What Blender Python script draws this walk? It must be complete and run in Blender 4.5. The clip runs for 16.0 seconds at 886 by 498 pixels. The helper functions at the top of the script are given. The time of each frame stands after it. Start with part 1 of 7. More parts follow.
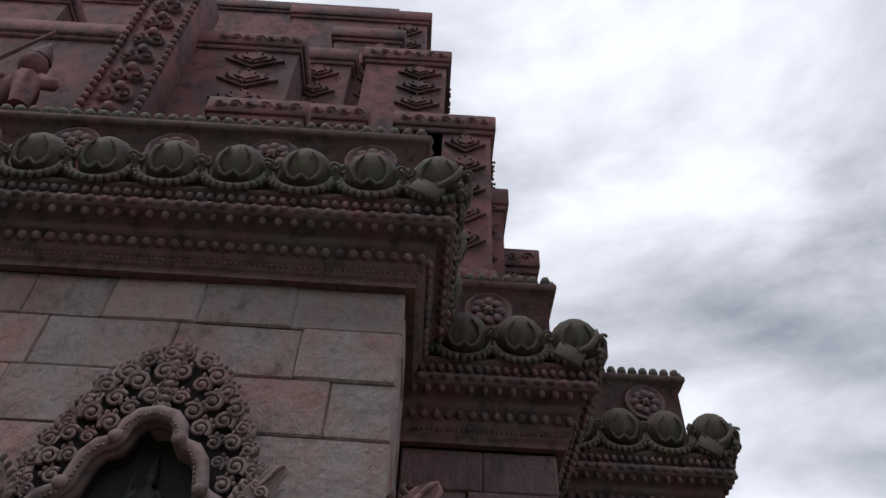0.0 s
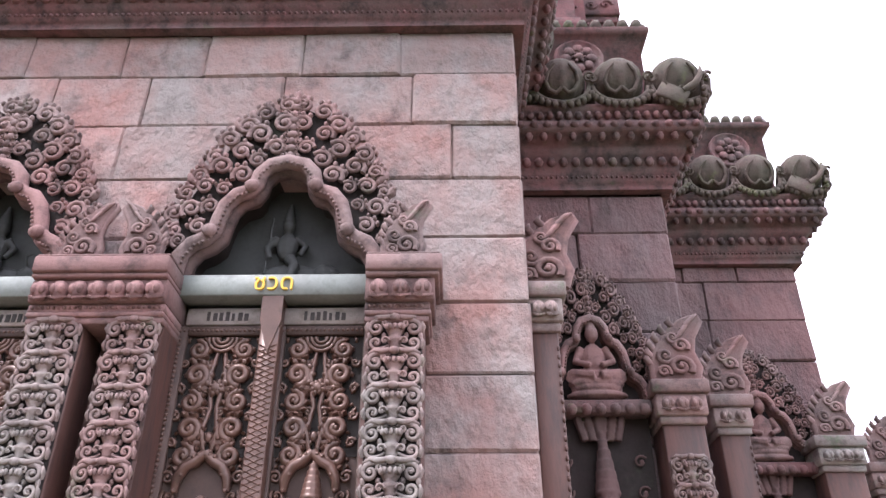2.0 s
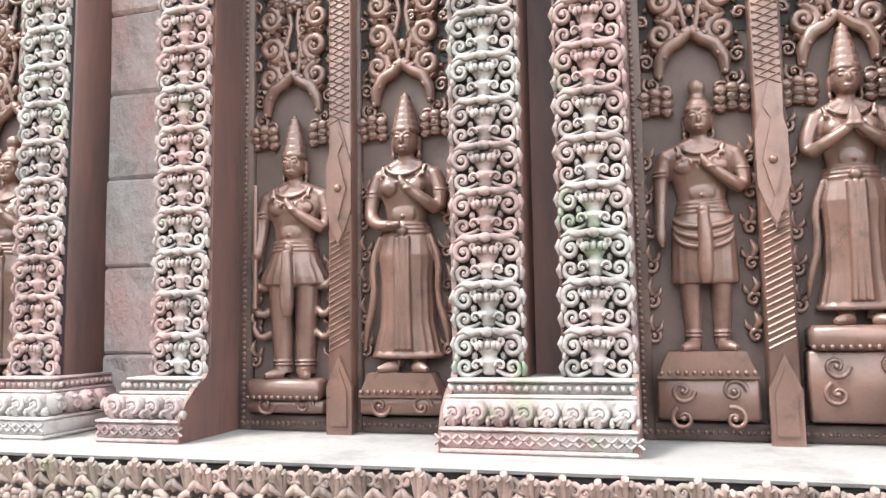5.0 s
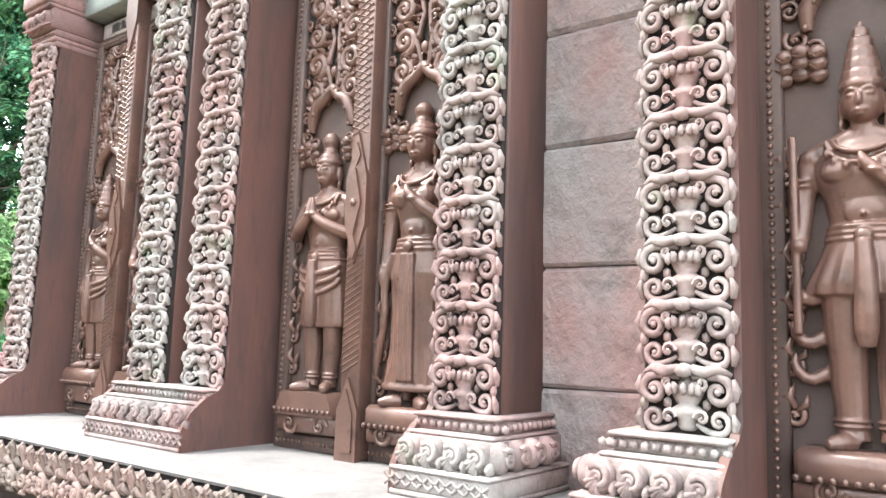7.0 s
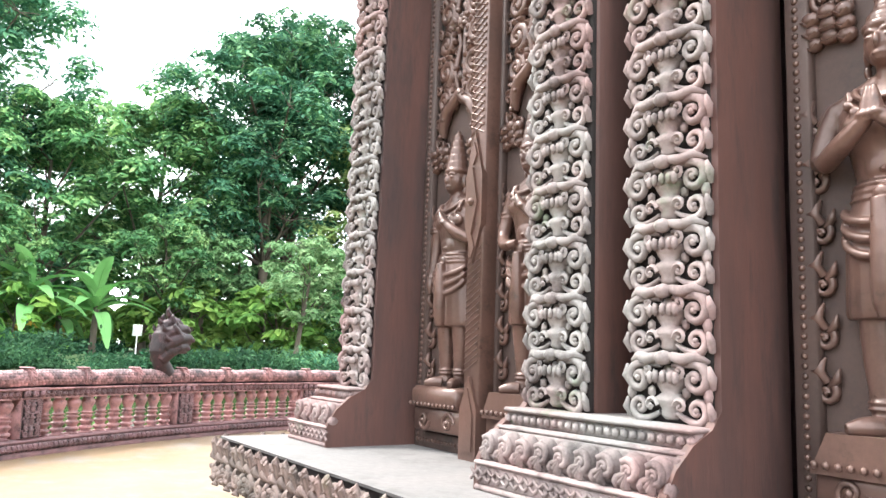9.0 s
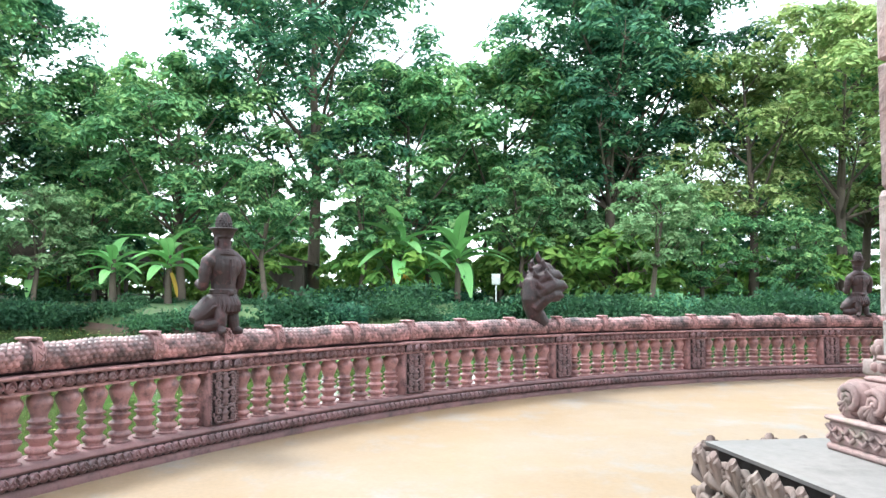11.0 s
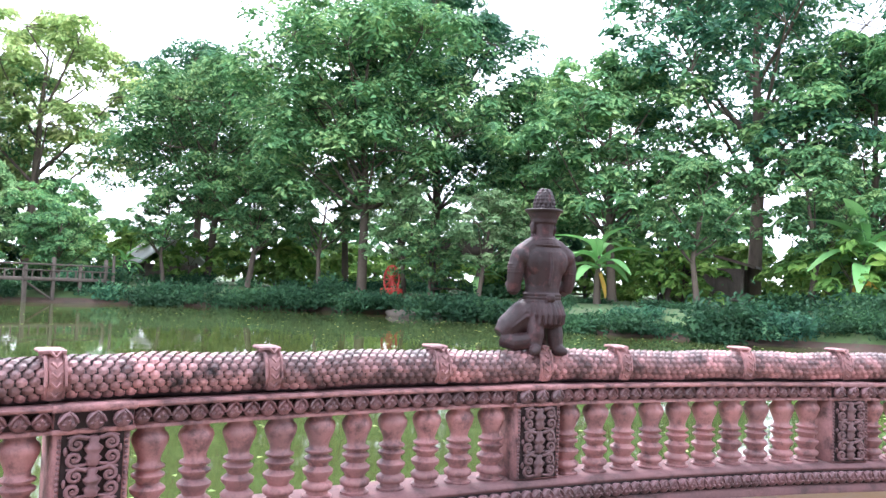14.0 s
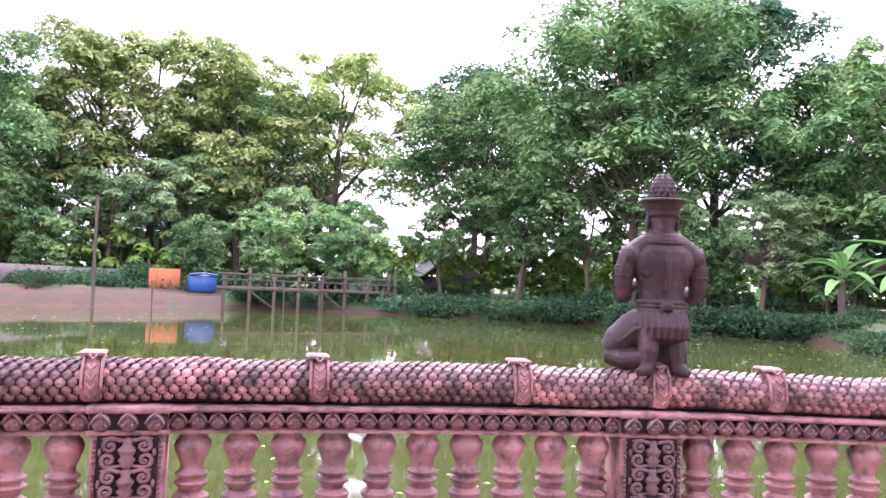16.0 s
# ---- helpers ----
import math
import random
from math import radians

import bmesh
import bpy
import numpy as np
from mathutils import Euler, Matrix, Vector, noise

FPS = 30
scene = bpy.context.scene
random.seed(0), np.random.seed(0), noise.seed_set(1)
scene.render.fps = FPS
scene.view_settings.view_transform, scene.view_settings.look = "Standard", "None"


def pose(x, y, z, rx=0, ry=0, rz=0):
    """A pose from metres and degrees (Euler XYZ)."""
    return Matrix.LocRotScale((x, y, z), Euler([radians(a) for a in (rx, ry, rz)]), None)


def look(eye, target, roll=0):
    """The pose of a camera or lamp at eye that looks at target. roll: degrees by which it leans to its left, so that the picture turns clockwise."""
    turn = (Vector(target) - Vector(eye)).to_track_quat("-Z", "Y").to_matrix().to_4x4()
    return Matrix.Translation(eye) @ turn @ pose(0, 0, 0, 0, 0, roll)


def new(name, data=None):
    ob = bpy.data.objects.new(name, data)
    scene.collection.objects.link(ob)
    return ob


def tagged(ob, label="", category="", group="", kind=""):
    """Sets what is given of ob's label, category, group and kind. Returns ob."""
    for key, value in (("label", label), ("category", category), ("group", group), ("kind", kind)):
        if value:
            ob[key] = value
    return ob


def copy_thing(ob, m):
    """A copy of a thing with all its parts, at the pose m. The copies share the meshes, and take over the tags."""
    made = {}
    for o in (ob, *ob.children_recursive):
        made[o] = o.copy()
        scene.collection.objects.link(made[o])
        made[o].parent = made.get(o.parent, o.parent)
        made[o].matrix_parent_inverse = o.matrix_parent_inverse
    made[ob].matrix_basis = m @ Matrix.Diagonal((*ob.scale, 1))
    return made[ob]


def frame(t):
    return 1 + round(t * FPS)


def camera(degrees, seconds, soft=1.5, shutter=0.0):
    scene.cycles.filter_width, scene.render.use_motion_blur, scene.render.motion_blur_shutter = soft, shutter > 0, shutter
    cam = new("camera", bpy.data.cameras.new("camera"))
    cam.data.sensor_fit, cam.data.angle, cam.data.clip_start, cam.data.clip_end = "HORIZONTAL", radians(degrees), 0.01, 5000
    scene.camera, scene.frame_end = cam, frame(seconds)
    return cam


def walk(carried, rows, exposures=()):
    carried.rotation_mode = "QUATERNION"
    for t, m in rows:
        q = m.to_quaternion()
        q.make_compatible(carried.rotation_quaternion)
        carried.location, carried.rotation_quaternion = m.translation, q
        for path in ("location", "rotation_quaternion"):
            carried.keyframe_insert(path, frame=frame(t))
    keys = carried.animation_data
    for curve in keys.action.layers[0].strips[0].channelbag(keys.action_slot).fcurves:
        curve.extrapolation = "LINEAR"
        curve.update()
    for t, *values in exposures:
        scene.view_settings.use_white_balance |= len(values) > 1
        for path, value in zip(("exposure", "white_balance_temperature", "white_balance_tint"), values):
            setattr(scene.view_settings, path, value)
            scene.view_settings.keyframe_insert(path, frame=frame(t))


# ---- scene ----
cam = camera(60.2, 16.0)
PATH = [
    (0, (0.223, -4.537, 1.802), (0.241, -3.132, 3.225), 2.9),
    (0.5, (0.079, -4.45, 1.704), (0.068, -2.977, 3.058), 2.3),
    (1, (-0.132, -4.378, 1.624), (-0.167, -2.811, 2.866), 1.7),
    (1.5, (-0.288, -4.272, 1.561), (-0.323, -2.62, 2.687), 1.0),
    (2, (-0.481, -4.156, 1.559), (-0.501, -2.428, 2.566), -0.1),
    (2.5, (-0.713, -4.112, 1.517), (-0.733, -2.314, 2.394), -0.9),
    (3, (-0.967, -4.064, 1.456), (-1.015, -2.193, 2.16), -1.8),
    (3.5, (-1.162, -3.928, 1.432), (-1.403, -2.008, 1.935), -2.1),
    (3.7, (-1.22, -3.846, 1.437), (-1.536, -1.922, 1.881), -1.8),
    (5.8, (-2.592, -3.144, 1.428), (-3.303, -1.281, 1.579), -0.3),
    (6.5, (-3.022, -2.813, 1.458), (-4.035, -1.102, 1.681), 1.0),
    (7, (-3.337, -2.582, 1.45), (-4.547, -1.008, 1.699), 1.8),
    (7.5, (-3.685, -2.414, 1.44), (-5.046, -0.97, 1.687), 1.6),
    (8.1, (-4.213, -2.304, 1.434), (-5.703, -0.995, 1.689), 1.7),
    (8.7, (-4.741, -2.177, 1.379), (-6.345, -1.013, 1.653), 2.0),
    (10.8, (-6.611, -1.937, 1.399), (-8.556, -1.498, 1.542), 0.5),
    (11, (-6.741, -1.96, 1.385), (-8.717, -1.669, 1.5), 0.2),
    (11.5, (-7.193, -2.023, 1.409), (-9.188, -2.138, 1.504), 0.8),
    (12, (-7.64, -2.066, 1.42), (-9.604, -2.428, 1.522), 1.4),
    (12.5, (-7.973, -1.957, 1.41), (-9.91, -2.444, 1.507), 2.6),
    (13, (-8.33, -1.78, 1.415), (-10.236, -2.379, 1.505), 3.2),
    (13.5, (-8.721, -1.655, 1.443), (-10.593, -2.352, 1.538), 2.4),
    (14, (-9.009, -1.449, 1.437), (-10.834, -2.263, 1.532), 2.3),
    (14.5, (-9.313, -1.286, 1.433), (-11.079, -2.219, 1.52), 2.1),
    (15, (-9.645, -1.178, 1.461), (-11.331, -2.251, 1.554), 2.0),
    (15.5, (-9.9, -0.949, 1.455), (-11.466, -2.189, 1.554), 2.2),
    (16, (-10.131, -0.769, 1.441), (-11.539, -2.185, 1.54), 2.3),
]
EXPOSURES = [(0.0, -0.62, 6200, 14), (0.5, -0.65, 6200, 14), (1.0, -0.45, 6300, 22), (1.5, 0.62, 6700, 36), (2.0, 1.5, 6250, 23), (2.5, 1.95, 6000, 9), (3.0, 2.25, 6050, 8), (3.7, 2.35, 6300, 6),
             (5.8, 2.5, 6350, 6), (7.0, 2.5, 6350, 6), (8.7, 2.25, 6350, 7), (10.8, 1.8, 6050, 2), (12.5, 1.82, 5800, 9), (14.5, 1.86, 5950, 24), (16.0, 1.9, 6200, 46)]
walk(cam, [(t, look(eye, target, roll)) for t, eye, target, roll in PATH], exposures=EXPOSURES)

# ---- light ----
world = bpy.data.worlds.new("overcast_sky")
scene.world = world
world.use_nodes = True
wt = world.node_tree
wt.nodes.clear()
w_out = wt.nodes.new("ShaderNodeOutputWorld")
w_bg = wt.nodes.new("ShaderNodeBackground")
w_sky = wt.nodes.new("ShaderNodeTexSky")
w_sky.sky_type = "NISHITA"
w_sky.sun_disc = False
w_sky.sun_elevation = radians(59)
w_sky.sun_rotation = radians(234)
w_co = wt.nodes.new("ShaderNodeTexCoord")
w_map = wt.nodes.new("ShaderNodeMapping")
w_map.inputs["Scale"].default_value = (1.0, 1.0, 2.2)
w_noise = wt.nodes.new("ShaderNodeTexNoise")
w_noise.inputs["Scale"].default_value = 2.3
w_noise.inputs["Detail"].default_value = 7
w_noise.inputs["Roughness"].default_value = 0.55
w_noise.inputs["Distortion"].default_value = 0.4
w_ramp = wt.nodes.new("ShaderNodeValToRGB")
w_ramp.color_ramp.elements[0].position = 0.27
w_ramp.color_ramp.elements[0].color = (3.0, 3.25, 3.55, 1)
w_ramp.color_ramp.elements[1].position = 0.62
w_ramp.color_ramp.elements[1].color = (11.6, 11.8, 12.0, 1)
w_mix = wt.nodes.new("ShaderNodeMixRGB")
w_mix.inputs["Fac"].default_value = 0.88
wt.links.new(w_co.outputs["Generated"], w_map.inputs["Vector"])
wt.links.new(w_map.outputs["Vector"], w_noise.inputs["Vector"])
wt.links.new(w_noise.outputs["Fac"], w_ramp.inputs["Fac"])
wt.links.new(w_sky.outputs["Color"], w_mix.inputs["Color1"])
wt.links.new(w_ramp.outputs["Color"], w_mix.inputs["Color2"])
wt.links.new(w_mix.outputs["Color"], w_bg.inputs["Color"])
w_bg.inputs["Strength"].default_value = 0.148
wt.links.new(w_bg.outputs["Background"], w_out.inputs["Surface"])

sun = new("sun", bpy.data.lights.new("sun", "SUN"))
sun.data.energy = 1.7
sun.data.angle = radians(14)
sun.data.color = (1.0, 0.96, 0.9)
sun.rotation_euler = (radians(31), 0.0, radians(-54))


# ---- materials ----
def stone(name, base, alt, dark, grain=40.0, patch=0.9, bump=0.25, rough=0.85, moss=None, moss_amount=0.0, metal=0.0,
          dark_amount=0.5, streak=1.0, vary=0.0, lump=0.0, island=0.0):
    """A weathered surface: two base tints in patches, dark stains, fine grain and relief."""
    m = bpy.data.materials.new(name)
    m.use_nodes = True
    nt = m.node_tree
    b = nt.nodes["Principled BSDF"]
    co = nt.nodes.new("ShaderNodeTexCoord")
    geo = nt.nodes.new("ShaderNodeNewGeometry")
    mp = nt.nodes.new("ShaderNodeMapping")
    mp.inputs["Scale"].default_value = (1, 1, 1.0 / streak)
    nt.links.new(geo.outputs["Position"], mp.inputs["Vector"])

    def nz(scale, detail=5.0, rough_=0.6, vec=mp):
        n = nt.nodes.new("ShaderNodeTexNoise")
        n.inputs["Scale"].default_value = scale
        n.inputs["Detail"].default_value = detail
        n.inputs["Roughness"].default_value = rough_
        nt.links.new(vec.outputs["Vector"], n.inputs["Vector"])
        return n

    def ramp(src, a, c):
        r = nt.nodes.new("ShaderNodeMapRange")
        r.inputs["From Min"].default_value = a
        r.inputs["From Max"].default_value = c
        nt.links.new(src, r.inputs["Value"])
        return r.outputs["Result"]

    def mix(fac, c1, c2, how="MIX"):
        x = nt.nodes.new("ShaderNodeMixRGB")
        x.blend_type = how
        if isinstance(fac, float):
            x.inputs["Fac"].default_value = fac
        else:
            nt.links.new(fac, x.inputs["Fac"])
        for sock, c in (("Color1", c1), ("Color2", c2)):
            if isinstance(c, tuple):
                x.inputs[sock].default_value = (*c, 1)
            else:
                nt.links.new(c, x.inputs[sock])
        return x.outputs["Color"]

    col = mix(ramp(nz(patch).outputs["Fac"], 0.4, 0.62), base, alt)
    col = mix(ramp(nz(patch * 3.3, 8.0, 0.7).outputs["Fac"], 0.62 - 0.2 * dark_amount, 0.85 - 0.2 * dark_amount), col, dark)
    if moss:
        col = mix(ramp(nz(patch * 1.7 + 0.3, 6.0, 0.65).outputs["Fac"], 0.72 - 0.3 * moss_amount, 0.86 - 0.3 * moss_amount), col, moss)
    fine = nz(grain, 4.0, 0.7)
    g = nt.nodes.new("ShaderNodeMapRange")
    g.inputs["To Min"].default_value = 0.72
    g.inputs["To Max"].default_value = 1.25
    nt.links.new(fine.outputs["Fac"], g.inputs["Value"])
    val = nt.nodes.new("ShaderNodeHueSaturation")
    nt.links.new(g.outputs["Result"], val.inputs["Value"])
    nt.links.new(col, val.inputs["Color"])
    col = val.outputs["Color"]
    if vary:
        info = nt.nodes.new("ShaderNodeObjectInfo")
        turn = nt.nodes.new("ShaderNodeMath")
        turn.operation = "MULTIPLY_ADD"
        turn.inputs[1].default_value = 7.31
        turn.inputs[2].default_value = 0.2
        nt.links.new(info.outputs["Random"], turn.inputs[0])
        frac = nt.nodes.new("ShaderNodeMath")
        frac.operation = "FRACT"
        nt.links.new(turn.outputs["Value"], frac.inputs[0])
        col = mix(ramp(frac.outputs["Value"], 0.1, 2.6), col, alt)
        v2 = nt.nodes.new("ShaderNodeMapRange")
        v2.inputs["To Min"].default_value = 1 - vary
        v2.inputs["To Max"].default_value = 1 + vary
        nt.links.new(info.outputs["Random"], v2.inputs["Value"])
        h2 = nt.nodes.new("ShaderNodeHueSaturation")
        nt.links.new(v2.outputs["Result"], h2.inputs["Value"])
        nt.links.new(col, h2.inputs["Color"])
        col = h2.outputs["Color"]
    if island:
        v3 = nt.nodes.new("ShaderNodeMapRange")
        v3.inputs["To Min"].default_value = 1 - island
        v3.inputs["To Max"].default_value = 1 + island
        nt.links.new(geo.outputs["Random Per Island"], v3.inputs["Value"])
        h3 = nt.nodes.new("ShaderNodeHueSaturation")
        nt.links.new(v3.outputs["Result"], h3.inputs["Value"])
        nt.links.new(col, h3.inputs["Color"])
        col = h3.outputs["Color"]
    nt.links.new(col, b.inputs["Base Color"])
    b.inputs["Metallic"].default_value = metal
    rr = nt.nodes.new("ShaderNodeMapRange")
    rr.inputs["To Min"].default_value = max(rough - 0.15, 0.05)
    rr.inputs["To Max"].default_value = min(rough + 0.12, 1.0)
    nt.links.new(nz(patch * 5).outputs["Fac"], rr.inputs["Value"])
    nt.links.new(rr.outputs["Result"], b.inputs["Roughness"])
    if bump:
        bp = nt.nodes.new("ShaderNodeBump")
        bp.inputs["Strength"].default_value = bump
        bp.inputs["Distance"].default_value = 0.012
        nt.links.new(nz(grain * 0.45, 6.0, 0.65).outputs["Fac"], bp.inputs["Height"])
        nt.links.new(bp.outputs["Normal"], b.inputs["Normal"])
        if lump:
            b2 = nt.nodes.new("ShaderNodeBump")
            b2.inputs["Strength"].default_value = 0.9
            b2.inputs["Distance"].default_value = lump
            nt.links.new(nz(6.5, 5.0, 0.6).outputs["Fac"], b2.inputs["Height"])
            nt.links.new(b2.outputs["Normal"], bp.inputs["Normal"])
    return m


M_BLOCK = stone("red_sandstone_blocks", (0.265, 0.145, 0.131), (0.255, 0.23, 0.224), (0.075, 0.058, 0.057), 30, 1.5, 0.55, 0.9, vary=0.16, dark_amount=0.52, lump=0.06, streak=1.3)
# maroon blocks at about 0.6 of M_BLOCK: the corner's shade as colour
M_BLOCK_STEP = stone("shade_darkened_maroon_blocks", (0.17, 0.088, 0.09), (0.14, 0.105, 0.108), (0.05, 0.036, 0.04), 26, 0.8, 0.75, 0.9, vary=0.16, dark_amount=0.6, lump=0.07, streak=1.8)
M_WALL = stone("wall_core_stone", (0.12, 0.068, 0.066), (0.09, 0.06, 0.058), (0.035, 0.025, 0.026), 30, 1.0, 0.4, 0.9)
M_DARK = stone("weathered_cornice_stone", (0.165, 0.074, 0.076), (0.12, 0.086, 0.084), (0.024, 0.02, 0.022), 30, 1.9, 0.8, 0.9, (0.07, 0.085, 0.04), 0.3, dark_amount=0.75, island=0.3)
M_TOWER = stone("weathered_tower_stone", (0.2, 0.078, 0.082), (0.095, 0.056, 0.058), (0.02, 0.016, 0.018), 26, 1.4, 0.8, 0.9, (0.09, 0.1, 0.05), 0.25, dark_amount=0.65)
M_LOTUS = stone("mossy_lotus_stone", (0.1, 0.07, 0.062), (0.08, 0.074, 0.056), (0.022, 0.022, 0.02), 40, 2.6, 0.7, 0.85, (0.1, 0.115, 0.05), 0.5)
M_CARVE = stone("pale_carved_stone", (0.245, 0.158, 0.15), (0.25, 0.232, 0.22), (0.055, 0.04, 0.04), 55, 1.5, 0.5, 0.92, (0.1, 0.15, 0.085), 0.44, dark_amount=0.6, island=0.22)
M_FLAME = stone("red_brown_carved_stone", (0.225, 0.125, 0.12), (0.185, 0.135, 0.13), (0.04, 0.028, 0.028), 50, 1.5, 0.5, 0.9, (0.12, 0.135, 0.095), 0.28, dark_amount=0.7, island=0.3)
# ground behind carved stone, near-black: the shade of the crevices is its colour
M_CARVE_SHADE = stone("carving_shade_stone", (0.022, 0.014, 0.014), (0.019, 0.015, 0.014), (0.008, 0.006, 0.006), 50, 1.6, 0.3, 0.9, (0.03, 0.04, 0.022), 0.3)
M_JAMB = stone("red_painted_jamb", (0.112, 0.052, 0.042), (0.07, 0.039, 0.035), (0.04, 0.028, 0.028), 36, 3.6, 0.3, 0.65, dark_amount=0.55, streak=5.0)
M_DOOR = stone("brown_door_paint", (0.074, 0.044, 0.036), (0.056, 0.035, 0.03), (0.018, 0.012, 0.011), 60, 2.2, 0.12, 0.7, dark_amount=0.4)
# dark door patina, taken to near-black to hold the shade between carvings
M_DOOR_DARK = stone("door_patina_and_shade", (0.01, 0.007, 0.006), (0.014, 0.01, 0.009), (0.006, 0.005, 0.0045), 60, 2.0, 0.1, 0.85)
M_RELIEF = stone("brown_relief_paint", (0.135, 0.074, 0.058), (0.1, 0.058, 0.047), (0.03, 0.02, 0.017), 60, 3.0, 0.15, 0.34, metal=0.2, dark_amount=0.4)
M_TYMP = stone("dark_green_grey_paint", (0.046, 0.05, 0.05), (0.036, 0.038, 0.039), (0.02, 0.02, 0.021), 40, 1.6, 0.15, 0.7)
M_BEAM = stone("grey_green_beam_paint", (0.22, 0.255, 0.24), (0.19, 0.21, 0.2), (0.1, 0.105, 0.1), 40, 1.4, 0.1, 0.6, dark_amount=0.35)
M_PLATE = stone("pale_name_plate", (0.33, 0.29, 0.275), (0.27, 0.24, 0.225), (0.14, 0.11, 0.1), 50, 3.0, 0.05, 0.6)
M_YELLOW = stone("yellow_letter_paint", (0.75, 0.5, 0.06), (0.68, 0.43, 0.05), (0.4, 0.25, 0.05), 50, 3.0, 0.05, 0.6, dark_amount=0.1)
M_INK = stone("dark_letter_paint", (0.03, 0.025, 0.025), (0.04, 0.03, 0.03), (0.02, 0.02, 0.02), 50, 3.0, 0.0, 0.7)
M_SLAB = stone("pale_platform_screed", (0.19, 0.17, 0.163), (0.162, 0.152, 0.149), (0.09, 0.08, 0.077), 30, 0.9, 0.15, 0.8, dark_amount=0.5)
M_FRIEZE = stone("weathered_leaf_frieze", (0.19, 0.13, 0.118), (0.15, 0.124, 0.108), (0.035, 0.028, 0.025), 45, 1.6, 0.4, 0.92, (0.09, 0.105, 0.06), 0.3, dark_amount=0.65, island=0.35)
M_TERRACE = stone("worn_terrace_screed", (0.22, 0.145, 0.08), (0.225, 0.165, 0.115), (0.19, 0.19, 0.195), 22, 0.35, 0.06, 0.5, dark_amount=0.5)
M_PINK = stone("pink_cast_stone", (0.44, 0.226, 0.222), (0.26, 0.14, 0.14), (0.045, 0.03, 0.033), 50, 2.6, 0.4, 0.7, dark_amount=0.78)
# M_PINK at about half, dimmed so the skylit curb top does not clip
M_CURB = stone("dimmed_pink_curb_stone", (0.21, 0.11, 0.112), (0.15, 0.085, 0.088), (0.05, 0.036, 0.038), 45, 1.8, 0.35, 0.85, dark_amount=0.6)
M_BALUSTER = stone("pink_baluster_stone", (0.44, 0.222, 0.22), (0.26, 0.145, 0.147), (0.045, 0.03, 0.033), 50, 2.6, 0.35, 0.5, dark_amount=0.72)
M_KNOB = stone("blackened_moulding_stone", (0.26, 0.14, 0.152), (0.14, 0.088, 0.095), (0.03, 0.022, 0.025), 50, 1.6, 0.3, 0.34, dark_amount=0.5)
# near-black ground of the balustrade carving: grime plus crevice shade in one colour
M_GRIME_SHADE = stone("grime_and_shade_stone", (0.022, 0.016, 0.018), (0.035, 0.023, 0.026), (0.012, 0.01, 0.011), 50, 1.4, 0.3, 0.7)
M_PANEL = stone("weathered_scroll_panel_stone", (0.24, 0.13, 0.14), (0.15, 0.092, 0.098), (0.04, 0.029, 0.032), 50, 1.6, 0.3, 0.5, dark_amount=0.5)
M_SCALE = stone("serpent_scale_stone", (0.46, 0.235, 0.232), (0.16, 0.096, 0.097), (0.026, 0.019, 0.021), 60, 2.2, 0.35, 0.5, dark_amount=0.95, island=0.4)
M_STATUE = stone("dark_red_statue_paint", (0.034, 0.014, 0.016), (0.018, 0.0105, 0.0115), (0.13, 0.048, 0.05), 60, 4.0, 0.3, 0.62, dark_amount=0.4)
M_EARTH = stone("bank_earth", (0.085, 0.045, 0.034), (0.06, 0.04, 0.03), (0.026, 0.022, 0.018), 4.0, 0.5, 0.6, 0.95, (0.03, 0.055, 0.02), 0.6)
M_GRASS = stone("rough_grass", (0.045, 0.085, 0.025), (0.06, 0.11, 0.03), (0.045, 0.042, 0.026), 3.0, 0.3, 0.5, 0.95)
M_BARK = stone("tree_bark", (0.13, 0.1, 0.075), (0.09, 0.07, 0.055), (0.04, 0.033, 0.027), 9.0, 0.6, 0.5, 0.95, streak=3.0)
M_WOOD = stone("grey_weathered_timber", (0.12, 0.098, 0.08), (0.085, 0.068, 0.056), (0.035, 0.028, 0.023), 8.0, 0.8, 0.3, 0.9, streak=4.0)
M_ROOF = stone("dark_thatch", (0.08, 0.06, 0.045), (0.06, 0.045, 0.035), (0.03, 0.025, 0.02), 6.0, 0.8, 0.5, 0.95)
M_WHITE = stone("white_painted_sheet", (0.7, 0.7, 0.68), (0.6, 0.6, 0.58), (0.4, 0.38, 0.36), 4.0, 0.4, 0.05, 0.5)
M_BLUE = stone("blue_tarpaulin", (0.015, 0.08, 0.25), (0.02, 0.11, 0.32), (0.012, 0.04, 0.12), 6.0, 0.8, 0.3, 0.5)
M_REDPAINT = stone("red_painted_iron", (0.42, 0.05, 0.035), (0.36, 0.04, 0.03), (0.15, 0.03, 0.02), 8.0, 1.0, 0.1, 0.5)
M_ORANGE = stone("orange_board", (0.45, 0.14, 0.05), (0.38, 0.12, 0.05), (0.2, 0.07, 0.03), 8.0, 1.0, 0.1, 0.7)
M_TURQ = stone("turquoise_roof_sheet", (0.28, 0.5, 0.54), (0.34, 0.54, 0.58), (0.2, 0.33, 0.36), 3.0, 0.5, 0.05, 0.5)


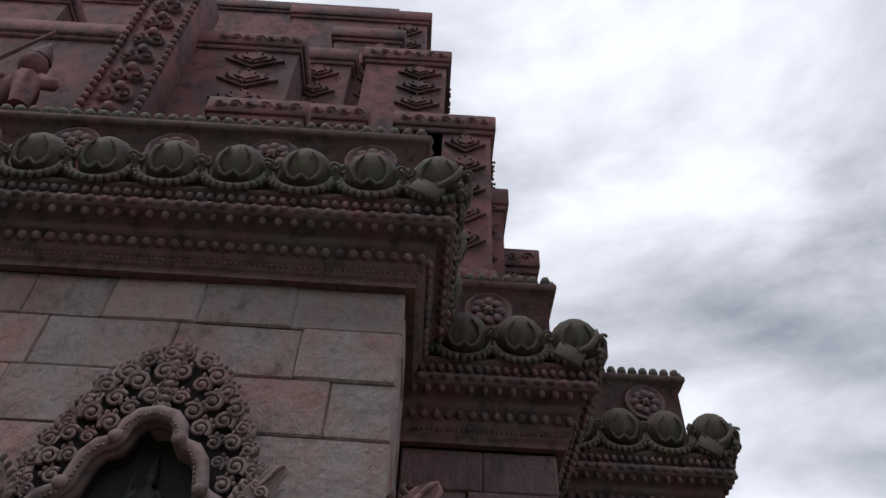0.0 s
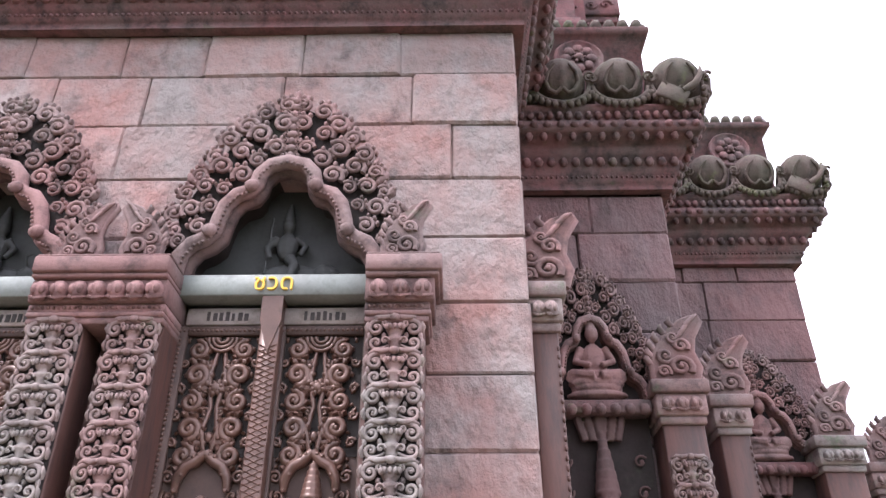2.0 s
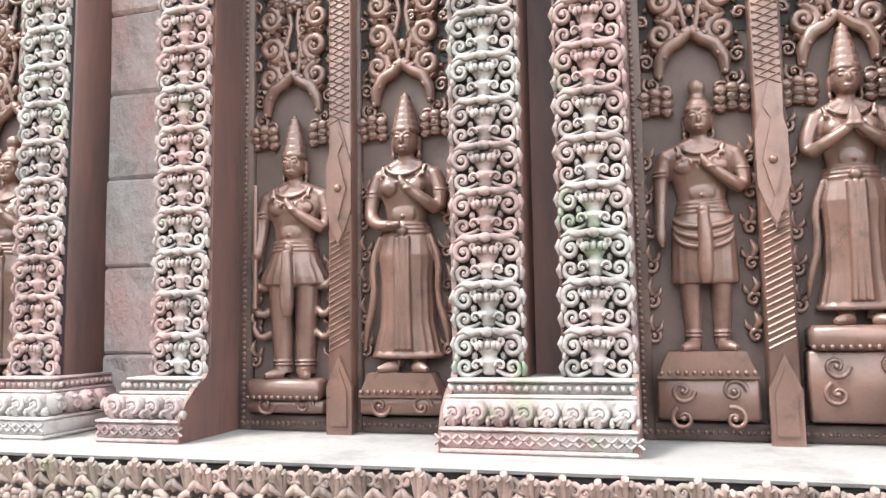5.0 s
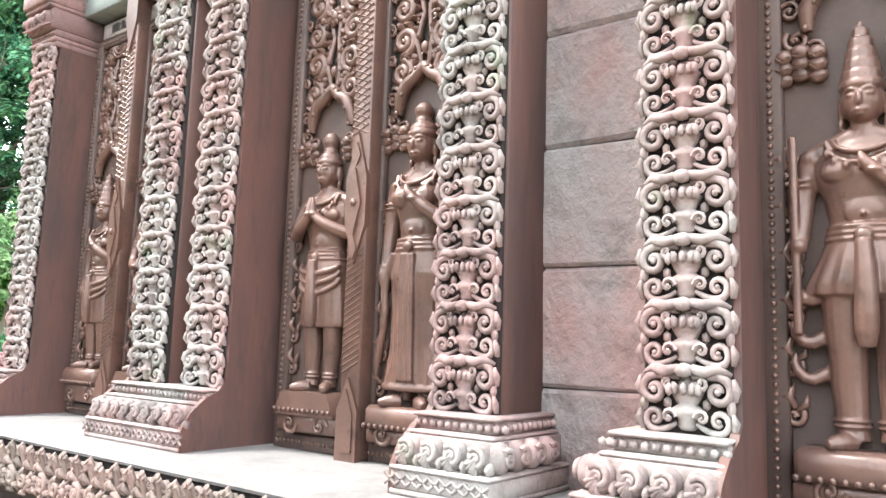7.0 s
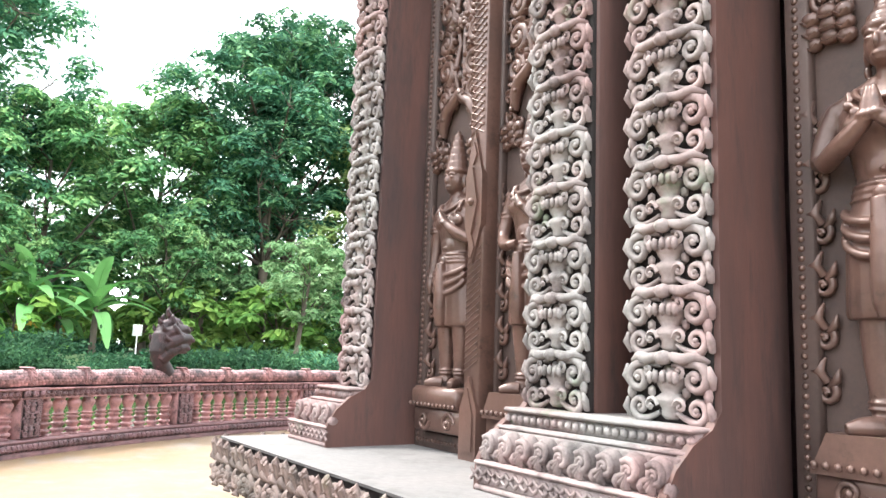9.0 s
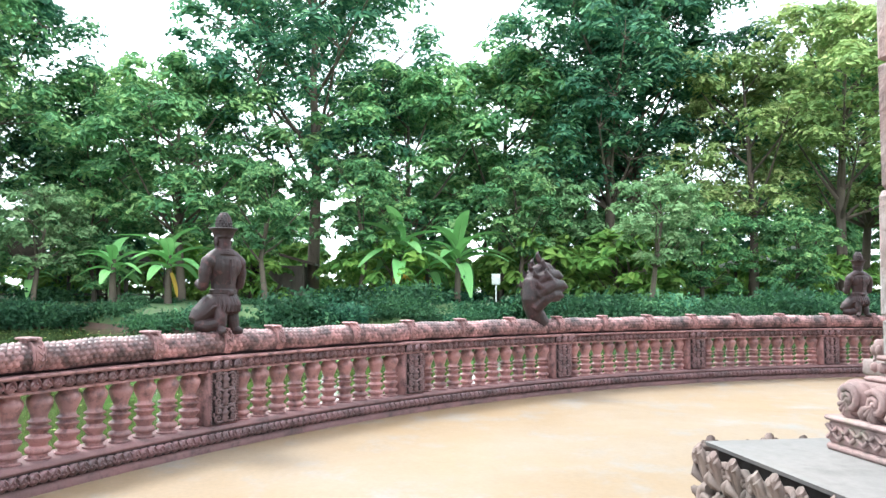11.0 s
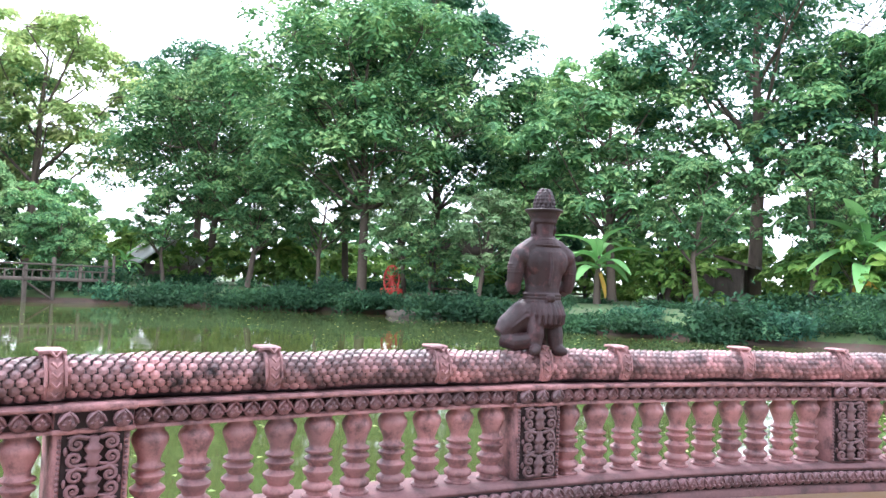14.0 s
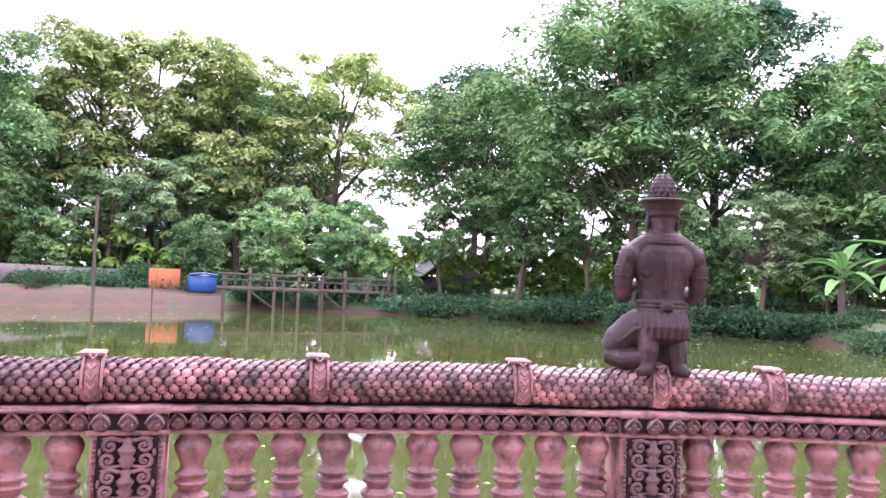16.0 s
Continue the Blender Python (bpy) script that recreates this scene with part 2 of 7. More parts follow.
def leaf_material(name, c1, c2, c3):
    m = bpy.data.materials.new(name)
    m.use_nodes = True
    nt = m.node_tree
    b = nt.nodes["Principled BSDF"]
    geo = nt.nodes.new("ShaderNodeNewGeometry")
    r = nt.nodes.new("ShaderNodeValToRGB")
    r.color_ramp.elements[0].color = (*c1, 1)
    r.color_ramp.elements[1].color = (*c3, 1)
    e = r.color_ramp.elements.new(0.5)
    e.color = (*c2, 1)
    info = nt.nodes.new("ShaderNodeObjectInfo")
    big = nt.nodes.new("ShaderNodeTexNoise")
    big.inputs["Scale"].default_value = 0.35
    big.inputs["Detail"].default_value = 3
    nt.links.new(geo.outputs["Position"], big.inputs["Vector"])
    add = nt.nodes.new("ShaderNodeMath")
    add.operation = "MULTIPLY_ADD"
    nt.links.new(geo.outputs["Random Per Island"], add.inputs[0])
    add.inputs[1].default_value = 0.5
    mul = nt.nodes.new("ShaderNodeMapRange")
    mul.inputs["From Min"].default_value = 0.3
    mul.inputs["From Max"].default_value = 0.7
    mul.inputs["To Max"].default_value = 0.5
    nt.links.new(big.outputs["Fac"], mul.inputs["Value"])
    nt.links.new(mul.outputs["Result"], add.inputs[2])
    nt.links.new(add.outputs["Value"], r.inputs["Fac"])
    h = nt.nodes.new("ShaderNodeHueSaturation")
    v = nt.nodes.new("ShaderNodeMapRange")
    v.inputs["To Min"].default_value = 0.8
    v.inputs["To Max"].default_value = 1.25
    nt.links.new(info.outputs["Random"], v.inputs["Value"])
    nt.links.new(v.outputs["Result"], h.inputs["Value"])
    nt.links.new(r.outputs["Color"], h.inputs["Color"])
    nt.links.new(h.outputs["Color"], b.inputs["Base Color"])
    b.inputs["Roughness"].default_value = 0.8
    b.inputs["Specular IOR Level"].default_value = 0.25
    t = nt.nodes.new("ShaderNodeBsdfTranslucent")
    nt.links.new(h.outputs["Color"], t.inputs["Color"])
    mx = nt.nodes.new("ShaderNodeMixShader")
    mx.inputs["Fac"].default_value = 0.3
    nt.links.new(b.outputs["BSDF"], mx.inputs[1])
    nt.links.new(t.outputs["BSDF"], mx.inputs[2])
    nt.links.new(mx.outputs["Shader"], nt.nodes["Material Output"].inputs["Surface"])
    return m


# dark and light ends of M_LEAF, M_LEAF_DARK imitate crown shadow and highlight, at random
M_LEAF = leaf_material("mid_green_leaves", (0.022, 0.075, 0.036), (0.12, 0.28, 0.11), (0.42, 0.58, 0.23))
M_LEAF_DARK = leaf_material("dark_green_leaves", (0.012, 0.05, 0.034), (0.055, 0.165, 0.09), (0.24, 0.42, 0.19))
M_LEAF_PALE = leaf_material("pale_green_leaves", (0.07, 0.16, 0.075), (0.22, 0.38, 0.17), (0.46, 0.58, 0.3))
M_LEAF_YELLOW = leaf_material("yellowing_leaves", (0.07, 0.145, 0.05), (0.27, 0.38, 0.13), (0.55, 0.58, 0.25))
M_SHRUB = leaf_material("dark_shrub_leaves", (0.012, 0.04, 0.022), (0.032, 0.09, 0.042), (0.09, 0.19, 0.08))
M_BUSH = leaf_material("bright_thicket_leaves", (0.06, 0.16, 0.04), (0.17, 0.32, 0.07), (0.36, 0.5, 0.12))
M_BANANA = leaf_material("banana_leaf", (0.12, 0.34, 0.11), (0.22, 0.48, 0.16), (0.36, 0.6, 0.24))
M_DRYLEAF = leaf_material("dry_banana_leaf", (0.4, 0.26, 0.04), (0.5, 0.33, 0.06), (0.55, 0.4, 0.1))

M_WATER = bpy.data.materials.new("green_pond_water")
M_WATER.use_nodes = True
wn = M_WATER.node_tree
wb = wn.nodes["Principled BSDF"]
wb.inputs["Base Color"].default_value = (0.05, 0.066, 0.02, 1)
wb.inputs["Roughness"].default_value = 0.04
wb.inputs["IOR"].default_value = 1.33
wgeo = wn.nodes.new("ShaderNodeNewGeometry")
wno = wn.nodes.new("ShaderNodeTexNoise")
wno.inputs["Scale"].default_value = 0.9
wno.inputs["Detail"].default_value = 2
wmp = wn.nodes.new("ShaderNodeMapping")
wmp.inputs["Scale"].default_value = (1.0, 0.5, 1.0)
wn.links.new(wgeo.outputs["Position"], wmp.inputs["Vector"])
wn.links.new(wmp.outputs["Vector"], wno.inputs["Vector"])
wbp = wn.nodes.new("ShaderNodeBump")
wbp.inputs["Strength"].default_value = 0.07
wbp.inputs["Distance"].default_value = 0.05
wn.links.new(wno.outputs["Fac"], wbp.inputs["Height"])
wn.links.new(wbp.outputs["Normal"], wb.inputs["Normal"])


# ---- mesh tools ----
class Shape:
    """Vertices and faces of one mesh."""

    def __init__(self):
        self.v, self.f = [], []

    def add(self, verts, faces, m=None):
        n = len(self.v)
        self.v += [tuple(m @ Vector(p)) if m else tuple(p) for p in verts]
        self.f += [tuple(i + n for i in q) for q in faces]
        return self

    def box(self, x0, x1, y0, y1, z0, z1, bev=0.0, m=None):
        lo, hi = (x0, y0, z0), (x1, y1, z1)
        if not bev:
            vs = [(a, b, c) for a in (x0, x1) for b in (y0, y1) for c in (z0, z1)]
            return self.add(vs, [(0, 1, 3, 2), (4, 6, 7, 5), (0, 4, 5, 1), (2, 3, 7, 6), (0, 2, 6, 4), (1, 5, 7, 3)], m)
        ix, vs = {}, []
        for s in ((a, b, c) for a in (0, 1) for b in (0, 1) for c in (0, 1)):
            for axis in range(3):
                p = []
                for k in range(3):
                    e = (lo, hi)[s[k]][k]
                    p.append(e if k == axis else e + (bev if s[k] == 0 else -bev))
                ix[s, axis] = len(vs)
                vs.append(tuple(p))
        fs = []
        for axis in range(3):
            o1, o2 = [k for k in range(3) if k != axis]
            for side in (0, 1):
                ring = []
                for a, b in ((0, 0), (1, 0), (1, 1), (0, 1)):
                    s = [0, 0, 0]
                    s[axis], s[o1], s[o2] = side, a, b
                    ring.append(ix[tuple(s), axis])
                fs.append(tuple(ring))
            for a in (0, 1):
                for b in (0, 1):
                    s, t = [0, 0, 0], [0, 0, 0]
                    s[o1] = t[o1] = a
                    s[o2] = t[o2] = b
                    t[axis] = 1
                    s, t = tuple(s), tuple(t)
                    fs.append((ix[s, o1], ix[s, o2], ix[t, o2], ix[t, o1]))
        for s in ((a, b, c) for a in (0, 1) for b in (0, 1) for c in (0, 1)):
            fs.append((ix[s, 0], ix[s, 1], ix[s, 2]))
        return self.add(vs, fs, m)

    def ball(self, c, r, u=8, v=5, m=None):
        rx, ry, rz = r if isinstance(r, tuple) else (r, r, r)
        vs = [(c[0], c[1], c[2] - rz)]
        for j in range(1, v):
            a = math.pi * j / v - math.pi / 2
            for i in range(u):
                b = 2 * math.pi * i / u
                vs.append((c[0] + rx * math.cos(a) * math.cos(b), c[1] + ry * math.cos(a) * math.sin(b), c[2] + rz * math.sin(a)))
        vs.append((c[0], c[1], c[2] + rz))
        fs = [(0, 1 + (i + 1) % u, 1 + i) for i in range(u)]
        for j in range(v - 2):
            for i in range(u):
                a, b = 1 + j * u + i, 1 + j * u + (i + 1) % u
                fs.append((a, b, b + u, a + u))
        t = len(vs) - 1
        fs += [(t, t - u + i, t - u + (i + 1) % u) for i in range(u)]
        return self.add(vs, fs, m)

    def tube(self, pts, radii, n=6, m=None, flat=1.0):
        """A round bar along points; radii: one or one a point; flat squeezes it along y."""
        pts = [Vector(p) for p in pts]
        if not isinstance(radii, (list, tuple)):
            radii = [radii] * len(pts)
        vs, fs, ref = [], [], None
        for i, p in enumerate(pts):
            d = (pts[min(i + 1, len(pts) - 1)] - pts[max(i - 1, 0)]).normalized()
            if ref is None:
                ref = Vector((0, 1, 0)) if abs(d.y) < 0.9 else Vector((1, 0, 0))
            a = (ref - d * ref.dot(d)).normalized()
            b = d.cross(a)
            ref = a
            for k in range(n):
                t = 2 * math.pi * k / n
                o = (a * math.cos(t) + b * math.sin(t)) * radii[i]
                o.y *= flat
                vs.append(p + o)
        for i in range(len(pts) - 1):
            for k in range(n):
                a, b = i * n + k, i * n + (k + 1) % n
                fs.append((a, b, b + n, a + n))
        fs.append(tuple(range(n - 1, -1, -1)))
        fs.append(tuple((len(pts) - 1) * n + k for k in range(n)))
        return self.add(vs, fs, m)

    def lathe(self, prof, n=12, at=(0, 0, 0), m=None, squash=1.0):
        vs, fs = [], []
        for r, z in prof:
            for k in range(n):
                t = 2 * math.pi * (k + 0.5) / n
                vs.append((at[0] + r * math.cos(t), at[1] + squash * r * math.sin(t), at[2] + z))
        for i in range(len(prof) - 1):
            for k in range(n):
                a, b = i * n + k, i * n + (k + 1) % n
                fs.append((a, b, b + n, a + n))
        fs.append(tuple(range(n - 1, -1, -1)))
        fs.append(tuple((len(prof) - 1) * n + k for k in range(n)))
        return self.add(vs, fs, m)

    def loft(self, rings, n=20, pleats=0):
        """A closed body through oval rings (x, y, z, rx, ry, depth of its pleats)."""
        vs, fs = [], []
        for x, y, z, rx, ry, amp in rings:
            for k in range(n):
                t = 2 * math.pi * k / n
                f = 1 + amp * math.cos(pleats * t)
                vs.append((x + rx * f * math.cos(t), y + ry * f * math.sin(t), z))
        for i in range(len(rings) - 1):
            for k in range(n):
                a, b = i * n + k, i * n + (k + 1) % n
                fs.append((a, b, b + n, a + n))
        fs.append(tuple(range(n - 1, -1, -1)))
        fs.append(tuple((len(rings) - 1) * n + k for k in range(n)))
        return self.add(vs, fs)

    def prism(self, outline, y0, y1, m=None):
        """A plate with an outline in x and z, from y0 to y1."""
        n = len(outline)
        vs = [(x, y0, z) for x, z in outline] + [(x, y1, z) for x, z in outline]
        fs = [tuple(range(n)), tuple(range(2 * n - 1, n - 1, -1))]
        fs += [(i, i + n, (i + 1) % n + n, (i + 1) % n) for i in range(n)]
        return self.add(vs, fs, m)

    def volute(self, x, z, r, a0, hand, th, y=0.0, turns=1.35, n=13, k=5, m=None, tail=None):
        """A scroll in the plane of x and z that winds in from angle a0 to its eye; tail: where its stem starts."""
        pts, rad = [], []
        n = round(n * 1.5)
        if tail:
            p = Vector((tail[0], y, tail[1]))
            q = Vector((x + r * math.cos(a0), y, z + r * math.sin(a0)))
            t = Vector((math.sin(a0) * hand, 0, -math.cos(a0) * hand))
            c = q + t * (p - q).length * 0.45
            for i in range(4):
                s = i / 4
                pts.append(p * (1 - s) ** 2 + c * 2 * s * (1 - s) + q * s * s)
                rad.append(th * (0.55 + 0.45 * s))
        for i in range(n):
            s = i / (n - 1)
            a = a0 + hand * 2 * math.pi * turns * s
            rr = r * (1 - 0.78 * s)
            pts.append((x + rr * math.cos(a), y - th * 0.5 * s, z + rr * math.sin(a)))
            rad.append(th * (1 - 0.42 * s))
        self.tube(pts, rad, k, m)
        self.ball((x, y - th * 0.6, z), r * 0.26, 6, 4, m)
        return self

    def mesh(self, name, material, smooth=80):
        me = bpy.data.meshes.new(name)
        me.from_pydata(self.v, [], self.f)
        bm = bmesh.new()
        bm.from_mesh(me)
        bmesh.ops.recalc_face_normals(bm, faces=bm.faces)
        bm.to_mesh(me)
        bm.free()
        if smooth:
            me.shade_smooth()
            me.set_sharp_from_angle(angle=radians(smooth))
        me.materials.append(material)
        return me


def thing(name, label, category, group="", kind="", at=None):
    ob = new(name)
    ob.empty_display_size = 0.2
    if at:
        ob.matrix_basis = at
    return tagged(ob, label, category, group, kind)


def part(name, shape, material=None, parent=None, label="", smooth=80, at=None):
    """One mesh object under a thing or a part; shape: a Shape, or a mesh that is shared."""
    me = shape.mesh(name, material, smooth) if isinstance(shape, Shape) else shape
    ob = new(name, me)
    if at:
        ob.matrix_basis = at
    if parent:
        ob.parent = parent
    if label:
        ob["label"] = label
    return ob


def fused(ob, voxel, rounds=3):
    """Melts the overlapping volumes of a carved figure into one skin."""
    r = ob.modifiers.new("fuse", "REMESH")
    r.mode, r.voxel_size, r.use_smooth_shade = "VOXEL", voxel, True
    k = ob.modifiers.new("worn", "SMOOTH")
    k.factor, k.iterations = 0.45, rounds
    return ob


def solid(name, shape, material, label, category, kind="structure", smooth=38, group=""):
    return tagged(part(name, shape, material, None, "", smooth), label, category, group, kind)


def sweep(shape, line, profile, closed=False, capped=True):
    """A moulding of (offset outward, z) along an axis-square plan line walked with the outside on its right."""
    n = len(line)
    dirs = []
    for i in range(n if closed else n - 1):
        a, b = Vector(line[i]), Vector(line[(i + 1) % n])
        dirs.append((b - a).normalized())
    rows = []
    for i in range(n):
        d0 = dirs[i - 1] if (i > 0 or closed) else dirs[0]
        d1 = dirs[i] if (i < len(dirs)) else dirs[-1]
        n0, n1 = Vector((d0.y, -d0.x)), Vector((d1.y, -d1.x))
        off = n0 if (n0 - n1).length < 1e-4 else n0 + n1
        rows.append([(line[i][0] + off.x * o, line[i][1] + off.y * o, z) for o, z in profile])
    k = len(profile)
    vs = [p for r in rows for p in r]
    fs = []
    for i in range(n if closed else n - 1):
        for j in range(k - 1):
            a, b = i * k + j, ((i + 1) % n) * k + j
            fs.append((a, b, b + 1, a + 1))
    if not closed and capped:
        fs += [tuple(range(k)), tuple((n - 1) * k + j for j in range(k - 1, -1, -1))]
    return shape.add(vs, fs)

# ---- temple: plan ----
SILL = 0.935
CX, CY, HALF = -4.62, 7.65, 4.62
S1, S2 = 1.5, 3.3
DOORS = (-1.53, -3.43, -5.73, -7.78)
DOOR_W, DOOR_H = 1.16, 2.62
T = Matrix.Translation


def mirrored(x):
    return 2 * CX - x


core = Shape()
core.box(CX - HALF + 0.15, CX + HALF - 0.15, 0.25, 15.05, 0.0, 7.55)
core.box(CX - HALF - 1.25, CX + HALF + 1.25, S1 + 0.2, 13.5, 0.0, 7.15)
core.box(CX - HALF - S2 + 0.15, CX + HALF + S2 - 0.15, S2 + 0.2, 11.9, 0.0, 7.3)
core.box(3.2, 4.4, S2 + 1.1, 11.0, 0.0, 3.75)
wall_core = solid("wall_core", core, M_WALL, "dark red stone core of the stepped temple walls", "wall")

# ---- platform ----
slab = Shape()
SLAB_LINE = [(-9.45, 1.6), (-9.27, 1.6), (-9.27, 0.1), (-8.97, 0.1), (-8.97, -0.82), (-0.14, -0.82), (-0.14, 0.0), (0.5, 0.0), (0.5, 1.1), (2.1, 1.1), (2.1, 2.7), (4.6, 2.7), (4.6, 12.0), (-12.55, 12.0), (-12.55, 3.25), (-9.45, 3.25)]
slab.add([(x, y, SILL) for x, y in SLAB_LINE], [tuple(range(len(SLAB_LINE)))])
sweep(slab, SLAB_LINE, [(0, SILL), (-0.004, SILL - 0.012)], closed=True)
platform = thing("platform", "pale screeded temple platform with a carved leaf edge", "platform", kind="structure")
part("platform_top", slab, M_SLAB, platform)
# the body behind the leaf frieze has shade in its colour, for depth
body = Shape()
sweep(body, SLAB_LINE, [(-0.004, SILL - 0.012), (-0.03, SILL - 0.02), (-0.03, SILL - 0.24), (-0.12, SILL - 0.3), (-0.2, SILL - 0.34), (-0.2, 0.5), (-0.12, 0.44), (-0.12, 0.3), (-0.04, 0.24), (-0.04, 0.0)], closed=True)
part("platform_body", body, M_CARVE_SHADE, platform, smooth=38)

# the leaf frieze of the edge: curled upright leaves over round flowers, in carved lengths
def frieze_mesh(seed):
    r = random.Random(seed)
    s = Shape()
    for i in range(3):
        j, lean = r.uniform(-0.01, 0.01), r.uniform(-0.012, 0.012)
        m = T(((i - 1) * 0.1, 0, -0.125))
        # a broad leaf that bends out at its tip, between two curled lobes
        for f, rad in ((-1, 0.011), (0, 0.0135), (1, 0.011)):
            s.tube([(0, -0.01, -0.02), (lean + 0.012 * f, -0.026, 0.03), (lean * 1.5 + 0.021 * f, -0.036, 0.075 + j - 0.008 * abs(f)), (lean + 0.019 * f, -0.05, 0.106 + j - 0.014 * abs(f)), (lean * 0.5 + 0.014 * f, -0.058, 0.094 + j - 0.014 * abs(f))], [0.007, rad, rad * 1.1, rad, 0.004], 6, m)
        for e in (-1, 1):
            s.volute(e * 0.034, 0.062 + j, 0.024, 0.3 if e < 0 else math.pi - 0.3, -e, 0.012, -0.03, 1.2, 8, 6, m)
            s.tube([(e * 0.01, -0.02, 0.0), (e * 0.04, -0.036, 0.022), (e * 0.052, -0.03, 0.05)], [0.01, 0.016, 0.006], 6, m)
        if i == 1:
            for k in range(10):
                a = 2 * math.pi * k / 10
                s.tube([(0.014 * math.cos(a), -0.03, -0.055 + 0.014 * math.sin(a)), (0.034 * math.cos(a), -0.036, -0.055 + 0.034 * math.sin(a)), (0.05 * math.cos(a), -0.028, -0.055 + 0.05 * math.sin(a))], [0.006, 0.0125, 0.006], 6, m)
            s.ball((0, -0.04, -0.055), (0.02, 0.016, 0.02), 9, 6, m)
        else:
            e = 1 if i == 0 else -1
            s.volute(e * 0.012, -0.05, 0.042, 1.2 if e > 0 else math.pi - 1.2, e, 0.017, -0.026, 1.4, 11, 7, m)
            for k in range(4):
                a = math.pi * (0.9 + 0.3 * k)
                s.tube([(e * 0.012 + 0.045 * math.cos(a), -0.02, -0.05 + 0.045 * math.sin(a)), (e * 0.012 + 0.062 * math.cos(a), -0.034, -0.05 + 0.06 * math.sin(a)), (e * 0.012 + 0.07 * math.cos(a + 0.35), -0.024, -0.05 + 0.072 * math.sin(a + 0.35))], [0.012, 0.016, 0.005], 6, m)
        s.ball((0.05, -0.024, 0.01), (0.014, 0.018, 0.018), 7, 5, m)
    return s.mesh("leaf_frieze", M_FRIEZE)


FRIEZES = [frieze_mesh(k) for k in range(3)]


def frieze_run(p0, p1):
    p0, p1 = Vector((*p0, SILL + 0.012)), Vector((*p1, SILL + 0.012))
    d = (p1 - p0).normalized()
    n = max(1, round((p1 - p0).length / 0.3))
    for i in range(n):
        m = T(p0.lerp(p1, (i + 0.5) / n)) @ Matrix.Rotation(math.atan2(d.y, d.x), 4, "Z") @ Matrix.Diagonal(((p1 - p0).length / n / 0.3, 1, 1, 1))
        part("leaf_frieze", FRIEZES[i % 3], None, platform, at=m)


for a, b in (((-8.97, -0.82), (-0.14, -0.82)), ((-8.97, 0.1), (-8.97, -0.82)), ((-9.27, 0.1), (-8.97, 0.1)), ((-0.14, -0.82), (-0.14, 0.0))):
    frieze_run(a, b)


# ---- stone courses ----
COURSES = (SILL, 1.3, 1.76, 2.23, 2.70, 3.15, 3.61, 4.07, 4.53, 4.99, 5.45, 5.87)
wall_south = thing("wall_south", "dressed reddish grey sandstone block wall with worn joints", "wall", kind="structure")
wall_step = thing("wall_step", "dressed reddish sandstone block wall of the stepped corner", "wall", kind="structure")
brnd = random.Random(11)


def course_blocks(parent, a, b, z0, z1, place, material=None):
    """Blocks from a to b along a wall; place(u, depth, z) gives the point, depth counted inward."""
    u = a
    while u < b - 0.02:
        w = brnd.uniform(0.55, 0.98)
        if b - (u + w) < 0.35:
            w = b - u
            if w > 1.15:
                w *= brnd.uniform(0.42, 0.58)
        o = brnd.uniform(-0.014, 0.008)
        s = Shape()
        s.box(u + 0.001, u + w - 0.001, o, 0.28, z0 + 0.001, z1 - 0.001, 0.016)
        s.v = [(x + brnd.uniform(-0.006, 0.006), y + brnd.uniform(-0.006, 0.006) * (y < 0.1), z + brnd.uniform(-0.006, 0.006)) for x, y, z in s.v]
        s.v = [place(x, y, z) for x, y, z in s.v]
        part("stone_block", s, material or M_BLOCK, parent, smooth=30)
        u += w


def free_runs(lo, hi, holes):
    runs, u = [], lo
    for a, b in sorted(holes):
        if a > u + 0.02:
            runs.append((u, min(a, hi)))
        u = max(u, b)
    if u < hi - 0.02:
        runs.append((u, hi))
    return runs


FRONT = lambda u, d, z: (u, d, z)


# ---- cornices and attic ----
def cornice_profile(dz):
    p = [(0, 5.86), (0.08, 5.86), (0.08, 5.93), (0.11, 5.95), (0.11, 6.0), (0.15, 6.03), (0.16, 6.17), (0.22, 6.2), (0.22, 6.27),
         (0.32, 6.31), (0.36, 6.33), (0.36, 6.41), (0.33, 6.43), (0.33, 6.53), (0.37, 6.55), (0.37, 6.59), (0.0, 6.62)]
    return [(o, z + dz) for o, z in p]


def attic_profile(dz):
    return [(o, z + dz) for o, z in ((0.03, 6.6), (0.03, 7.7), (0.09, 7.74), (0.12, 7.76), (0.12, 7.82), (-0.4, 7.84))]


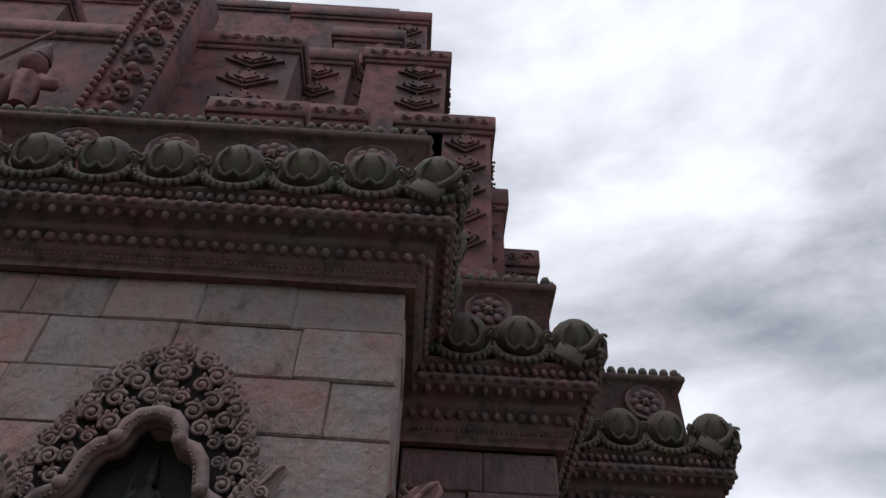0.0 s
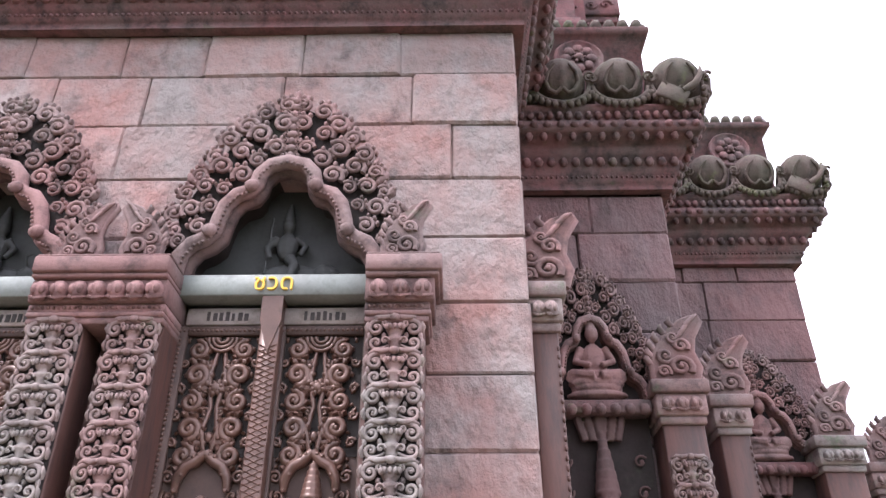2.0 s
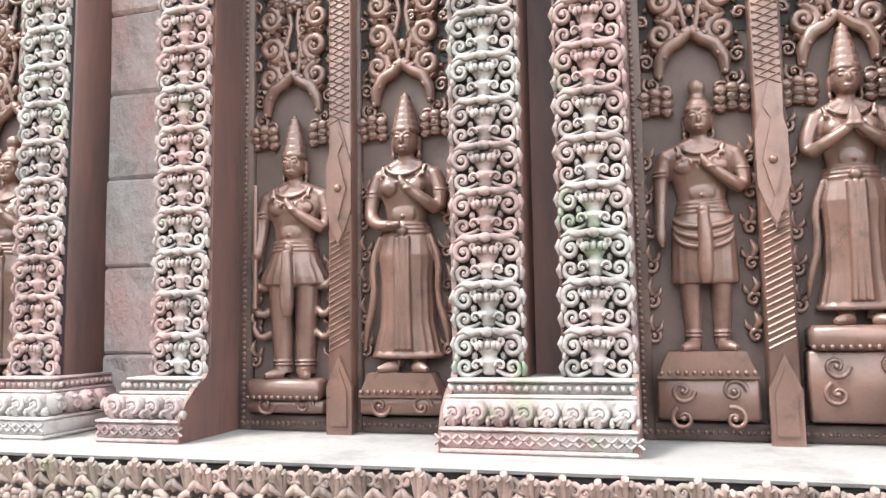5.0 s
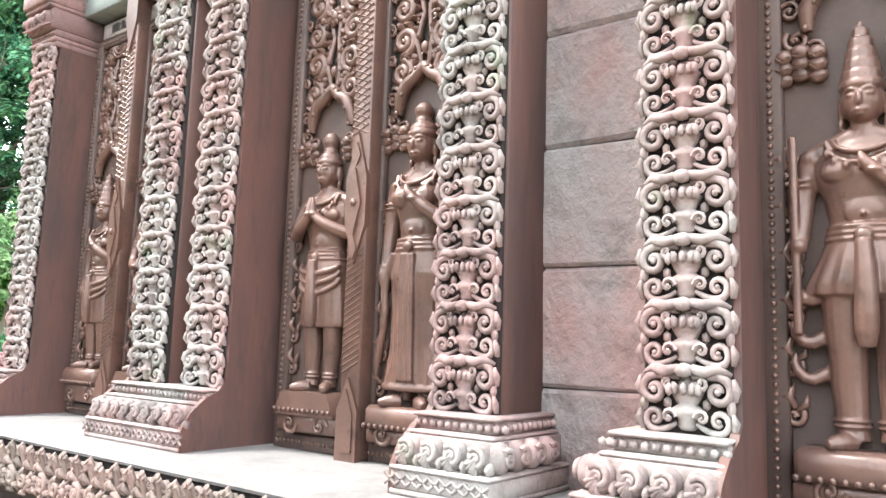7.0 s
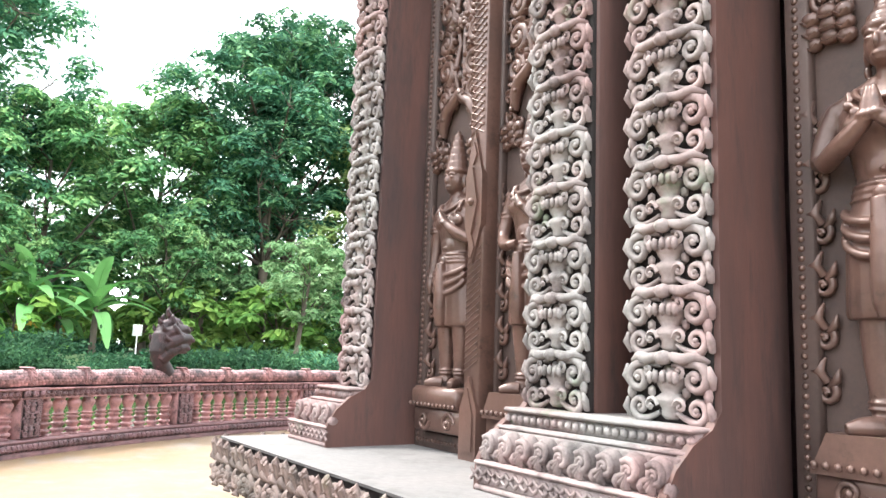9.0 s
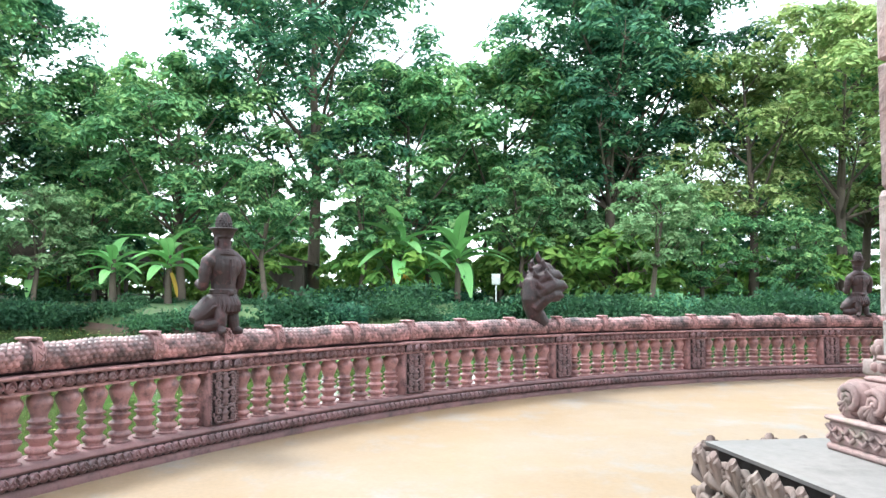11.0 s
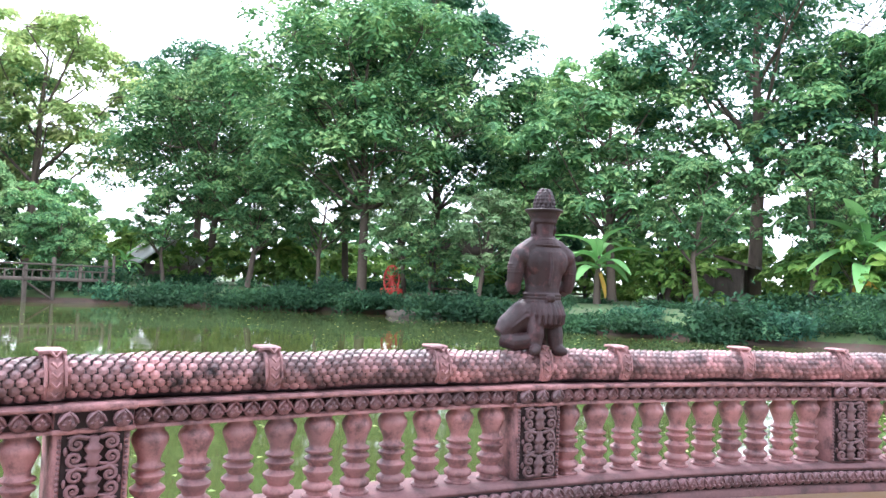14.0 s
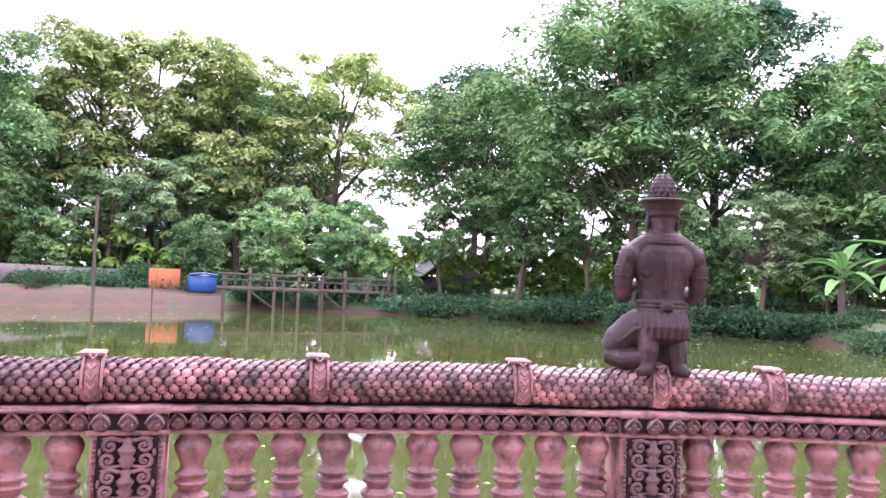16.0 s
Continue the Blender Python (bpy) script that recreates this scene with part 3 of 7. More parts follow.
def lotus_mesh():
    """A ribbed melon-shaped bud with a heart-shaped petal line, over a hanging garland of beads."""
    s = Shape()
    s.loft([(0, 0.02, z, 0.185 * k, 0.17 * k, 0.035) for z, k in ((0.03, 0.55), (0.08, 0.86), (0.15, 1.0), (0.22, 1.0), (0.29, 0.86), (0.34, 0.6), (0.37, 0.25))], 48, 12)
    for e in (-1, 1):
        s.tube([(0, -0.165, 0.14), (e * 0.045, -0.168, 0.1), (e * 0.095, -0.158, 0.125), (e * 0.12, -0.135, 0.19), (e * 0.1, -0.13, 0.26), (e * 0.05, -0.12, 0.315)], [0.016, 0.018, 0.018, 0.016, 0.014, 0.008], 6)
        s.tube([(e * 0.19, 0.0, 0.02), (e * 0.215, -0.06, 0.1), (e * 0.215, -0.06, 0.2), (e * 0.205, -0.02, 0.27)], [0.03, 0.034, 0.028, 0.008], 6)
        s.volute(e * 0.2, 0.22, 0.04, 0.5, e, 0.012, -0.09, 1.1, 8, 4)
    s.tube([(0.2 * math.cos(a), -0.1 - 0.1 * math.sin(a), 0.15 - 0.12 * math.sin(a)) for a in [math.pi * k / 10 for k in range(11)]], 0.017, 6)
    for k in range(1, 12):
        a = math.pi * k / 12
        s.ball((0.215 * math.cos(a), -0.115 - 0.1 * math.sin(a), 0.125 - 0.115 * math.sin(a)), (0.024, 0.03, 0.03), 6, 4)
    s.box(-0.2, 0.2, -0.06, 0.2, -0.1, 0.04, 0.012)
    return s.mesh("lotus_bud", M_LOTUS)


def rosette_mesh():
    s = Shape()
    m = Matrix.Rotation(radians(90), 4, "X")
    s.lathe([(0.25, 0.0), (0.25, 0.03), (0.235, 0.04), (0.22, 0.03), (0.2, 0.015)], 20, m=m)
    for k in range(8):
        a = 2 * math.pi * k / 8
        s.ball((0.125 * math.cos(a), -0.03, 0.125 * math.sin(a)), (0.058, 0.03, 0.058), 7, 4)
    s.ball((0, -0.045, 0), (0.05, 0.04, 0.05), 8, 5)
    for k in range(6):
        a = 2 * math.pi * k / 6
        s.ball((0.055 * math.cos(a), -0.05, 0.055 * math.sin(a)), 0.02, 5, 3)
    return s.mesh("rosette", M_DARK)


LOTUS, ROSETTE = lotus_mesh(), rosette_mesh()


def bead_line(shape, p0, p1, z, step, r, tall=1.0, out=0.0):
    p0, p1 = Vector((*p0, z)), Vector((*p1, z))
    n = max(2, round((p1 - p0).length / step))
    for i in range(n):
        p = p0.lerp(p1, (i + 0.5) / n)
        shape.ball(tuple(p), (r, r, r * tall), 6, 4)


def along(p0, p1, off):
    """The segment from p0 to p1, moved outward (to its right) by off and lengthened at its ends."""
    a, b = Vector(p0), Vector(p1)
    d = (b - a).normalized()
    n = Vector((d.y, -d.x))
    return tuple(a + n * off - d * off), tuple(b + n * off + d * off), math.atan2(d.y, d.x)


def entablature(name, line, dz, dressed, lotus_step, label):
    top = thing(name, label, "cornice", kind="structure")
    s = Shape()
    sweep(s, line, cornice_profile(dz))
    part("cornice_moulding", s, M_DARK, top)
    s = Shape()
    sweep(s, line, attic_profile(dz))
    part("attic_wall", s, M_DARK, top)
    small, drops, flowers, caps = Shape(), Shape(), Shape(), Shape()
    for p0, p1 in dressed:
        a, b, _ = along(p0, p1, 0.35)
        bead_line(small, a, b, 6.48 + dz, 0.085, 0.036, 1.2)
        a, b, _ = along(p0, p1, 0.3)
        bead_line(drops, a, b, 6.29 + dz, 0.13, 0.036, 1.5)
        a, b, _ = along(p0, p1, 0.165)
        bead_line(flowers, a, b, 6.1 + dz, 0.11, 0.042, 1.2)
        a, b, _ = along(p0, p1, 0.11)
        bead_line(flowers, a, b, 5.975 + dz, 0.045, 0.015)
        a, b, _ = along(p0, p1, 0.355)
        bead_line(small, a, b, 6.37 + dz, 0.12, 0.045, 0.85)
        a, b, _ = along(p0, p1, 0.08)
        bead_line(caps, a, b, 7.87 + dz, 0.135, 0.062, 1.15)
    for n, sh in (("bead_row", small), ("drop_row", drops), ("flower_row", flowers), ("cap_bead_row", caps)):
        if sh.v:
            part(n, sh, M_LOTUS if n == "cap_bead_row" else M_DARK, top)
    for p0, p1 in dressed:
        a, b, ang = along(p0, p1, 0.2)
        a, b = Vector((*a, 6.66 + dz)), Vector((*b, 6.66 + dz))
        n = max(1, round((b - a).length / lotus_step))
        for i in range(n + 1):
            part("lotus_bud", LOTUS, None, top, at=T(b.lerp(a, i / n)) @ Matrix.Rotation(ang, 4, "Z") @ Matrix.Rotation(radians(30), 4, "X") @ Matrix.Diagonal((1.24, 1.05, 1.3, 1)))
        a, b, ang = along(p0, p1, 0.03)
        a, b = Vector((*a, 7.45 + dz)), Vector((*b, 7.45 + dz))
        n = max(1, round((b - a).length / 0.92))
        for i in range(n):
            part("rosette", ROSETTE, None, top, at=T(a.lerp(b, (i + 0.5) / n)) @ Matrix.Rotation(ang, 4, "Z"))
    return top


R0, R1, R2 = 0.0, 1.4, S2
L0, L1, L2 = mirrored(R0), mirrored(R1), mirrored(R2)
entablature("cornice_south", [(L0, S1 + 0.1), (L0, 0), (R0, 0), (R0, S1 + 0.1)], 0.0, [((L0, 0), (R0, 0)), ((R0, 0), (R0, S1))], 0.57,
            "dark mossy stone cornice with lotus buds and rosettes")
entablature("cornice_step_east", [(R0, S1), (R1, S1), (R1, S2)], -0.46, [((R0 + 0.2, S1), (R1, S1)), ((R1, S1), (R1, S2))], 0.57,
            "dark mossy stone cornice of the stepped corner")
entablature("cornice_side_east", [(R1, S2), (R2, S2), (R2, 12.1)], -0.22, [((R1 + 0.2, S2), (R2, S2)), ((R2, S2), (R2, 5.0))], 0.57,
            "dark mossy stone cornice above the side wall")
entablature("cornice_rear", [(R2, 12.1), (L2, 12.1), (L2, S2), (L1, S2), (L1, S1), (L0, S1)], -0.33, [], 0.57, "dark stone cornice of the rear walls")


# ---- upper tower ----
def tier_block(shape, x0, x1, y0, y1, z0, z1, lip=0.07, lip_h=0.3):
    """A block with a thick plain lip at its top and a plinth at its foot."""
    shape.box(x0, x1, y0, y1, z0, z1 - lip_h)
    shape.box(x0 - lip, x1 + lip, y0 - lip, y1, z1 - lip_h, z1, 0.015)
    shape.box(x0 - lip * 0.5, x1 + lip * 0.5, y0 - lip * 0.5, y1, z1 - lip_h - 0.09, z1 - lip_h + 0.01, 0.01)
    shape.box(x0 - lip * 0.6, x1 + lip * 0.6, y0 - lip * 0.6, y1, z0, z0 + 0.16, 0.015)


def diamonds(shape, x0, x1, y, z0, z1, side=None):
    """A strip of carved diamonds on a face that looks to -y, or to +x at x = side."""
    n = max(1, round((z1 - z0) / 0.46))
    w = (x1 - x0) / 2
    for i in range(n):
        zc, h = z0 + (i + 0.5) * (z1 - z0) / n, (z1 - z0) / n * 0.43
        for k, f in ((1.0, 0.0), (0.72, -0.025), (0.42, -0.045)):
            o = [(-w * k, 0), (0, -h * k), (w * k, 0), (0, h * k)]
            m = T((x0 + w, y + f, zc)) if side is None else T((side - f, x0 + w, zc)) @ Matrix.Rotation(radians(90), 4, "Z")
            shape.prism(o, -0.025, 0.02, m)
            for a in range(8):
                t = 2 * math.pi * a / 8
                shape.ball((w * 0.62 * math.cos(t) * (0.6 if a % 2 else 1), -0.03, h * 0.62 * math.sin(t) * (0.6 if a % 2 else 1)), 0.02, 4, 3, m)


TOWER_BLOCKS = ((-6.0, -1.8, 1.0, 7.6, 11.4), (-2.5, -1.45, 0.75, 7.6, 9.45), (-1.75, -0.75, 0.95, 7.6, 9.72), (-2.4, -1.2, 1.6, 7.6, 12.15),
                (-1.6, -0.55, 1.8, 7.6, 13.2), (-1.0, 0.22, 1.65, 7.6, 12.35), (-0.4, 0.87, 1.65, 7.6, 10.68), (0.1, 1.05, 1.95, 7.3, 9.5),
                (0.4, 1.45, 2.25, 7.3, 8.7), (-2.6, -0.17, 2.3, 7.6, 14.8), (-4.6, -0.9, 3.2, 7.6, 16.6))
tower = thing("upper_tower", "dark red stepped stone tower with carved diamond strips", "tower", kind="structure")
for flip in (False, True):
    for x0, x1, y0, z0, z1 in TOWER_BLOCKS:
        a, b = (mirrored(x1), mirrored(x0)) if flip else (x0, x1)
        s = Shape()
        set_back = 0.014 if flip else 0.0
        tier_block(s, a, b, y0 + set_back, y0 + 2.6 - set_back, z0, z1 - set_back)
        part("tower_block", s, M_TOWER, tower)
s = Shape()
for x0, x1, y, z0, z1 in ((-1.12, -0.6, 1.78, 9.8, 12.8), (-0.5, 0.15, 1.63, 10.75, 11.95), (0.25, 0.8, 1.63, 8.0, 10.3), (-1.35, -0.85, 0.93, 8.1, 9.35),
                          (-2.3, -1.6, 0.73, 8.0, 9.1), (-2.75, -1.95, 0.98, 9.6, 11.0), (0.95, 1.4, 2.23, 7.6, 8.35), (-0.75, -0.25, 2.28, 12.5, 14.4), (-1.95, -1.35, 1.58, 9.9, 11.75)):
    diamonds(s, x0, x1, y, z0, z1)
for x, y0, y1, z0, z1 in ((0.87, 1.8, 2.4, 8.0, 10.3), (0.22, 1.8, 2.4, 10.8, 12.0)):
    diamonds(s, y0, y1, 0, z0, z1, side=x)
part("diamond_carving", s, M_TOWER, tower, "rows of carved diamond bosses")
caps = Shape()
for x0, x1, y, z in ((-2.95, -1.8, 0.93, 11.25), (-1.75, -0.75, 0.88, 9.57), (-2.5, -1.45, 0.68, 9.3), (-0.4, 0.87, 1.58, 10.53), (-1.0, 0.22, 1.58, 12.2), (0.4, 1.45, 2.18, 8.55)):
    n = round((x1 - x0) / 0.17)
    for i in range(n):
        x = x0 + (i + 0.5) * (x1 - x0) / n
        caps.volute(x, z, 0.075, 0.0, 1 if i % 2 else -1, 0.02, y, 1.2, 9, 4)
part("cap_scrolls", caps, M_TOWER, tower, "carved scroll panels on the block caps")
# the niche pilaster with beaded edges, and the guardian that kneels beside it
pil = Shape()
pil.box(-3.95, -3.2, 0.6, 1.2, 7.7, 12.2, 0.02)
pil.box(-4.2, -2.98, 0.45, 1.2, 7.75, 8.0, 0.03)
pil.box(-4.1, -3.05, 0.5, 1.2, 8.0, 8.35, 0.06)
pil.box(-4.12, -3.03, 0.48, 1.2, 8.35, 8.5, 0.03)
for i in range(26):
    for x in (-3.9, -3.25):
        pil.ball((x, 0.57, 8.6 + i * 0.13), (0.05, 0.05, 0.06), 6, 4)
for i in range(8):
    z = 8.75 + i * 0.42
    for h in (-1, 1):
        pil.volute(-3.575 + h * 0.13, z, 0.12, math.pi / 2, h, 0.03, 0.57, 1.3, 11, 4)
    pil.ball((-3.575, 0.56, z + 0.18), (0.07, 0.05, 0.09), 6, 4)
part("niche_pilaster", pil, M_TOWER, tower, "red carved pilaster with beaded edges")
g = Shape()
g.box(-5.3, -4.25, 0.35, 1.0, 7.7, 8.5, 0.03)
g.ball((-4.75, 0.65, 9.15), (0.26, 0.2, 0.38), 10, 8)
g.ball((-4.75, 0.6, 9.72), (0.17, 0.17, 0.2), 10, 8)
g.lathe([(0.16, 0), (0.12, 0.15), (0.05, 0.32), (0.01, 0.42)], 8, (-4.75, 0.62, 9.85))
g.tube([(-4.52, 0.6, 9.4), (-4.3, 0.5, 9.2), (-4.4, 0.35, 9.0)], [0.1, 0.09, 0.07], 7)
g.tube([(-4.98, 0.6, 9.4), (-5.2, 0.45, 9.25), (-5.0, 0.35, 9.5)], [0.1, 0.09, 0.07], 7)
g.tube([(-4.7, 0.6, 8.8), (-4.4, 0.3, 8.95), (-4.35, 0.35, 8.55)], [0.16, 0.15, 0.1], 8)
g.tube([(-4.85, 0.6, 8.8), (-5.1, 0.4, 8.65), (-5.2, 0.6, 8.55)], [0.16, 0.14, 0.1], 8)
g.tube([(-4.98, 0.35, 9.4), (-4.55, 0.35, 10.1)], [0.035, 0.02], 5)
tagged(part("guardian_statue", g, M_TOWER), "dark stone kneeling guardian statue on the tower ledge", "statue")


# ---- carved pilasters ----
UNIT = 0.188


def ornament_mesh():
    """One repeat: a ringed vase between scrolls that curl outward, with leaf tips."""
    s = Shape()
    s.lathe([(0.02, 0.0), (0.032, 0.012), (0.03, 0.03), (0.045, 0.045), (0.05, 0.06), (0.03, 0.072), (0.042, 0.09), (0.052, 0.11), (0.03, 0.125), (0.02, 0.15)], 10, squash=0.75)
    for h in (-1, 1):
        s.volute(h * 0.098, 0.112, 0.042, math.pi / 2 if h > 0 else math.pi / 2, -h, 0.0155, -0.018, 1.25, 11, 5, tail=(h * 0.02, 0.15))
        s.volute(h * 0.098, 0.03, 0.034, -math.pi / 2, h, 0.013, -0.012, 1.15, 10, 5, tail=(h * 0.03, 0.02))
        s.tube([(h * 0.02, -0.03, 0.175), (h * 0.06, -0.035, 0.165), (h * 0.1, -0.02, 0.175), (h * 0.135, -0.01, 0.16)], [0.014, 0.019, 0.016, 0.006], 5)
        s.ball((h * 0.133, -0.012, 0.07), (0.014, 0.016, 0.024), 5, 4)
        s.ball((h * 0.06, -0.01, 0.075), (0.014, 0.014, 0.018), 5, 3)
    s.ball((0, -0.035, 0.17), (0.03, 0.025, 0.022), 7, 4)
    for h in (-1, 1):
        s.volute(h * 0.052, 0.135, 0.022, 0.0 if h < 0 else math.pi, h, 0.009, -0.032, 1.0, 7, 4)
        s.volute(h * 0.05, 0.038, 0.022, 0.0 if h < 0 else math.pi, -h, 0.009, -0.026, 1.0, 7, 4)
        s.tube([(h * 0.14, -0.004, 0.0), (h * 0.148, -0.02, 0.03), (h * 0.14, -0.022, 0.055)], [0.01, 0.013, 0.005], 5)
        s.tube([(h * 0.14, -0.004, 0.09), (h * 0.15, -0.02, 0.12), (h * 0.142, -0.022, 0.15)], [0.01, 0.014, 0.005], 5)
    for k in range(5):
        a = math.pi * (0.15 + 0.7 * k / 4)
        s.ball((0.05 * math.cos(a), -0.04, 0.112 + 0.006 * math.sin(a)), (0.013, 0.014, 0.02), 4, 3)
    return s.mesh("scroll_ornament", M_CARVE)


ORNAMENT = ornament_mesh()
PIL_FRONT = -0.28


def capital_bulbs(shape, x0, x1, y, z, r):
    n = max(2, round((x1 - x0) / (2.05 * r)))
    for i in range(n):
        x = x0 + (i + 0.5) * (x1 - x0) / n
        shape.ball((x, y, z), (r * 0.95, r * 0.8, r * 1.15), 8, 6)
        shape.ball((x - r * 0.4, y - r * 0.6, z), (r * 0.4, r * 0.35, r * 0.6), 6, 4)
        shape.ball((x + r * 0.4, y - r * 0.6, z), (r * 0.4, r * 0.35, r * 0.6), 6, 4)
        shape.tube([(x - r, y, z - r * 0.6), (x, y - r * 0.9, z - r * 1.15), (x + r, y, z - r * 0.6)], r * 0.16, 4)


def base_shape(x0, x1, grow_l, grow_r):
    """A moulded foot that spreads to the front and to its free sides."""
    s = Shape()
    for z0, z1, k in ((0.0, 0.02, 1.0), (0.02, 0.085, 0.97), (0.085, 0.1, 1.02), (0.1, 0.2, 0.72), (0.2, 0.215, 0.62), (0.215, 0.26, 0.42), (0.26, 0.275, 0.5)):
        s.box(x0 - grow_l * k, x1 + grow_r * k, PIL_FRONT - 0.24 * k, 0.05, z0, z1, 0.006)
    a, b = x0 - grow_l * 0.8, x1 + grow_r * 0.8
    n = max(3, round((b - a) / 0.095))
    for i in range(n):
        x, r = a + (i + 0.5) * (b - a) / n, (b - a) / n * 0.5
        s.ball((x, PIL_FRONT - 0.185, 0.15), (r * 0.98, 0.042, 0.054), 10, 7)
        s.volute(x + r * 0.1, 0.152, r * 0.72, 2.4, -1, 0.013, PIL_FRONT - 0.216, 1.5, 10, 5)
        for k in range(4):
            vein = 3.5 + 0.42 * k
            s.tube([(x + r * 0.1, PIL_FRONT - 0.222, 0.148), (x + r * 0.62 * math.cos(vein), PIL_FRONT - 0.222, 0.15 + 0.042 * math.sin(vein)), (x + r * 1.05 * math.cos(vein), PIL_FRONT - 0.19, 0.15 + 0.056 * math.sin(vein))], [0.006, 0.01, 0.005], 5)
        s.ball((x + r, PIL_FRONT - 0.2, 0.12), (r * 0.26, 0.03, 0.024), 6, 4)
    for i in range(round((b - a) / 0.034)):
        s.ball((a + (i + 0.5) * 0.034, PIL_FRONT - 0.105, 0.238), (0.015, 0.014, 0.016), 5, 3)
    wave = round((b - a) / 0.045)
    for k in range(wave):
        x0_, x1_ = a - 0.02 + (b - a + 0.04) * k / wave, a - 0.02 + (b - a + 0.04) * (k + 1) / wave
        for z0, z1 in ((0.034, 0.072), (0.072, 0.034)):
            s.tube([(x0_, PIL_FRONT - 0.236, z0), (x1_, PIL_FRONT - 0.236, z1)], 0.0065, 5)
    for side, x, g in ((-1, x0 - grow_l, grow_l), (1, x1 + grow_r, grow_r)):
        if g > 0.05:
            for i in range(4):
                y = PIL_FRONT - 0.15 + i * 0.1
                s.ball((x - side * g * 0.2, y, 0.152), (0.042, 0.05, 0.054), 9, 6)
                m = T((x - side * g * 0.2 + side * 0.034, y, 0.152)) @ Matrix.Rotation(radians(90) * side, 4, "Z")
                s.volute(0.004, 0.0, 0.032, 2.4, -1, 0.012, 0.0, 1.4, 10, 5, m)
            for i in range(12):
                s.ball((x - side * g * 0.52, PIL_FRONT - 0.1 + i * 0.034, 0.238), (0.014, 0.015, 0.016), 5, 3)
    return s


def jamb_plate(s, x, side):
    """The plain side of a pilaster, whose front edge runs out in a curve to the foot."""
    f = PIL_FRONT
    o = [(0.05, 0.0), (f - 0.235, 0.0), (f - 0.23, 0.1), (f - 0.19, 0.17), (f - 0.12, 0.23), (f - 0.04, 0.27), (f + 0.002, 0.32), (f + 0.002, 2.45), (0.05, 2.45)]
    m = T((x, 0, 0)) @ Matrix.Rotation(radians(90), 4, "Z")
    s.prism([(y, z) for y, z in o], -0.006 if side > 0 else -0.022, 0.022 if side > 0 else 0.006, m)


def pilaster(x0, x1, grow_l, grow_r, flare=0, capital=True, foot=True, label="pale weathered stone pilaster carved with stacked vases and scrolls"):
    p = thing("carved_pilaster", label, "pilaster", "carved pilasters", "", at=T((0, 0, SILL)))
    s = Shape()
    s.box(x0, x1, PIL_FRONT + 0.02, 0.06, 0.26, 2.68, 0.008)
    if flare:
        for side in ((-1, 1) if flare == 2 else (flare,)):
            jamb_plate(s, x1 if side > 0 else x0, side)
    part("shaft", s, M_JAMB, p, "plain red-brown shaft sides")
    # near-black ground, painted as the shade between the scrolls
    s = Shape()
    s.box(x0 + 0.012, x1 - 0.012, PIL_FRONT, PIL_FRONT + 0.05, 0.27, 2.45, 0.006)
    part("carved_ground", s, M_CARVE_SHADE, p)
    w = (x1 - x0) / 0.305
    for i in range(11):
        part("scroll_ornament", ORNAMENT, None, p, at=T(((x0 + x1) / 2, PIL_FRONT - 0.005, 0.285 + i * UNIT * 1.045)) @ Matrix.Diagonal((w, 1, 1.045, 1)))
    if foot:
        part("foot", base_shape(x0, x1, grow_l, grow_r), M_CARVE, p, "moulded lotus foot")
    if capital:
        part("capital", capital_shape(x0, x1, 0.0 if flare > 0 else 0.0, 0.09 if grow_r > 0.05 else 0.0), M_FLAME, p, "lotus capital with a moulded top slab")
    return p


def capital_shape(x0, x1, gl, gr):
    s = Shape()
    for z0, z1, k in ((2.4, 2.44, 0.15), (2.44, 2.47, 0.3), (2.47, 2.52, 0.22), (2.52, 2.66, 0.5), (2.66, 2.69, 0.8), (2.69, 2.79, 1.0), (2.79, 2.81, 0.85)):
        s.box(x0 - gl * k - 0.012, x1 + gr * k + 0.012, PIL_FRONT - 0.02 - 0.1 * k, 0.06, z0, z1, 0.008)
    capital_bulbs(s, x0 - gl * 0.6, x1 + gr * 0.6, PIL_FRONT - 0.075, 2.585, 0.055)
    n = round((x1 - x0) / 0.03)
    for i in range(n):
        s.ball((x0 + (i + 0.5) * (x1 - x0) / n, PIL_FRONT - 0.045, 2.495), 0.012, 5, 3)
    return s


# outer pilaster by each corner, a pair between the doors, an inner pilaster beside the middle wall
pilaster(-0.95, -0.63, 0.0, 0.12, -1)
pilaster(-8.70, -8.38, 0.12, 0.0, 1)
pilaster(-4.31, -4.01, 0.12, 0.0, 1)
pilaster(-5.13, -4.83, 0.0, 0.12, -1)
for (a, b), (a2, b2) in (((-2.84, -2.53), (-2.39, -2.09)), ((-7.19, -6.87), (-6.70, -6.38))):
    pilaster(a, b, 0.0, 0.0, -1, capital=False, foot=False)
    pilaster(a2, b2, 0.0, 0.0, 1, capital=False, foot=False)
    lin = thing("pair_lintel", "pale stone lotus lintel over a pair of pilasters", "lintel", "pilaster lintels", at=T((0, 0, SILL)))
    part("lintel_block", capital_shape(a, b2, 0.0, 0.0), M_FLAME, lin)
    gap = Shape()
    gap.box(b, a2, -0.03, 0.06, 0.26, 2.42)
    part("recess", gap, M_JAMB, lin, "dark plain recess between the pilasters")
    part("shared_foot", base_shape(a, b2, 0.0, 0.0), M_CARVE, lin, "long lotus foot shared by the pair")


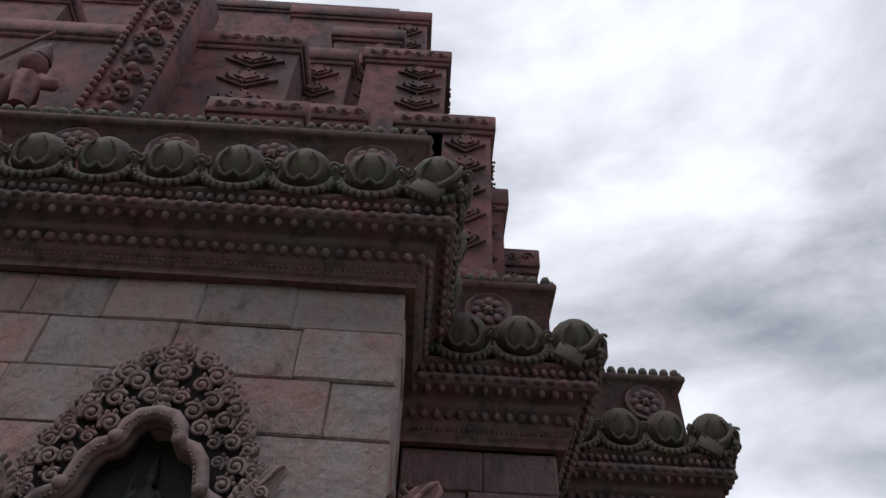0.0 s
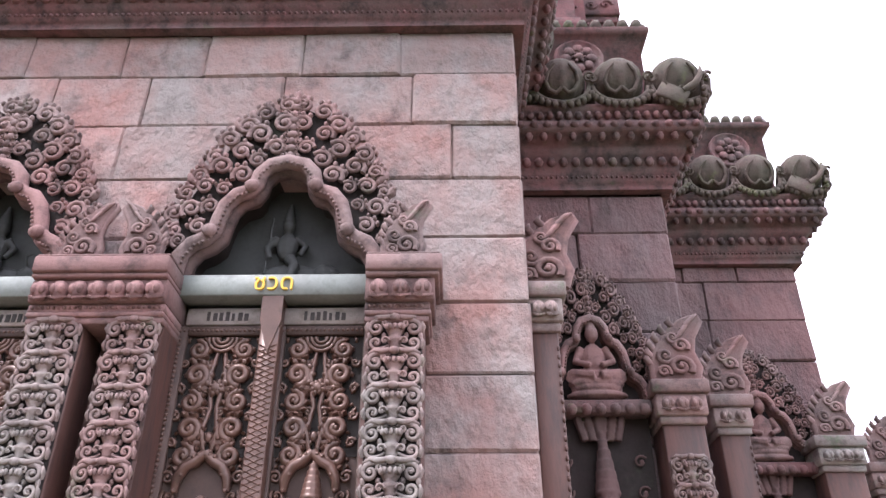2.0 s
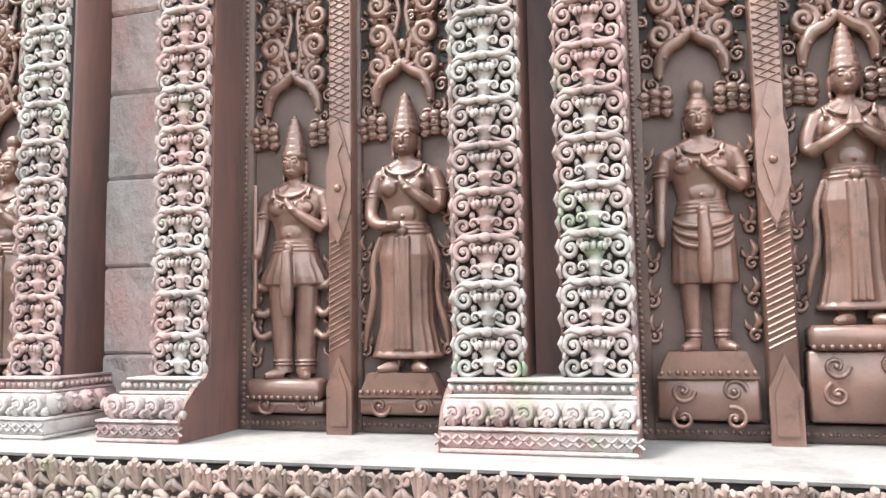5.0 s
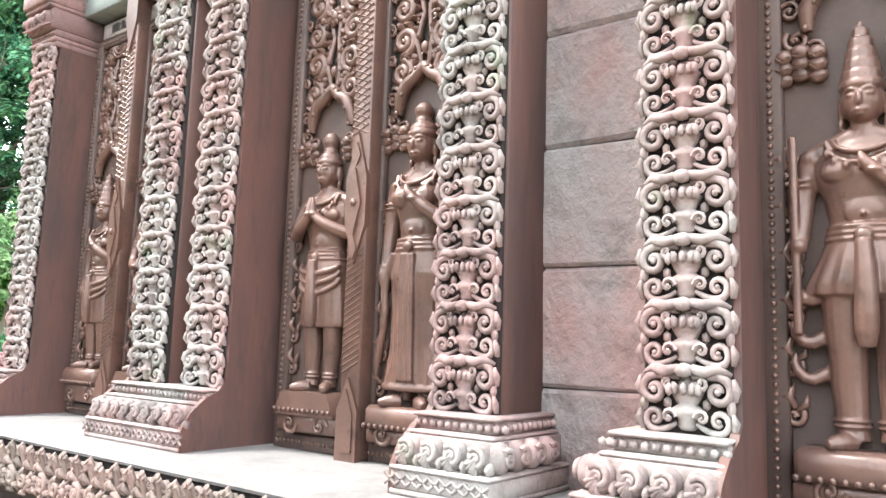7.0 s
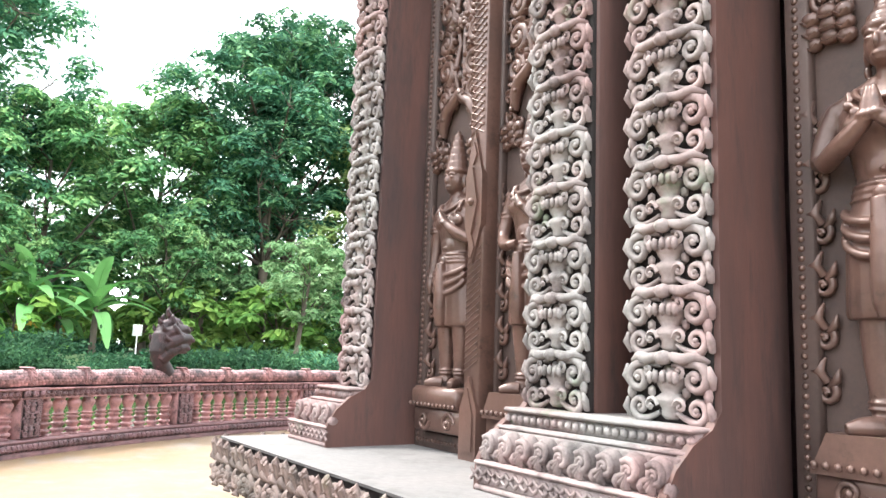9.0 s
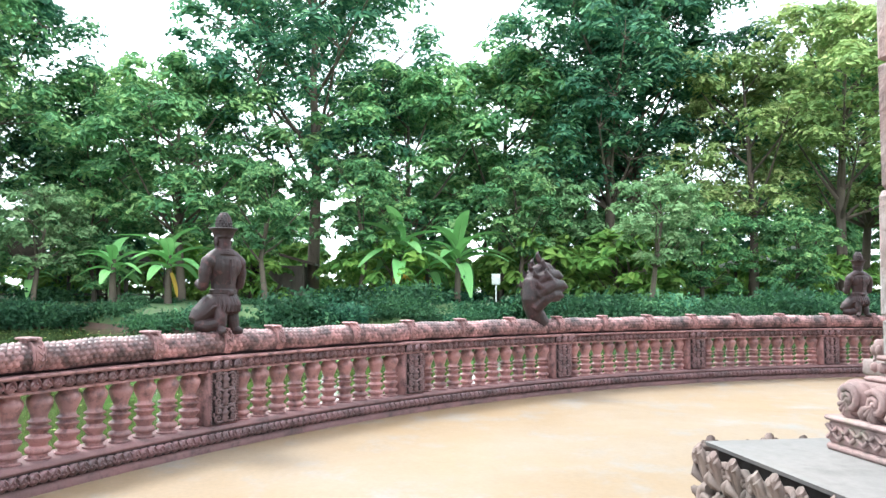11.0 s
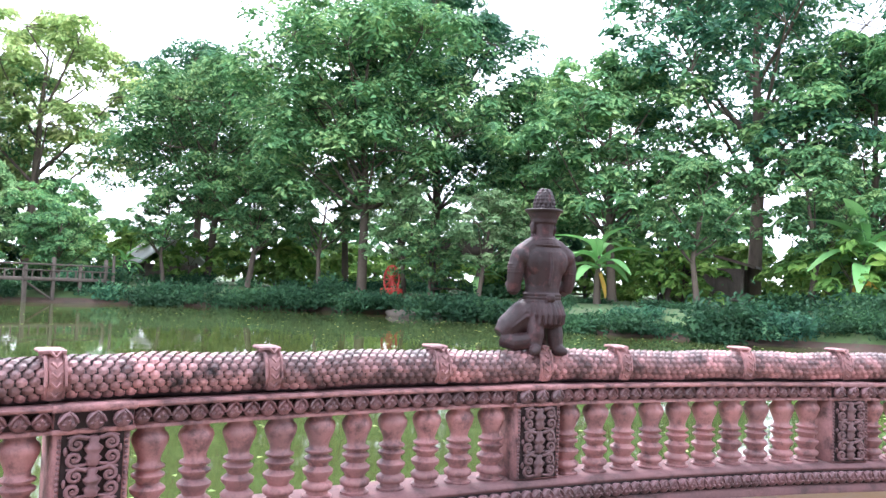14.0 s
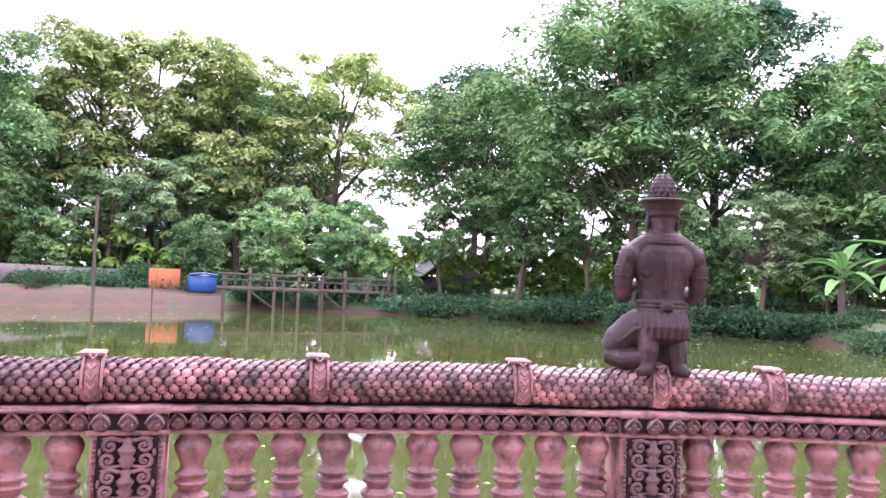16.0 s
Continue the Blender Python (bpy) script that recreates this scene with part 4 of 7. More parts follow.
# ---- relief figures ----
def figure(s, x, z0, h=1.0, arms="pray", skirt="long", hat=0.22, y=0.0, wide=1.0, knot=False):
    """A standing relief figure; z0: soles; h: scale of about a metre from soles to brow."""
    woman = skirt == "long"

    def q(px, py, pz):
        return (x + px * h * wide, y + py * h, z0 + pz * h)

    def b(c, r, u=10, v=7):
        s.ball(q(*c), (r[0] * h * wide, r[1] * h, r[2] * h), u + 4, v + 3)

    def t(pts, r, n=9):
        """A limb: its points are rounded off by one cut of every corner."""
        line, rad = [pts[0]], [r[0]]
        for (a, c), (ra, rc) in zip(zip(pts, pts[1:]), zip(r, r[1:])):
            for f in (0.25, 0.75):
                line.append(tuple(u + (w - u) * f for u, w in zip(a, c)))
                rad.append(ra + (rc - ra) * f)
        s.tube([q(*p) for p in line + [pts[-1]]], [k * h for k in rad + [r[-1]]], n + 4)

    def l(rings, n=24, pleats=0):
        s.loft([(*q(0, c, z), rx * h * wide, ry * h, amp) for z, rx, ry, c, amp in rings], n, pleats)

    # trunk of the body
    waist, chest, shoulder = (0.08, 0.114, 0.128) if woman else (0.09, 0.128, 0.146)
    l([(0.5, 0.112, 0.07, 0, 0), (0.555, 0.1, 0.064, 0, 0), (0.605, waist, 0.055, 0, 0), (0.67, waist + 0.012, 0.06, 0, 0), (0.735, chest, 0.068, 0, 0), (0.785, chest + 0.008, 0.06, 0, 0),
       (0.815, shoulder - 0.02, 0.046, 0.004, 0), (0.838, 0.062, 0.04, 0.004, 0), (0.855, 0.038, 0.036, 0, 0)])
    b((0, -0.048, 0.635), (0.05, 0.016, 0.045))
    b((0, -0.066, 0.622), (0.007, 0.01, 0.007), 6, 4)
    for e in (-1, 1):
        b((e * 0.052, -0.048, 0.745), (0.044, 0.042, 0.042) if woman else (0.052, 0.026, 0.034))
    # neck, head and face
    t([(0, 0, 0.83), (0, -0.005, 0.9)], [0.036, 0.034])
    b((0, -0.012, 0.94), (0.054, 0.058, 0.06), 14, 10)
    b((0, -0.028, 0.912), (0.034, 0.04, 0.036), 12, 8)
    b((0, -0.07, 0.938), (0.009, 0.013, 0.02), 6, 5)
    b((0, -0.064, 0.908), (0.018, 0.01, 0.006), 8, 5)
    b((0, -0.06, 0.896), (0.013, 0.01, 0.006), 8, 5)
    for e in (-1, 1):
        b((e * 0.022, -0.06, 0.951), (0.014, 0.009, 0.006), 8, 5)
        t([(e * 0.006, -0.066, 0.963), (e * 0.024, -0.064, 0.97), (e * 0.04, -0.05, 0.962)], [0.004, 0.005, 0.003], 5)
        b((e * 0.054, 0.0, 0.93), (0.01, 0.018, 0.036), 7, 6)
        b((e * 0.054, -0.004, 0.885), (0.009, 0.012, 0.018), 6, 5)
    # collar of two strings with drops
    for r0, dz, rad in ((0.07, 0.045, 0.008), (0.088, 0.075, 0.007)):
        t([(r0 * math.cos(a), -0.035 - 0.035 * math.sin(a), 0.838 - dz * math.sin(a)) for a in [math.pi * k / 10 for k in range(11)]], [rad] * 11, 5)
    for k in range(1, 8):
        a = math.pi * k / 8
        b((0.092 * math.cos(a), -0.04 - 0.036 * math.sin(a), 0.825 - 0.075 * math.sin(a)), (0.008, 0.01, 0.013), 5, 4)
    # girdle
    for k in range(3):
        l([(0.55 + 0.017 * k, 0.103 - 0.004 * k, 0.067, 0, 0), (0.558 + 0.017 * k, 0.109 - 0.004 * k, 0.073, 0, 0), (0.566 + 0.017 * k, 0.103 - 0.004 * k, 0.067, 0, 0)], 18)
    b((0, -0.075, 0.565), (0.022, 0.014, 0.02), 8, 6)
    if woman:
        l([(0.06, 0.142, 0.062, 0, 0.05), (0.075, 0.138, 0.064, 0, 0.045), (0.2, 0.112, 0.062, 0, 0.03), (0.36, 0.108, 0.068, 0, 0.022), (0.47, 0.118, 0.076, 0, 0.012), (0.555, 0.1, 0.066, 0, 0)], 60, 20)
        l([(0.055, 0.146, 0.066, 0, 0), (0.066, 0.15, 0.07, 0, 0), (0.078, 0.144, 0.066, 0, 0)], 20)
        for px in (-0.022, 0.0, 0.022):
            t([(px, -0.075, 0.54), (px, -0.074, 0.36), (px, -0.068, 0.2), (px * 1.2, -0.068, 0.09)], [0.011, 0.012, 0.011, 0.012], 6)
        for e in (-1, 1):
            t([(e * 0.1, -0.03, 0.55), (e * 0.138, -0.03, 0.44), (e * 0.128, -0.03, 0.3), (e * 0.165, -0.02, 0.17), (e * 0.17, -0.02, 0.1)], [0.012, 0.016, 0.014, 0.016, 0.006], 7)
            t([(e * 0.045, 0, 0.07), (e * 0.045, -0.005, 0.02)], [0.03, 0.028])
            t([(e * 0.04, -0.03, 0.018), (e * 0.07, -0.06, 0.018), (e * 0.1, -0.085, 0.012)], [0.026, 0.024, 0.012], 8)
    else:
        if skirt == "trousers":
            l([(0.395, 0.118, 0.06, 0, 0.02), (0.41, 0.16, 0.078, 0, 0.04), (0.44, 0.152, 0.08, 0, 0.04), (0.5, 0.122, 0.076, 0, 0.02), (0.555, 0.1, 0.066, 0, 0)], 60, 16)
            for e in (-1, 1):
                for zc, r in ((0.42, 0.05), (0.3, 0.045), (0.2, 0.04)):
                    t([(e * 0.1, 0.0, zc), (e * 0.15, -0.02, zc - 0.03), (e * 0.185, -0.02, zc + 0.015), (e * 0.18, -0.01, zc + 0.05)], [r * 0.5, r * 0.42, r * 0.34, 0.005], 7)
            thigh, calf, ankle = 0.062, 0.05, 0.04
        else:
            l([(0.27, 0.122, 0.064, 0, 0.02), (0.285, 0.126, 0.068, 0, 0.02), (0.4, 0.122, 0.074, 0, 0.015), (0.5, 0.118, 0.076, 0, 0.01), (0.555, 0.1, 0.066, 0, 0)], 60, 18)
            for k in range(3):
                t([(0.11 * math.cos(a), -0.03 - 0.05 * math.sin(a), 0.535 - 0.03 * k - (0.04 + 0.012 * k) * math.sin(a)) for a in [math.pi * j / 8 for j in range(9)]], [0.011] * 9, 6)
            thigh, calf, ankle = 0.052, 0.042, 0.027
        t([(0, -0.085, 0.55), (0.004, -0.088, 0.45), (0, -0.082, 0.32), (0, -0.075, 0.27)], [0.022, 0.028, 0.032, 0.02], 8)
        for e in (-1, 1):
            t([(e * 0.058, 0, 0.42), (e * 0.058, 0, 0.3), (e * 0.056, -0.006, 0.25), (e * 0.056, 0.004, 0.19), (e * 0.052, 0, 0.06), (e * 0.05, 0, 0.02)], [thigh, thigh * 0.9, thigh * 0.78, calf, ankle, ankle * 1.1], 12)
            for zc in (0.06, 0.075):
                b((e * 0.052, 0, zc), (ankle + 0.01, ankle + 0.01, 0.008), 10, 4)
            t([(e * 0.05, -0.02, 0.018), (e * 0.075, -0.055, 0.018), (e * 0.098, -0.085, 0.012)], [0.028, 0.026, 0.013], 8)
    # arms with bands
    up = shoulder - 0.016
    for e in (-1, 1):
        b((e * up, 0, 0.795), (0.034, 0.036, 0.036))
        t([(e * 0.02, 0.0, 0.85), (e * up * 0.6, 0.0, 0.822), (e * up, 0.0, 0.798)], [0.03, 0.032, 0.032])
        if arms == "pray":
            line, rad = [(up, 0, 0.8), (up + 0.032, -0.015, 0.72), (up + 0.036, -0.03, 0.655), (0.085, -0.085, 0.69), (0.03, -0.105, 0.725), (0.014, -0.105, 0.745)], (0.034, 0.032, 0.027, 0.027, 0.021, 0.018)
            t([(e * 0.013, -0.106, 0.73), (e * 0.011, -0.11, 0.77), (e * 0.007, -0.108, 0.815)], [0.017, 0.016, 0.006], 7)
        elif e > 0:
            line, rad = [(up, 0, 0.8), (up + 0.028, -0.01, 0.72), (up + 0.024, -0.03, 0.645), (0.09, -0.08, 0.685), (0.035, -0.095, 0.73)], (0.034, 0.032, 0.027, 0.026, 0.02)
            t([(0.035, -0.095, 0.73), (0.01, -0.1, 0.755), (0.0, -0.1, 0.785)], [0.02, 0.018, 0.006], 7)
        elif arms == "chest":
            line, rad = [(up, 0, 0.8), (up + 0.03, -0.01, 0.71), (up + 0.03, -0.03, 0.63), (0.1, -0.07, 0.59), (0.04, -0.09, 0.585)], (0.034, 0.032, 0.027, 0.026, 0.02)
            t([(-0.04, -0.09, 0.585), (0.0, -0.095, 0.59)], [0.02, 0.012], 7)
        elif arms == "staff":
            line, rad = [(up, 0, 0.8), (up + 0.022, 0.0, 0.7), (up + 0.026, -0.01, 0.63), (up + 0.03, -0.03, 0.56)], (0.034, 0.032, 0.027, 0.024)
            b((-up - 0.03, -0.04, 0.545), (0.024, 0.026, 0.024))
            t([(-up - 0.036, -0.045, 0.3), (-up - 0.04, -0.045, 0.86)], [0.013, 0.012], 7)
        else:
            line, rad = [(up, 0, 0.8), (up + 0.022, 0.0, 0.7), (up + 0.026, -0.005, 0.62), (up + 0.03, -0.02, 0.5)], (0.034, 0.032, 0.027, 0.022)
            t([(-up - 0.03, -0.02, 0.51), (-up - 0.032, -0.03, 0.46), (-up - 0.026, -0.035, 0.42)], [0.022, 0.024, 0.009], 7)
        t([(e * a, c, d) for a, c, d in line], rad, 10)
        for zc in (0.715, 0.732):
            b((e * (up + 0.026), -0.01, zc), (0.0355, 0.036, 0.006), 10, 4)
        b((e * line[-1][0], line[-1][1], line[-1][2]), (0.027, 0.027, 0.014), 8, 5)
    # headdress
    s.lathe([(0.054 * h, 0), (0.06 * h, 0.008 * h), (0.058 * h, 0.02 * h), (0.052 * h, 0.024 * h)], 16, q(0, -0.012, 0.972))
    if knot:
        b((0, -0.008, 1.0), (0.05, 0.054, 0.04), 12, 8)
        s.lathe([(0.03 * h, 0), (0.034 * h, 0.01 * h), (0.028 * h, 0.02 * h)], 12, q(0, -0.008, 1.03))
        s.lathe([(0.026 * h, 0), (0.036 * h, hat * 0.2 * h), (0.036 * h, hat * 0.34 * h), (0.02 * h, hat * 0.5 * h)], 12, q(0, -0.008, 1.045))
    else:
        prof, r = [(0.052, 0.0)], 0.05
        for k in range(5):
            f = k / 5
            g, g2 = (1 - f) ** 0.6, (0.82 - f) ** 0.6 if f < 0.8 else 0.15
            prof += [(r * g + 0.005, 0.015 + f * hat * 0.86), (r * g + 0.003, 0.015 + (f + 0.14) * hat * 0.86), (r * g2 + 0.003, 0.015 + (f + 0.17) * hat * 0.86)]
        s.lathe([(max(a, 0.008) * h, c * h) for a, c in prof + [(0.006, hat)]], 14, q(0, -0.01, 0.985))


def leaf_scrolls(s, w, z0, z1, y):
    """Mirror-even foliage that fills the head of a door leaf: thick lobed scrolls, a pointed flower, a fan and a cusped arch."""
    hgt = z1 - z0

    def scroll(e, x, z, r, a0, hand, tail, fat=0.46):
        s.volute(e * x, z, r, a0 if e > 0 else math.pi - a0, hand * e, r * fat, y, 1.45, 13, 6, tail=(e * tail[0], tail[1]))
        for k in range(6):
            a = a0 + hand * (0.35 + 0.62 * k)
            px, pz = x + r * 1.1 * math.cos(a), z + r * 1.1 * math.sin(a)
            if 0.015 < px < w * 1.1:
                qx, qz = px + r * 0.42 * math.cos(a + 0.5 * hand), pz + r * 0.42 * math.sin(a + 0.5 * hand)
                s.tube([(e * px, y - 0.002, pz), (e * (px + qx) / 2, y - 0.014, (pz + qz) / 2), (e * min(qx, w * 1.12), y - 0.004, qz)], [r * 0.28, r * 0.34, r * 0.1], 7)
        s.ball((e * x, y - 0.01, z), (r * 0.2, 0.016, r * 0.2), 6, 4)

    for e in (-1, 1):
        for x, zc, r, a0, hand, tx, tz in ((0.58, 0.11, 0.062, 1.6, 1, 0.06, 0.2), (0.55, 0.3, 0.066, -1.5, -1, 0.05, 0.2), (0.6, 0.5, 0.06, 1.6, 1, 0.06, 0.6), (0.56, 0.7, 0.068, -1.5, -1, 0.05, 0.6), (0.62, 0.9, 0.056, 1.6, 1, 0.08, 0.99)):
            scroll(e, x * w, z0 + zc * hgt, r, a0, hand, (tx * w, z0 + tz * hgt))
        for x, zc, r, hand in ((0.2, 0.42, 0.03, 1), (0.2, 0.8, 0.032, -1), (0.95, 0.2, 0.028, 1), (0.95, 0.4, 0.03, -1), (0.95, 0.6, 0.028, 1), (0.95, 0.8, 0.028, -1)):
            s.volute(e * x * w, z0 + zc * hgt, r, 0.4 if e > 0 else math.pi - 0.4, hand * e, 0.012, y, 1.2, 9, 5)
        s.tube([(e * 0.014, y, z0 + 0.1 * hgt), (e * 0.045, y - 0.012, z0 + 0.28 * hgt), (e * 0.016, y, z0 + 0.46 * hgt), (e * 0.045, y - 0.012, z0 + 0.68 * hgt), (e * 0.014, y, z0 + 0.95 * hgt)], [0.012, 0.018, 0.014, 0.018, 0.01], 6)
        # cusped arch over the crown of the figure, ending in curled leaves
        s.tube([(0, y - 0.012, z0 + 0.1), (e * 0.05, y - 0.016, z0 + 0.05), (e * 0.1, y - 0.016, z0 + 0.025), (e * 0.135, y - 0.014, z0 - 0.04), (e * 0.14, y - 0.01, z0 - 0.11)], [0.028, 0.03, 0.032, 0.03, 0.02], 9)
        for k in range(5):
            s.ball((e * (0.03 + 0.027 * k), y - 0.034, z0 + 0.085 - 0.012 * k * k), (0.013, 0.012, 0.013), 7, 5)
        for x, z, r, hand in ((0.17, -0.13, 0.042, -1), (0.115, -0.17, 0.03, 1), (0.19, -0.03, 0.035, 1), (0.085, 0.095, 0.028, -1)):
            s.volute(e * x, z0 + z, r, 0.8 if e > 0 else math.pi - 0.8, hand * e, r * 0.32, y, 1.3, 10, 5)
        for row in range(3):
            for k in range(3):
                s.ball((e * (0.11 + 0.05 * k), y + 0.004 - 0.007 * (2 - row), z0 - 0.185 - 0.036 * row + 0.012 * (k == 1)), (0.031, 0.022, 0.026), 11, 7)
                s.tube([(e * (0.11 + 0.05 * k) - 0.02, y - 0.016 - 0.007 * (2 - row), z0 - 0.19 - 0.036 * row), (e * (0.11 + 0.05 * k), y - 0.02 - 0.007 * (2 - row), z0 - 0.207 - 0.036 * row + 0.012 * (k == 1)), (e * (0.11 + 0.05 * k) + 0.02, y - 0.016 - 0.007 * (2 - row), z0 - 0.19 - 0.036 * row)], 0.005, 4)
    rnd = random.Random(5)
    for i in range(15):
        for j in range(3):
            px, pz = w * (0.2 + 0.34 * j + rnd.uniform(-0.06, 0.06)), z0 + hgt * (0.02 + 0.066 * i + rnd.uniform(-0.02, 0.02))
            a, ln = rnd.uniform(0.2, 2.6), rnd.uniform(0.025, 0.04)
            dx, dz = math.cos(a) * ln, math.sin(a) * ln
            for e in (-1, 1):
                s.tube([(e * px, y + 0.006, pz), (e * (px + dx * 0.6), y - 0.004, pz + dz * 0.5), (e * (px + dx * 0.7 - dz * 0.35), y, pz + dz + dx * 0.3)], [0.007, 0.0115, 0.003], 5)
    zc = z0 + 0.6 * hgt
    for k in range(8):
        a = 2 * math.pi * k / 8 + math.pi / 4 * 0.5
        big = 0.062 if k % 2 else 0.05
        s.tube([(0.01 * math.cos(a), y - 0.012, zc + 0.01 * math.sin(a)), (big * 0.6 * math.cos(a), y - 0.02, zc + big * 0.6 * math.sin(a)), (big * math.cos(a), y - 0.012, zc + big * math.sin(a))], [0.012, 0.019, 0.003], 6)
    s.ball((0, y - 0.026, zc), (0.028, 0.014, 0.028), 10, 7)
    s.ball((0, y - 0.012, z0 + 0.24 * hgt), (0.022, 0.016, 0.03), 8, 6)
    for r in (0.085, 0.06, 0.034):
        s.tube([(r * math.cos(a), y - 0.018, z1 - 0.005 + r * math.sin(a)) for a in [math.pi + math.pi * k / 8 for k in range(9)]], 0.012, 5)


def scroll_mesh(w, z0, z1):
    s = Shape()
    leaf_scrolls(s, w, z0, z1, -0.012)
    return s.mesh("foliage_carving", M_RELIEF)


LEAF_W = DOOR_W / 2
FOLIAGE = scroll_mesh(LEAF_W * 0.5 - 0.075, 1.66, 2.44)


def leaf_parts(leaf, arms, skirt, hat, tall, bit, sole):
    """The panel, beaded frame, foliage, figure, and pedestal of one leaf, whose middle is x = 0."""
    h = LEAF_W / 2
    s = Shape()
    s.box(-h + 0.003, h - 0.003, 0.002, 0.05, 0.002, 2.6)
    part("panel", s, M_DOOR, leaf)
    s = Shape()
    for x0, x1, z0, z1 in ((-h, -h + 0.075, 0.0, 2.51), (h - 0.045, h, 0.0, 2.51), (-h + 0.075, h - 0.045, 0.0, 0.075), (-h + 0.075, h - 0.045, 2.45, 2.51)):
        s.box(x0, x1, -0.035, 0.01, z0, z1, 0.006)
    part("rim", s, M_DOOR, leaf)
    s = Shape()
    n = 86
    for i in range(n):
        s.ball((-h + 0.036, -0.035, 0.03 + i * 2.42 / n), (0.012, 0.008, 0.011), 5, 3)
    for i in range(20):
        x = -h + 0.03 + i * (2 * h - 0.06) / 19
        s.ball((x, -0.035, 0.036), (0.011, 0.008, 0.011), 5, 3)
        s.ball((x, -0.035, 2.48), (0.011, 0.008, 0.011), 5, 3)
    part("bead_moulding", s, M_RELIEF, leaf)
    # added dark sheet: patina plus the foliage's crevice shade as colour
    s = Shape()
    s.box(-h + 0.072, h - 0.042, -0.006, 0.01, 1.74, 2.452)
    part("foliage_ground", s, M_DOOR_DARK, leaf, "near-black ground behind the foliage, patina deepened with carving shade")
    part("foliage_carving", FOLIAGE, None, leaf, "scrolling leaf carving with flowers")
    s = Shape()
    figure(s, 0.015, sole, tall, arms, skirt, hat, -0.022, 1.04, hat < 0.16)
    fused(part("relief_figure", s, M_RELIEF, leaf, "bronze-brown standing relief figure"), 0.0042)
    s = Shape()
    if bit % 2:
        s.box(-0.2, 0.2, -0.1, 0.02, 0.09, sole - 0.1, 0.01)
        s.box(-0.19, 0.19, -0.13, 0.02, sole - 0.1, sole, 0.02)
    else:
        s.prism([(-0.2, sole - 0.11), (0.2, sole - 0.11), (0.15, sole), (-0.15, sole)], -0.12, 0.02)
        s.box(-0.2, 0.2, -0.1, 0.02, 0.09, sole - 0.1, 0.012)
    for e in (-1, 1):
        s.volute(e * 0.1, max(sole - 0.16, 0.13), 0.05, 0.0, e, 0.012, -0.1, 1.2, 10, 5)
        if sole > 0.34:
            s.volute(e * 0.1, sole - 0.27, 0.05, 2.0, -e, 0.012, -0.1, 1.2, 10, 5)
    for k in range(12):
        s.ball((-0.18 + k * 0.0327, -0.13, sole - 0.085), (0.012, 0.01, 0.012), 5, 3)
    part("pedestal", s, M_RELIEF, leaf)
    s = Shape()
    for e in (-1, 1):
        for k in range(6):
            z = sole + 0.06 + 0.15 * k + 0.02 * (bit % 3)
            x = 0.205 if k < 4 else 0.215
            s.volute(e * x, z, 0.03, 0.7, e, 0.013, -0.008, 1.1, 8, 5)
            s.tube([(e * x, -0.006, z + 0.03), (e * (x + 0.018), -0.022, z + 0.06), (e * (x - 0.004), -0.016, z + 0.1)], [0.014, 0.02, 0.004], 6)
            s.tube([(e * (x - 0.01), -0.006, z + 0.02), (e * (x - 0.035), -0.016, z + 0.04), (e * (x - 0.04), -0.012, z + 0.07)], [0.01, 0.013, 0.003], 5)
    part("side_sprays", s, M_RELIEF, leaf)


def bars(x0, x1, z, h, n, y, seed):
    """Plain bars in place of writing that cannot be read."""
    r = random.Random(seed)
    s = Shape()
    w = (x1 - x0) / n
    for i in range(n):
        s.box(x0 + i * w + 0.12 * w, x0 + i * w + w * r.uniform(0.55, 0.85), y, y + 0.008, z, z + h * r.uniform(0.75, 1.0))
    return s


def letters(text, size, material, at, parent):
    cu = bpy.data.curves.new("lettering", "FONT")
    cu.body, cu.size, cu.extrude, cu.align_x = text, size, 0.008, "CENTER"
    tmp = bpy.data.objects.new("lettering", cu)
    me = bpy.data.meshes.new_from_object(tmp)
    bpy.data.objects.remove(tmp)
    me.materials.append(material)
    return part("year_lettering", me, material, parent, "yellow painted Thai year name", at=at)


ARCH = [(-0.6, 2.8), (-0.585, 2.92), (-0.53, 3.0), (-0.45, 3.04), (-0.4, 3.09), (-0.385, 3.18), (-0.36, 3.28), (-0.3, 3.36), (-0.215, 3.39), (-0.185, 3.44), (-0.17, 3.52), (-0.11, 3.59), (0.0, 3.62)]
ARCH = ARCH + [(-x, z) for x, z in ARCH[-2::-1]]


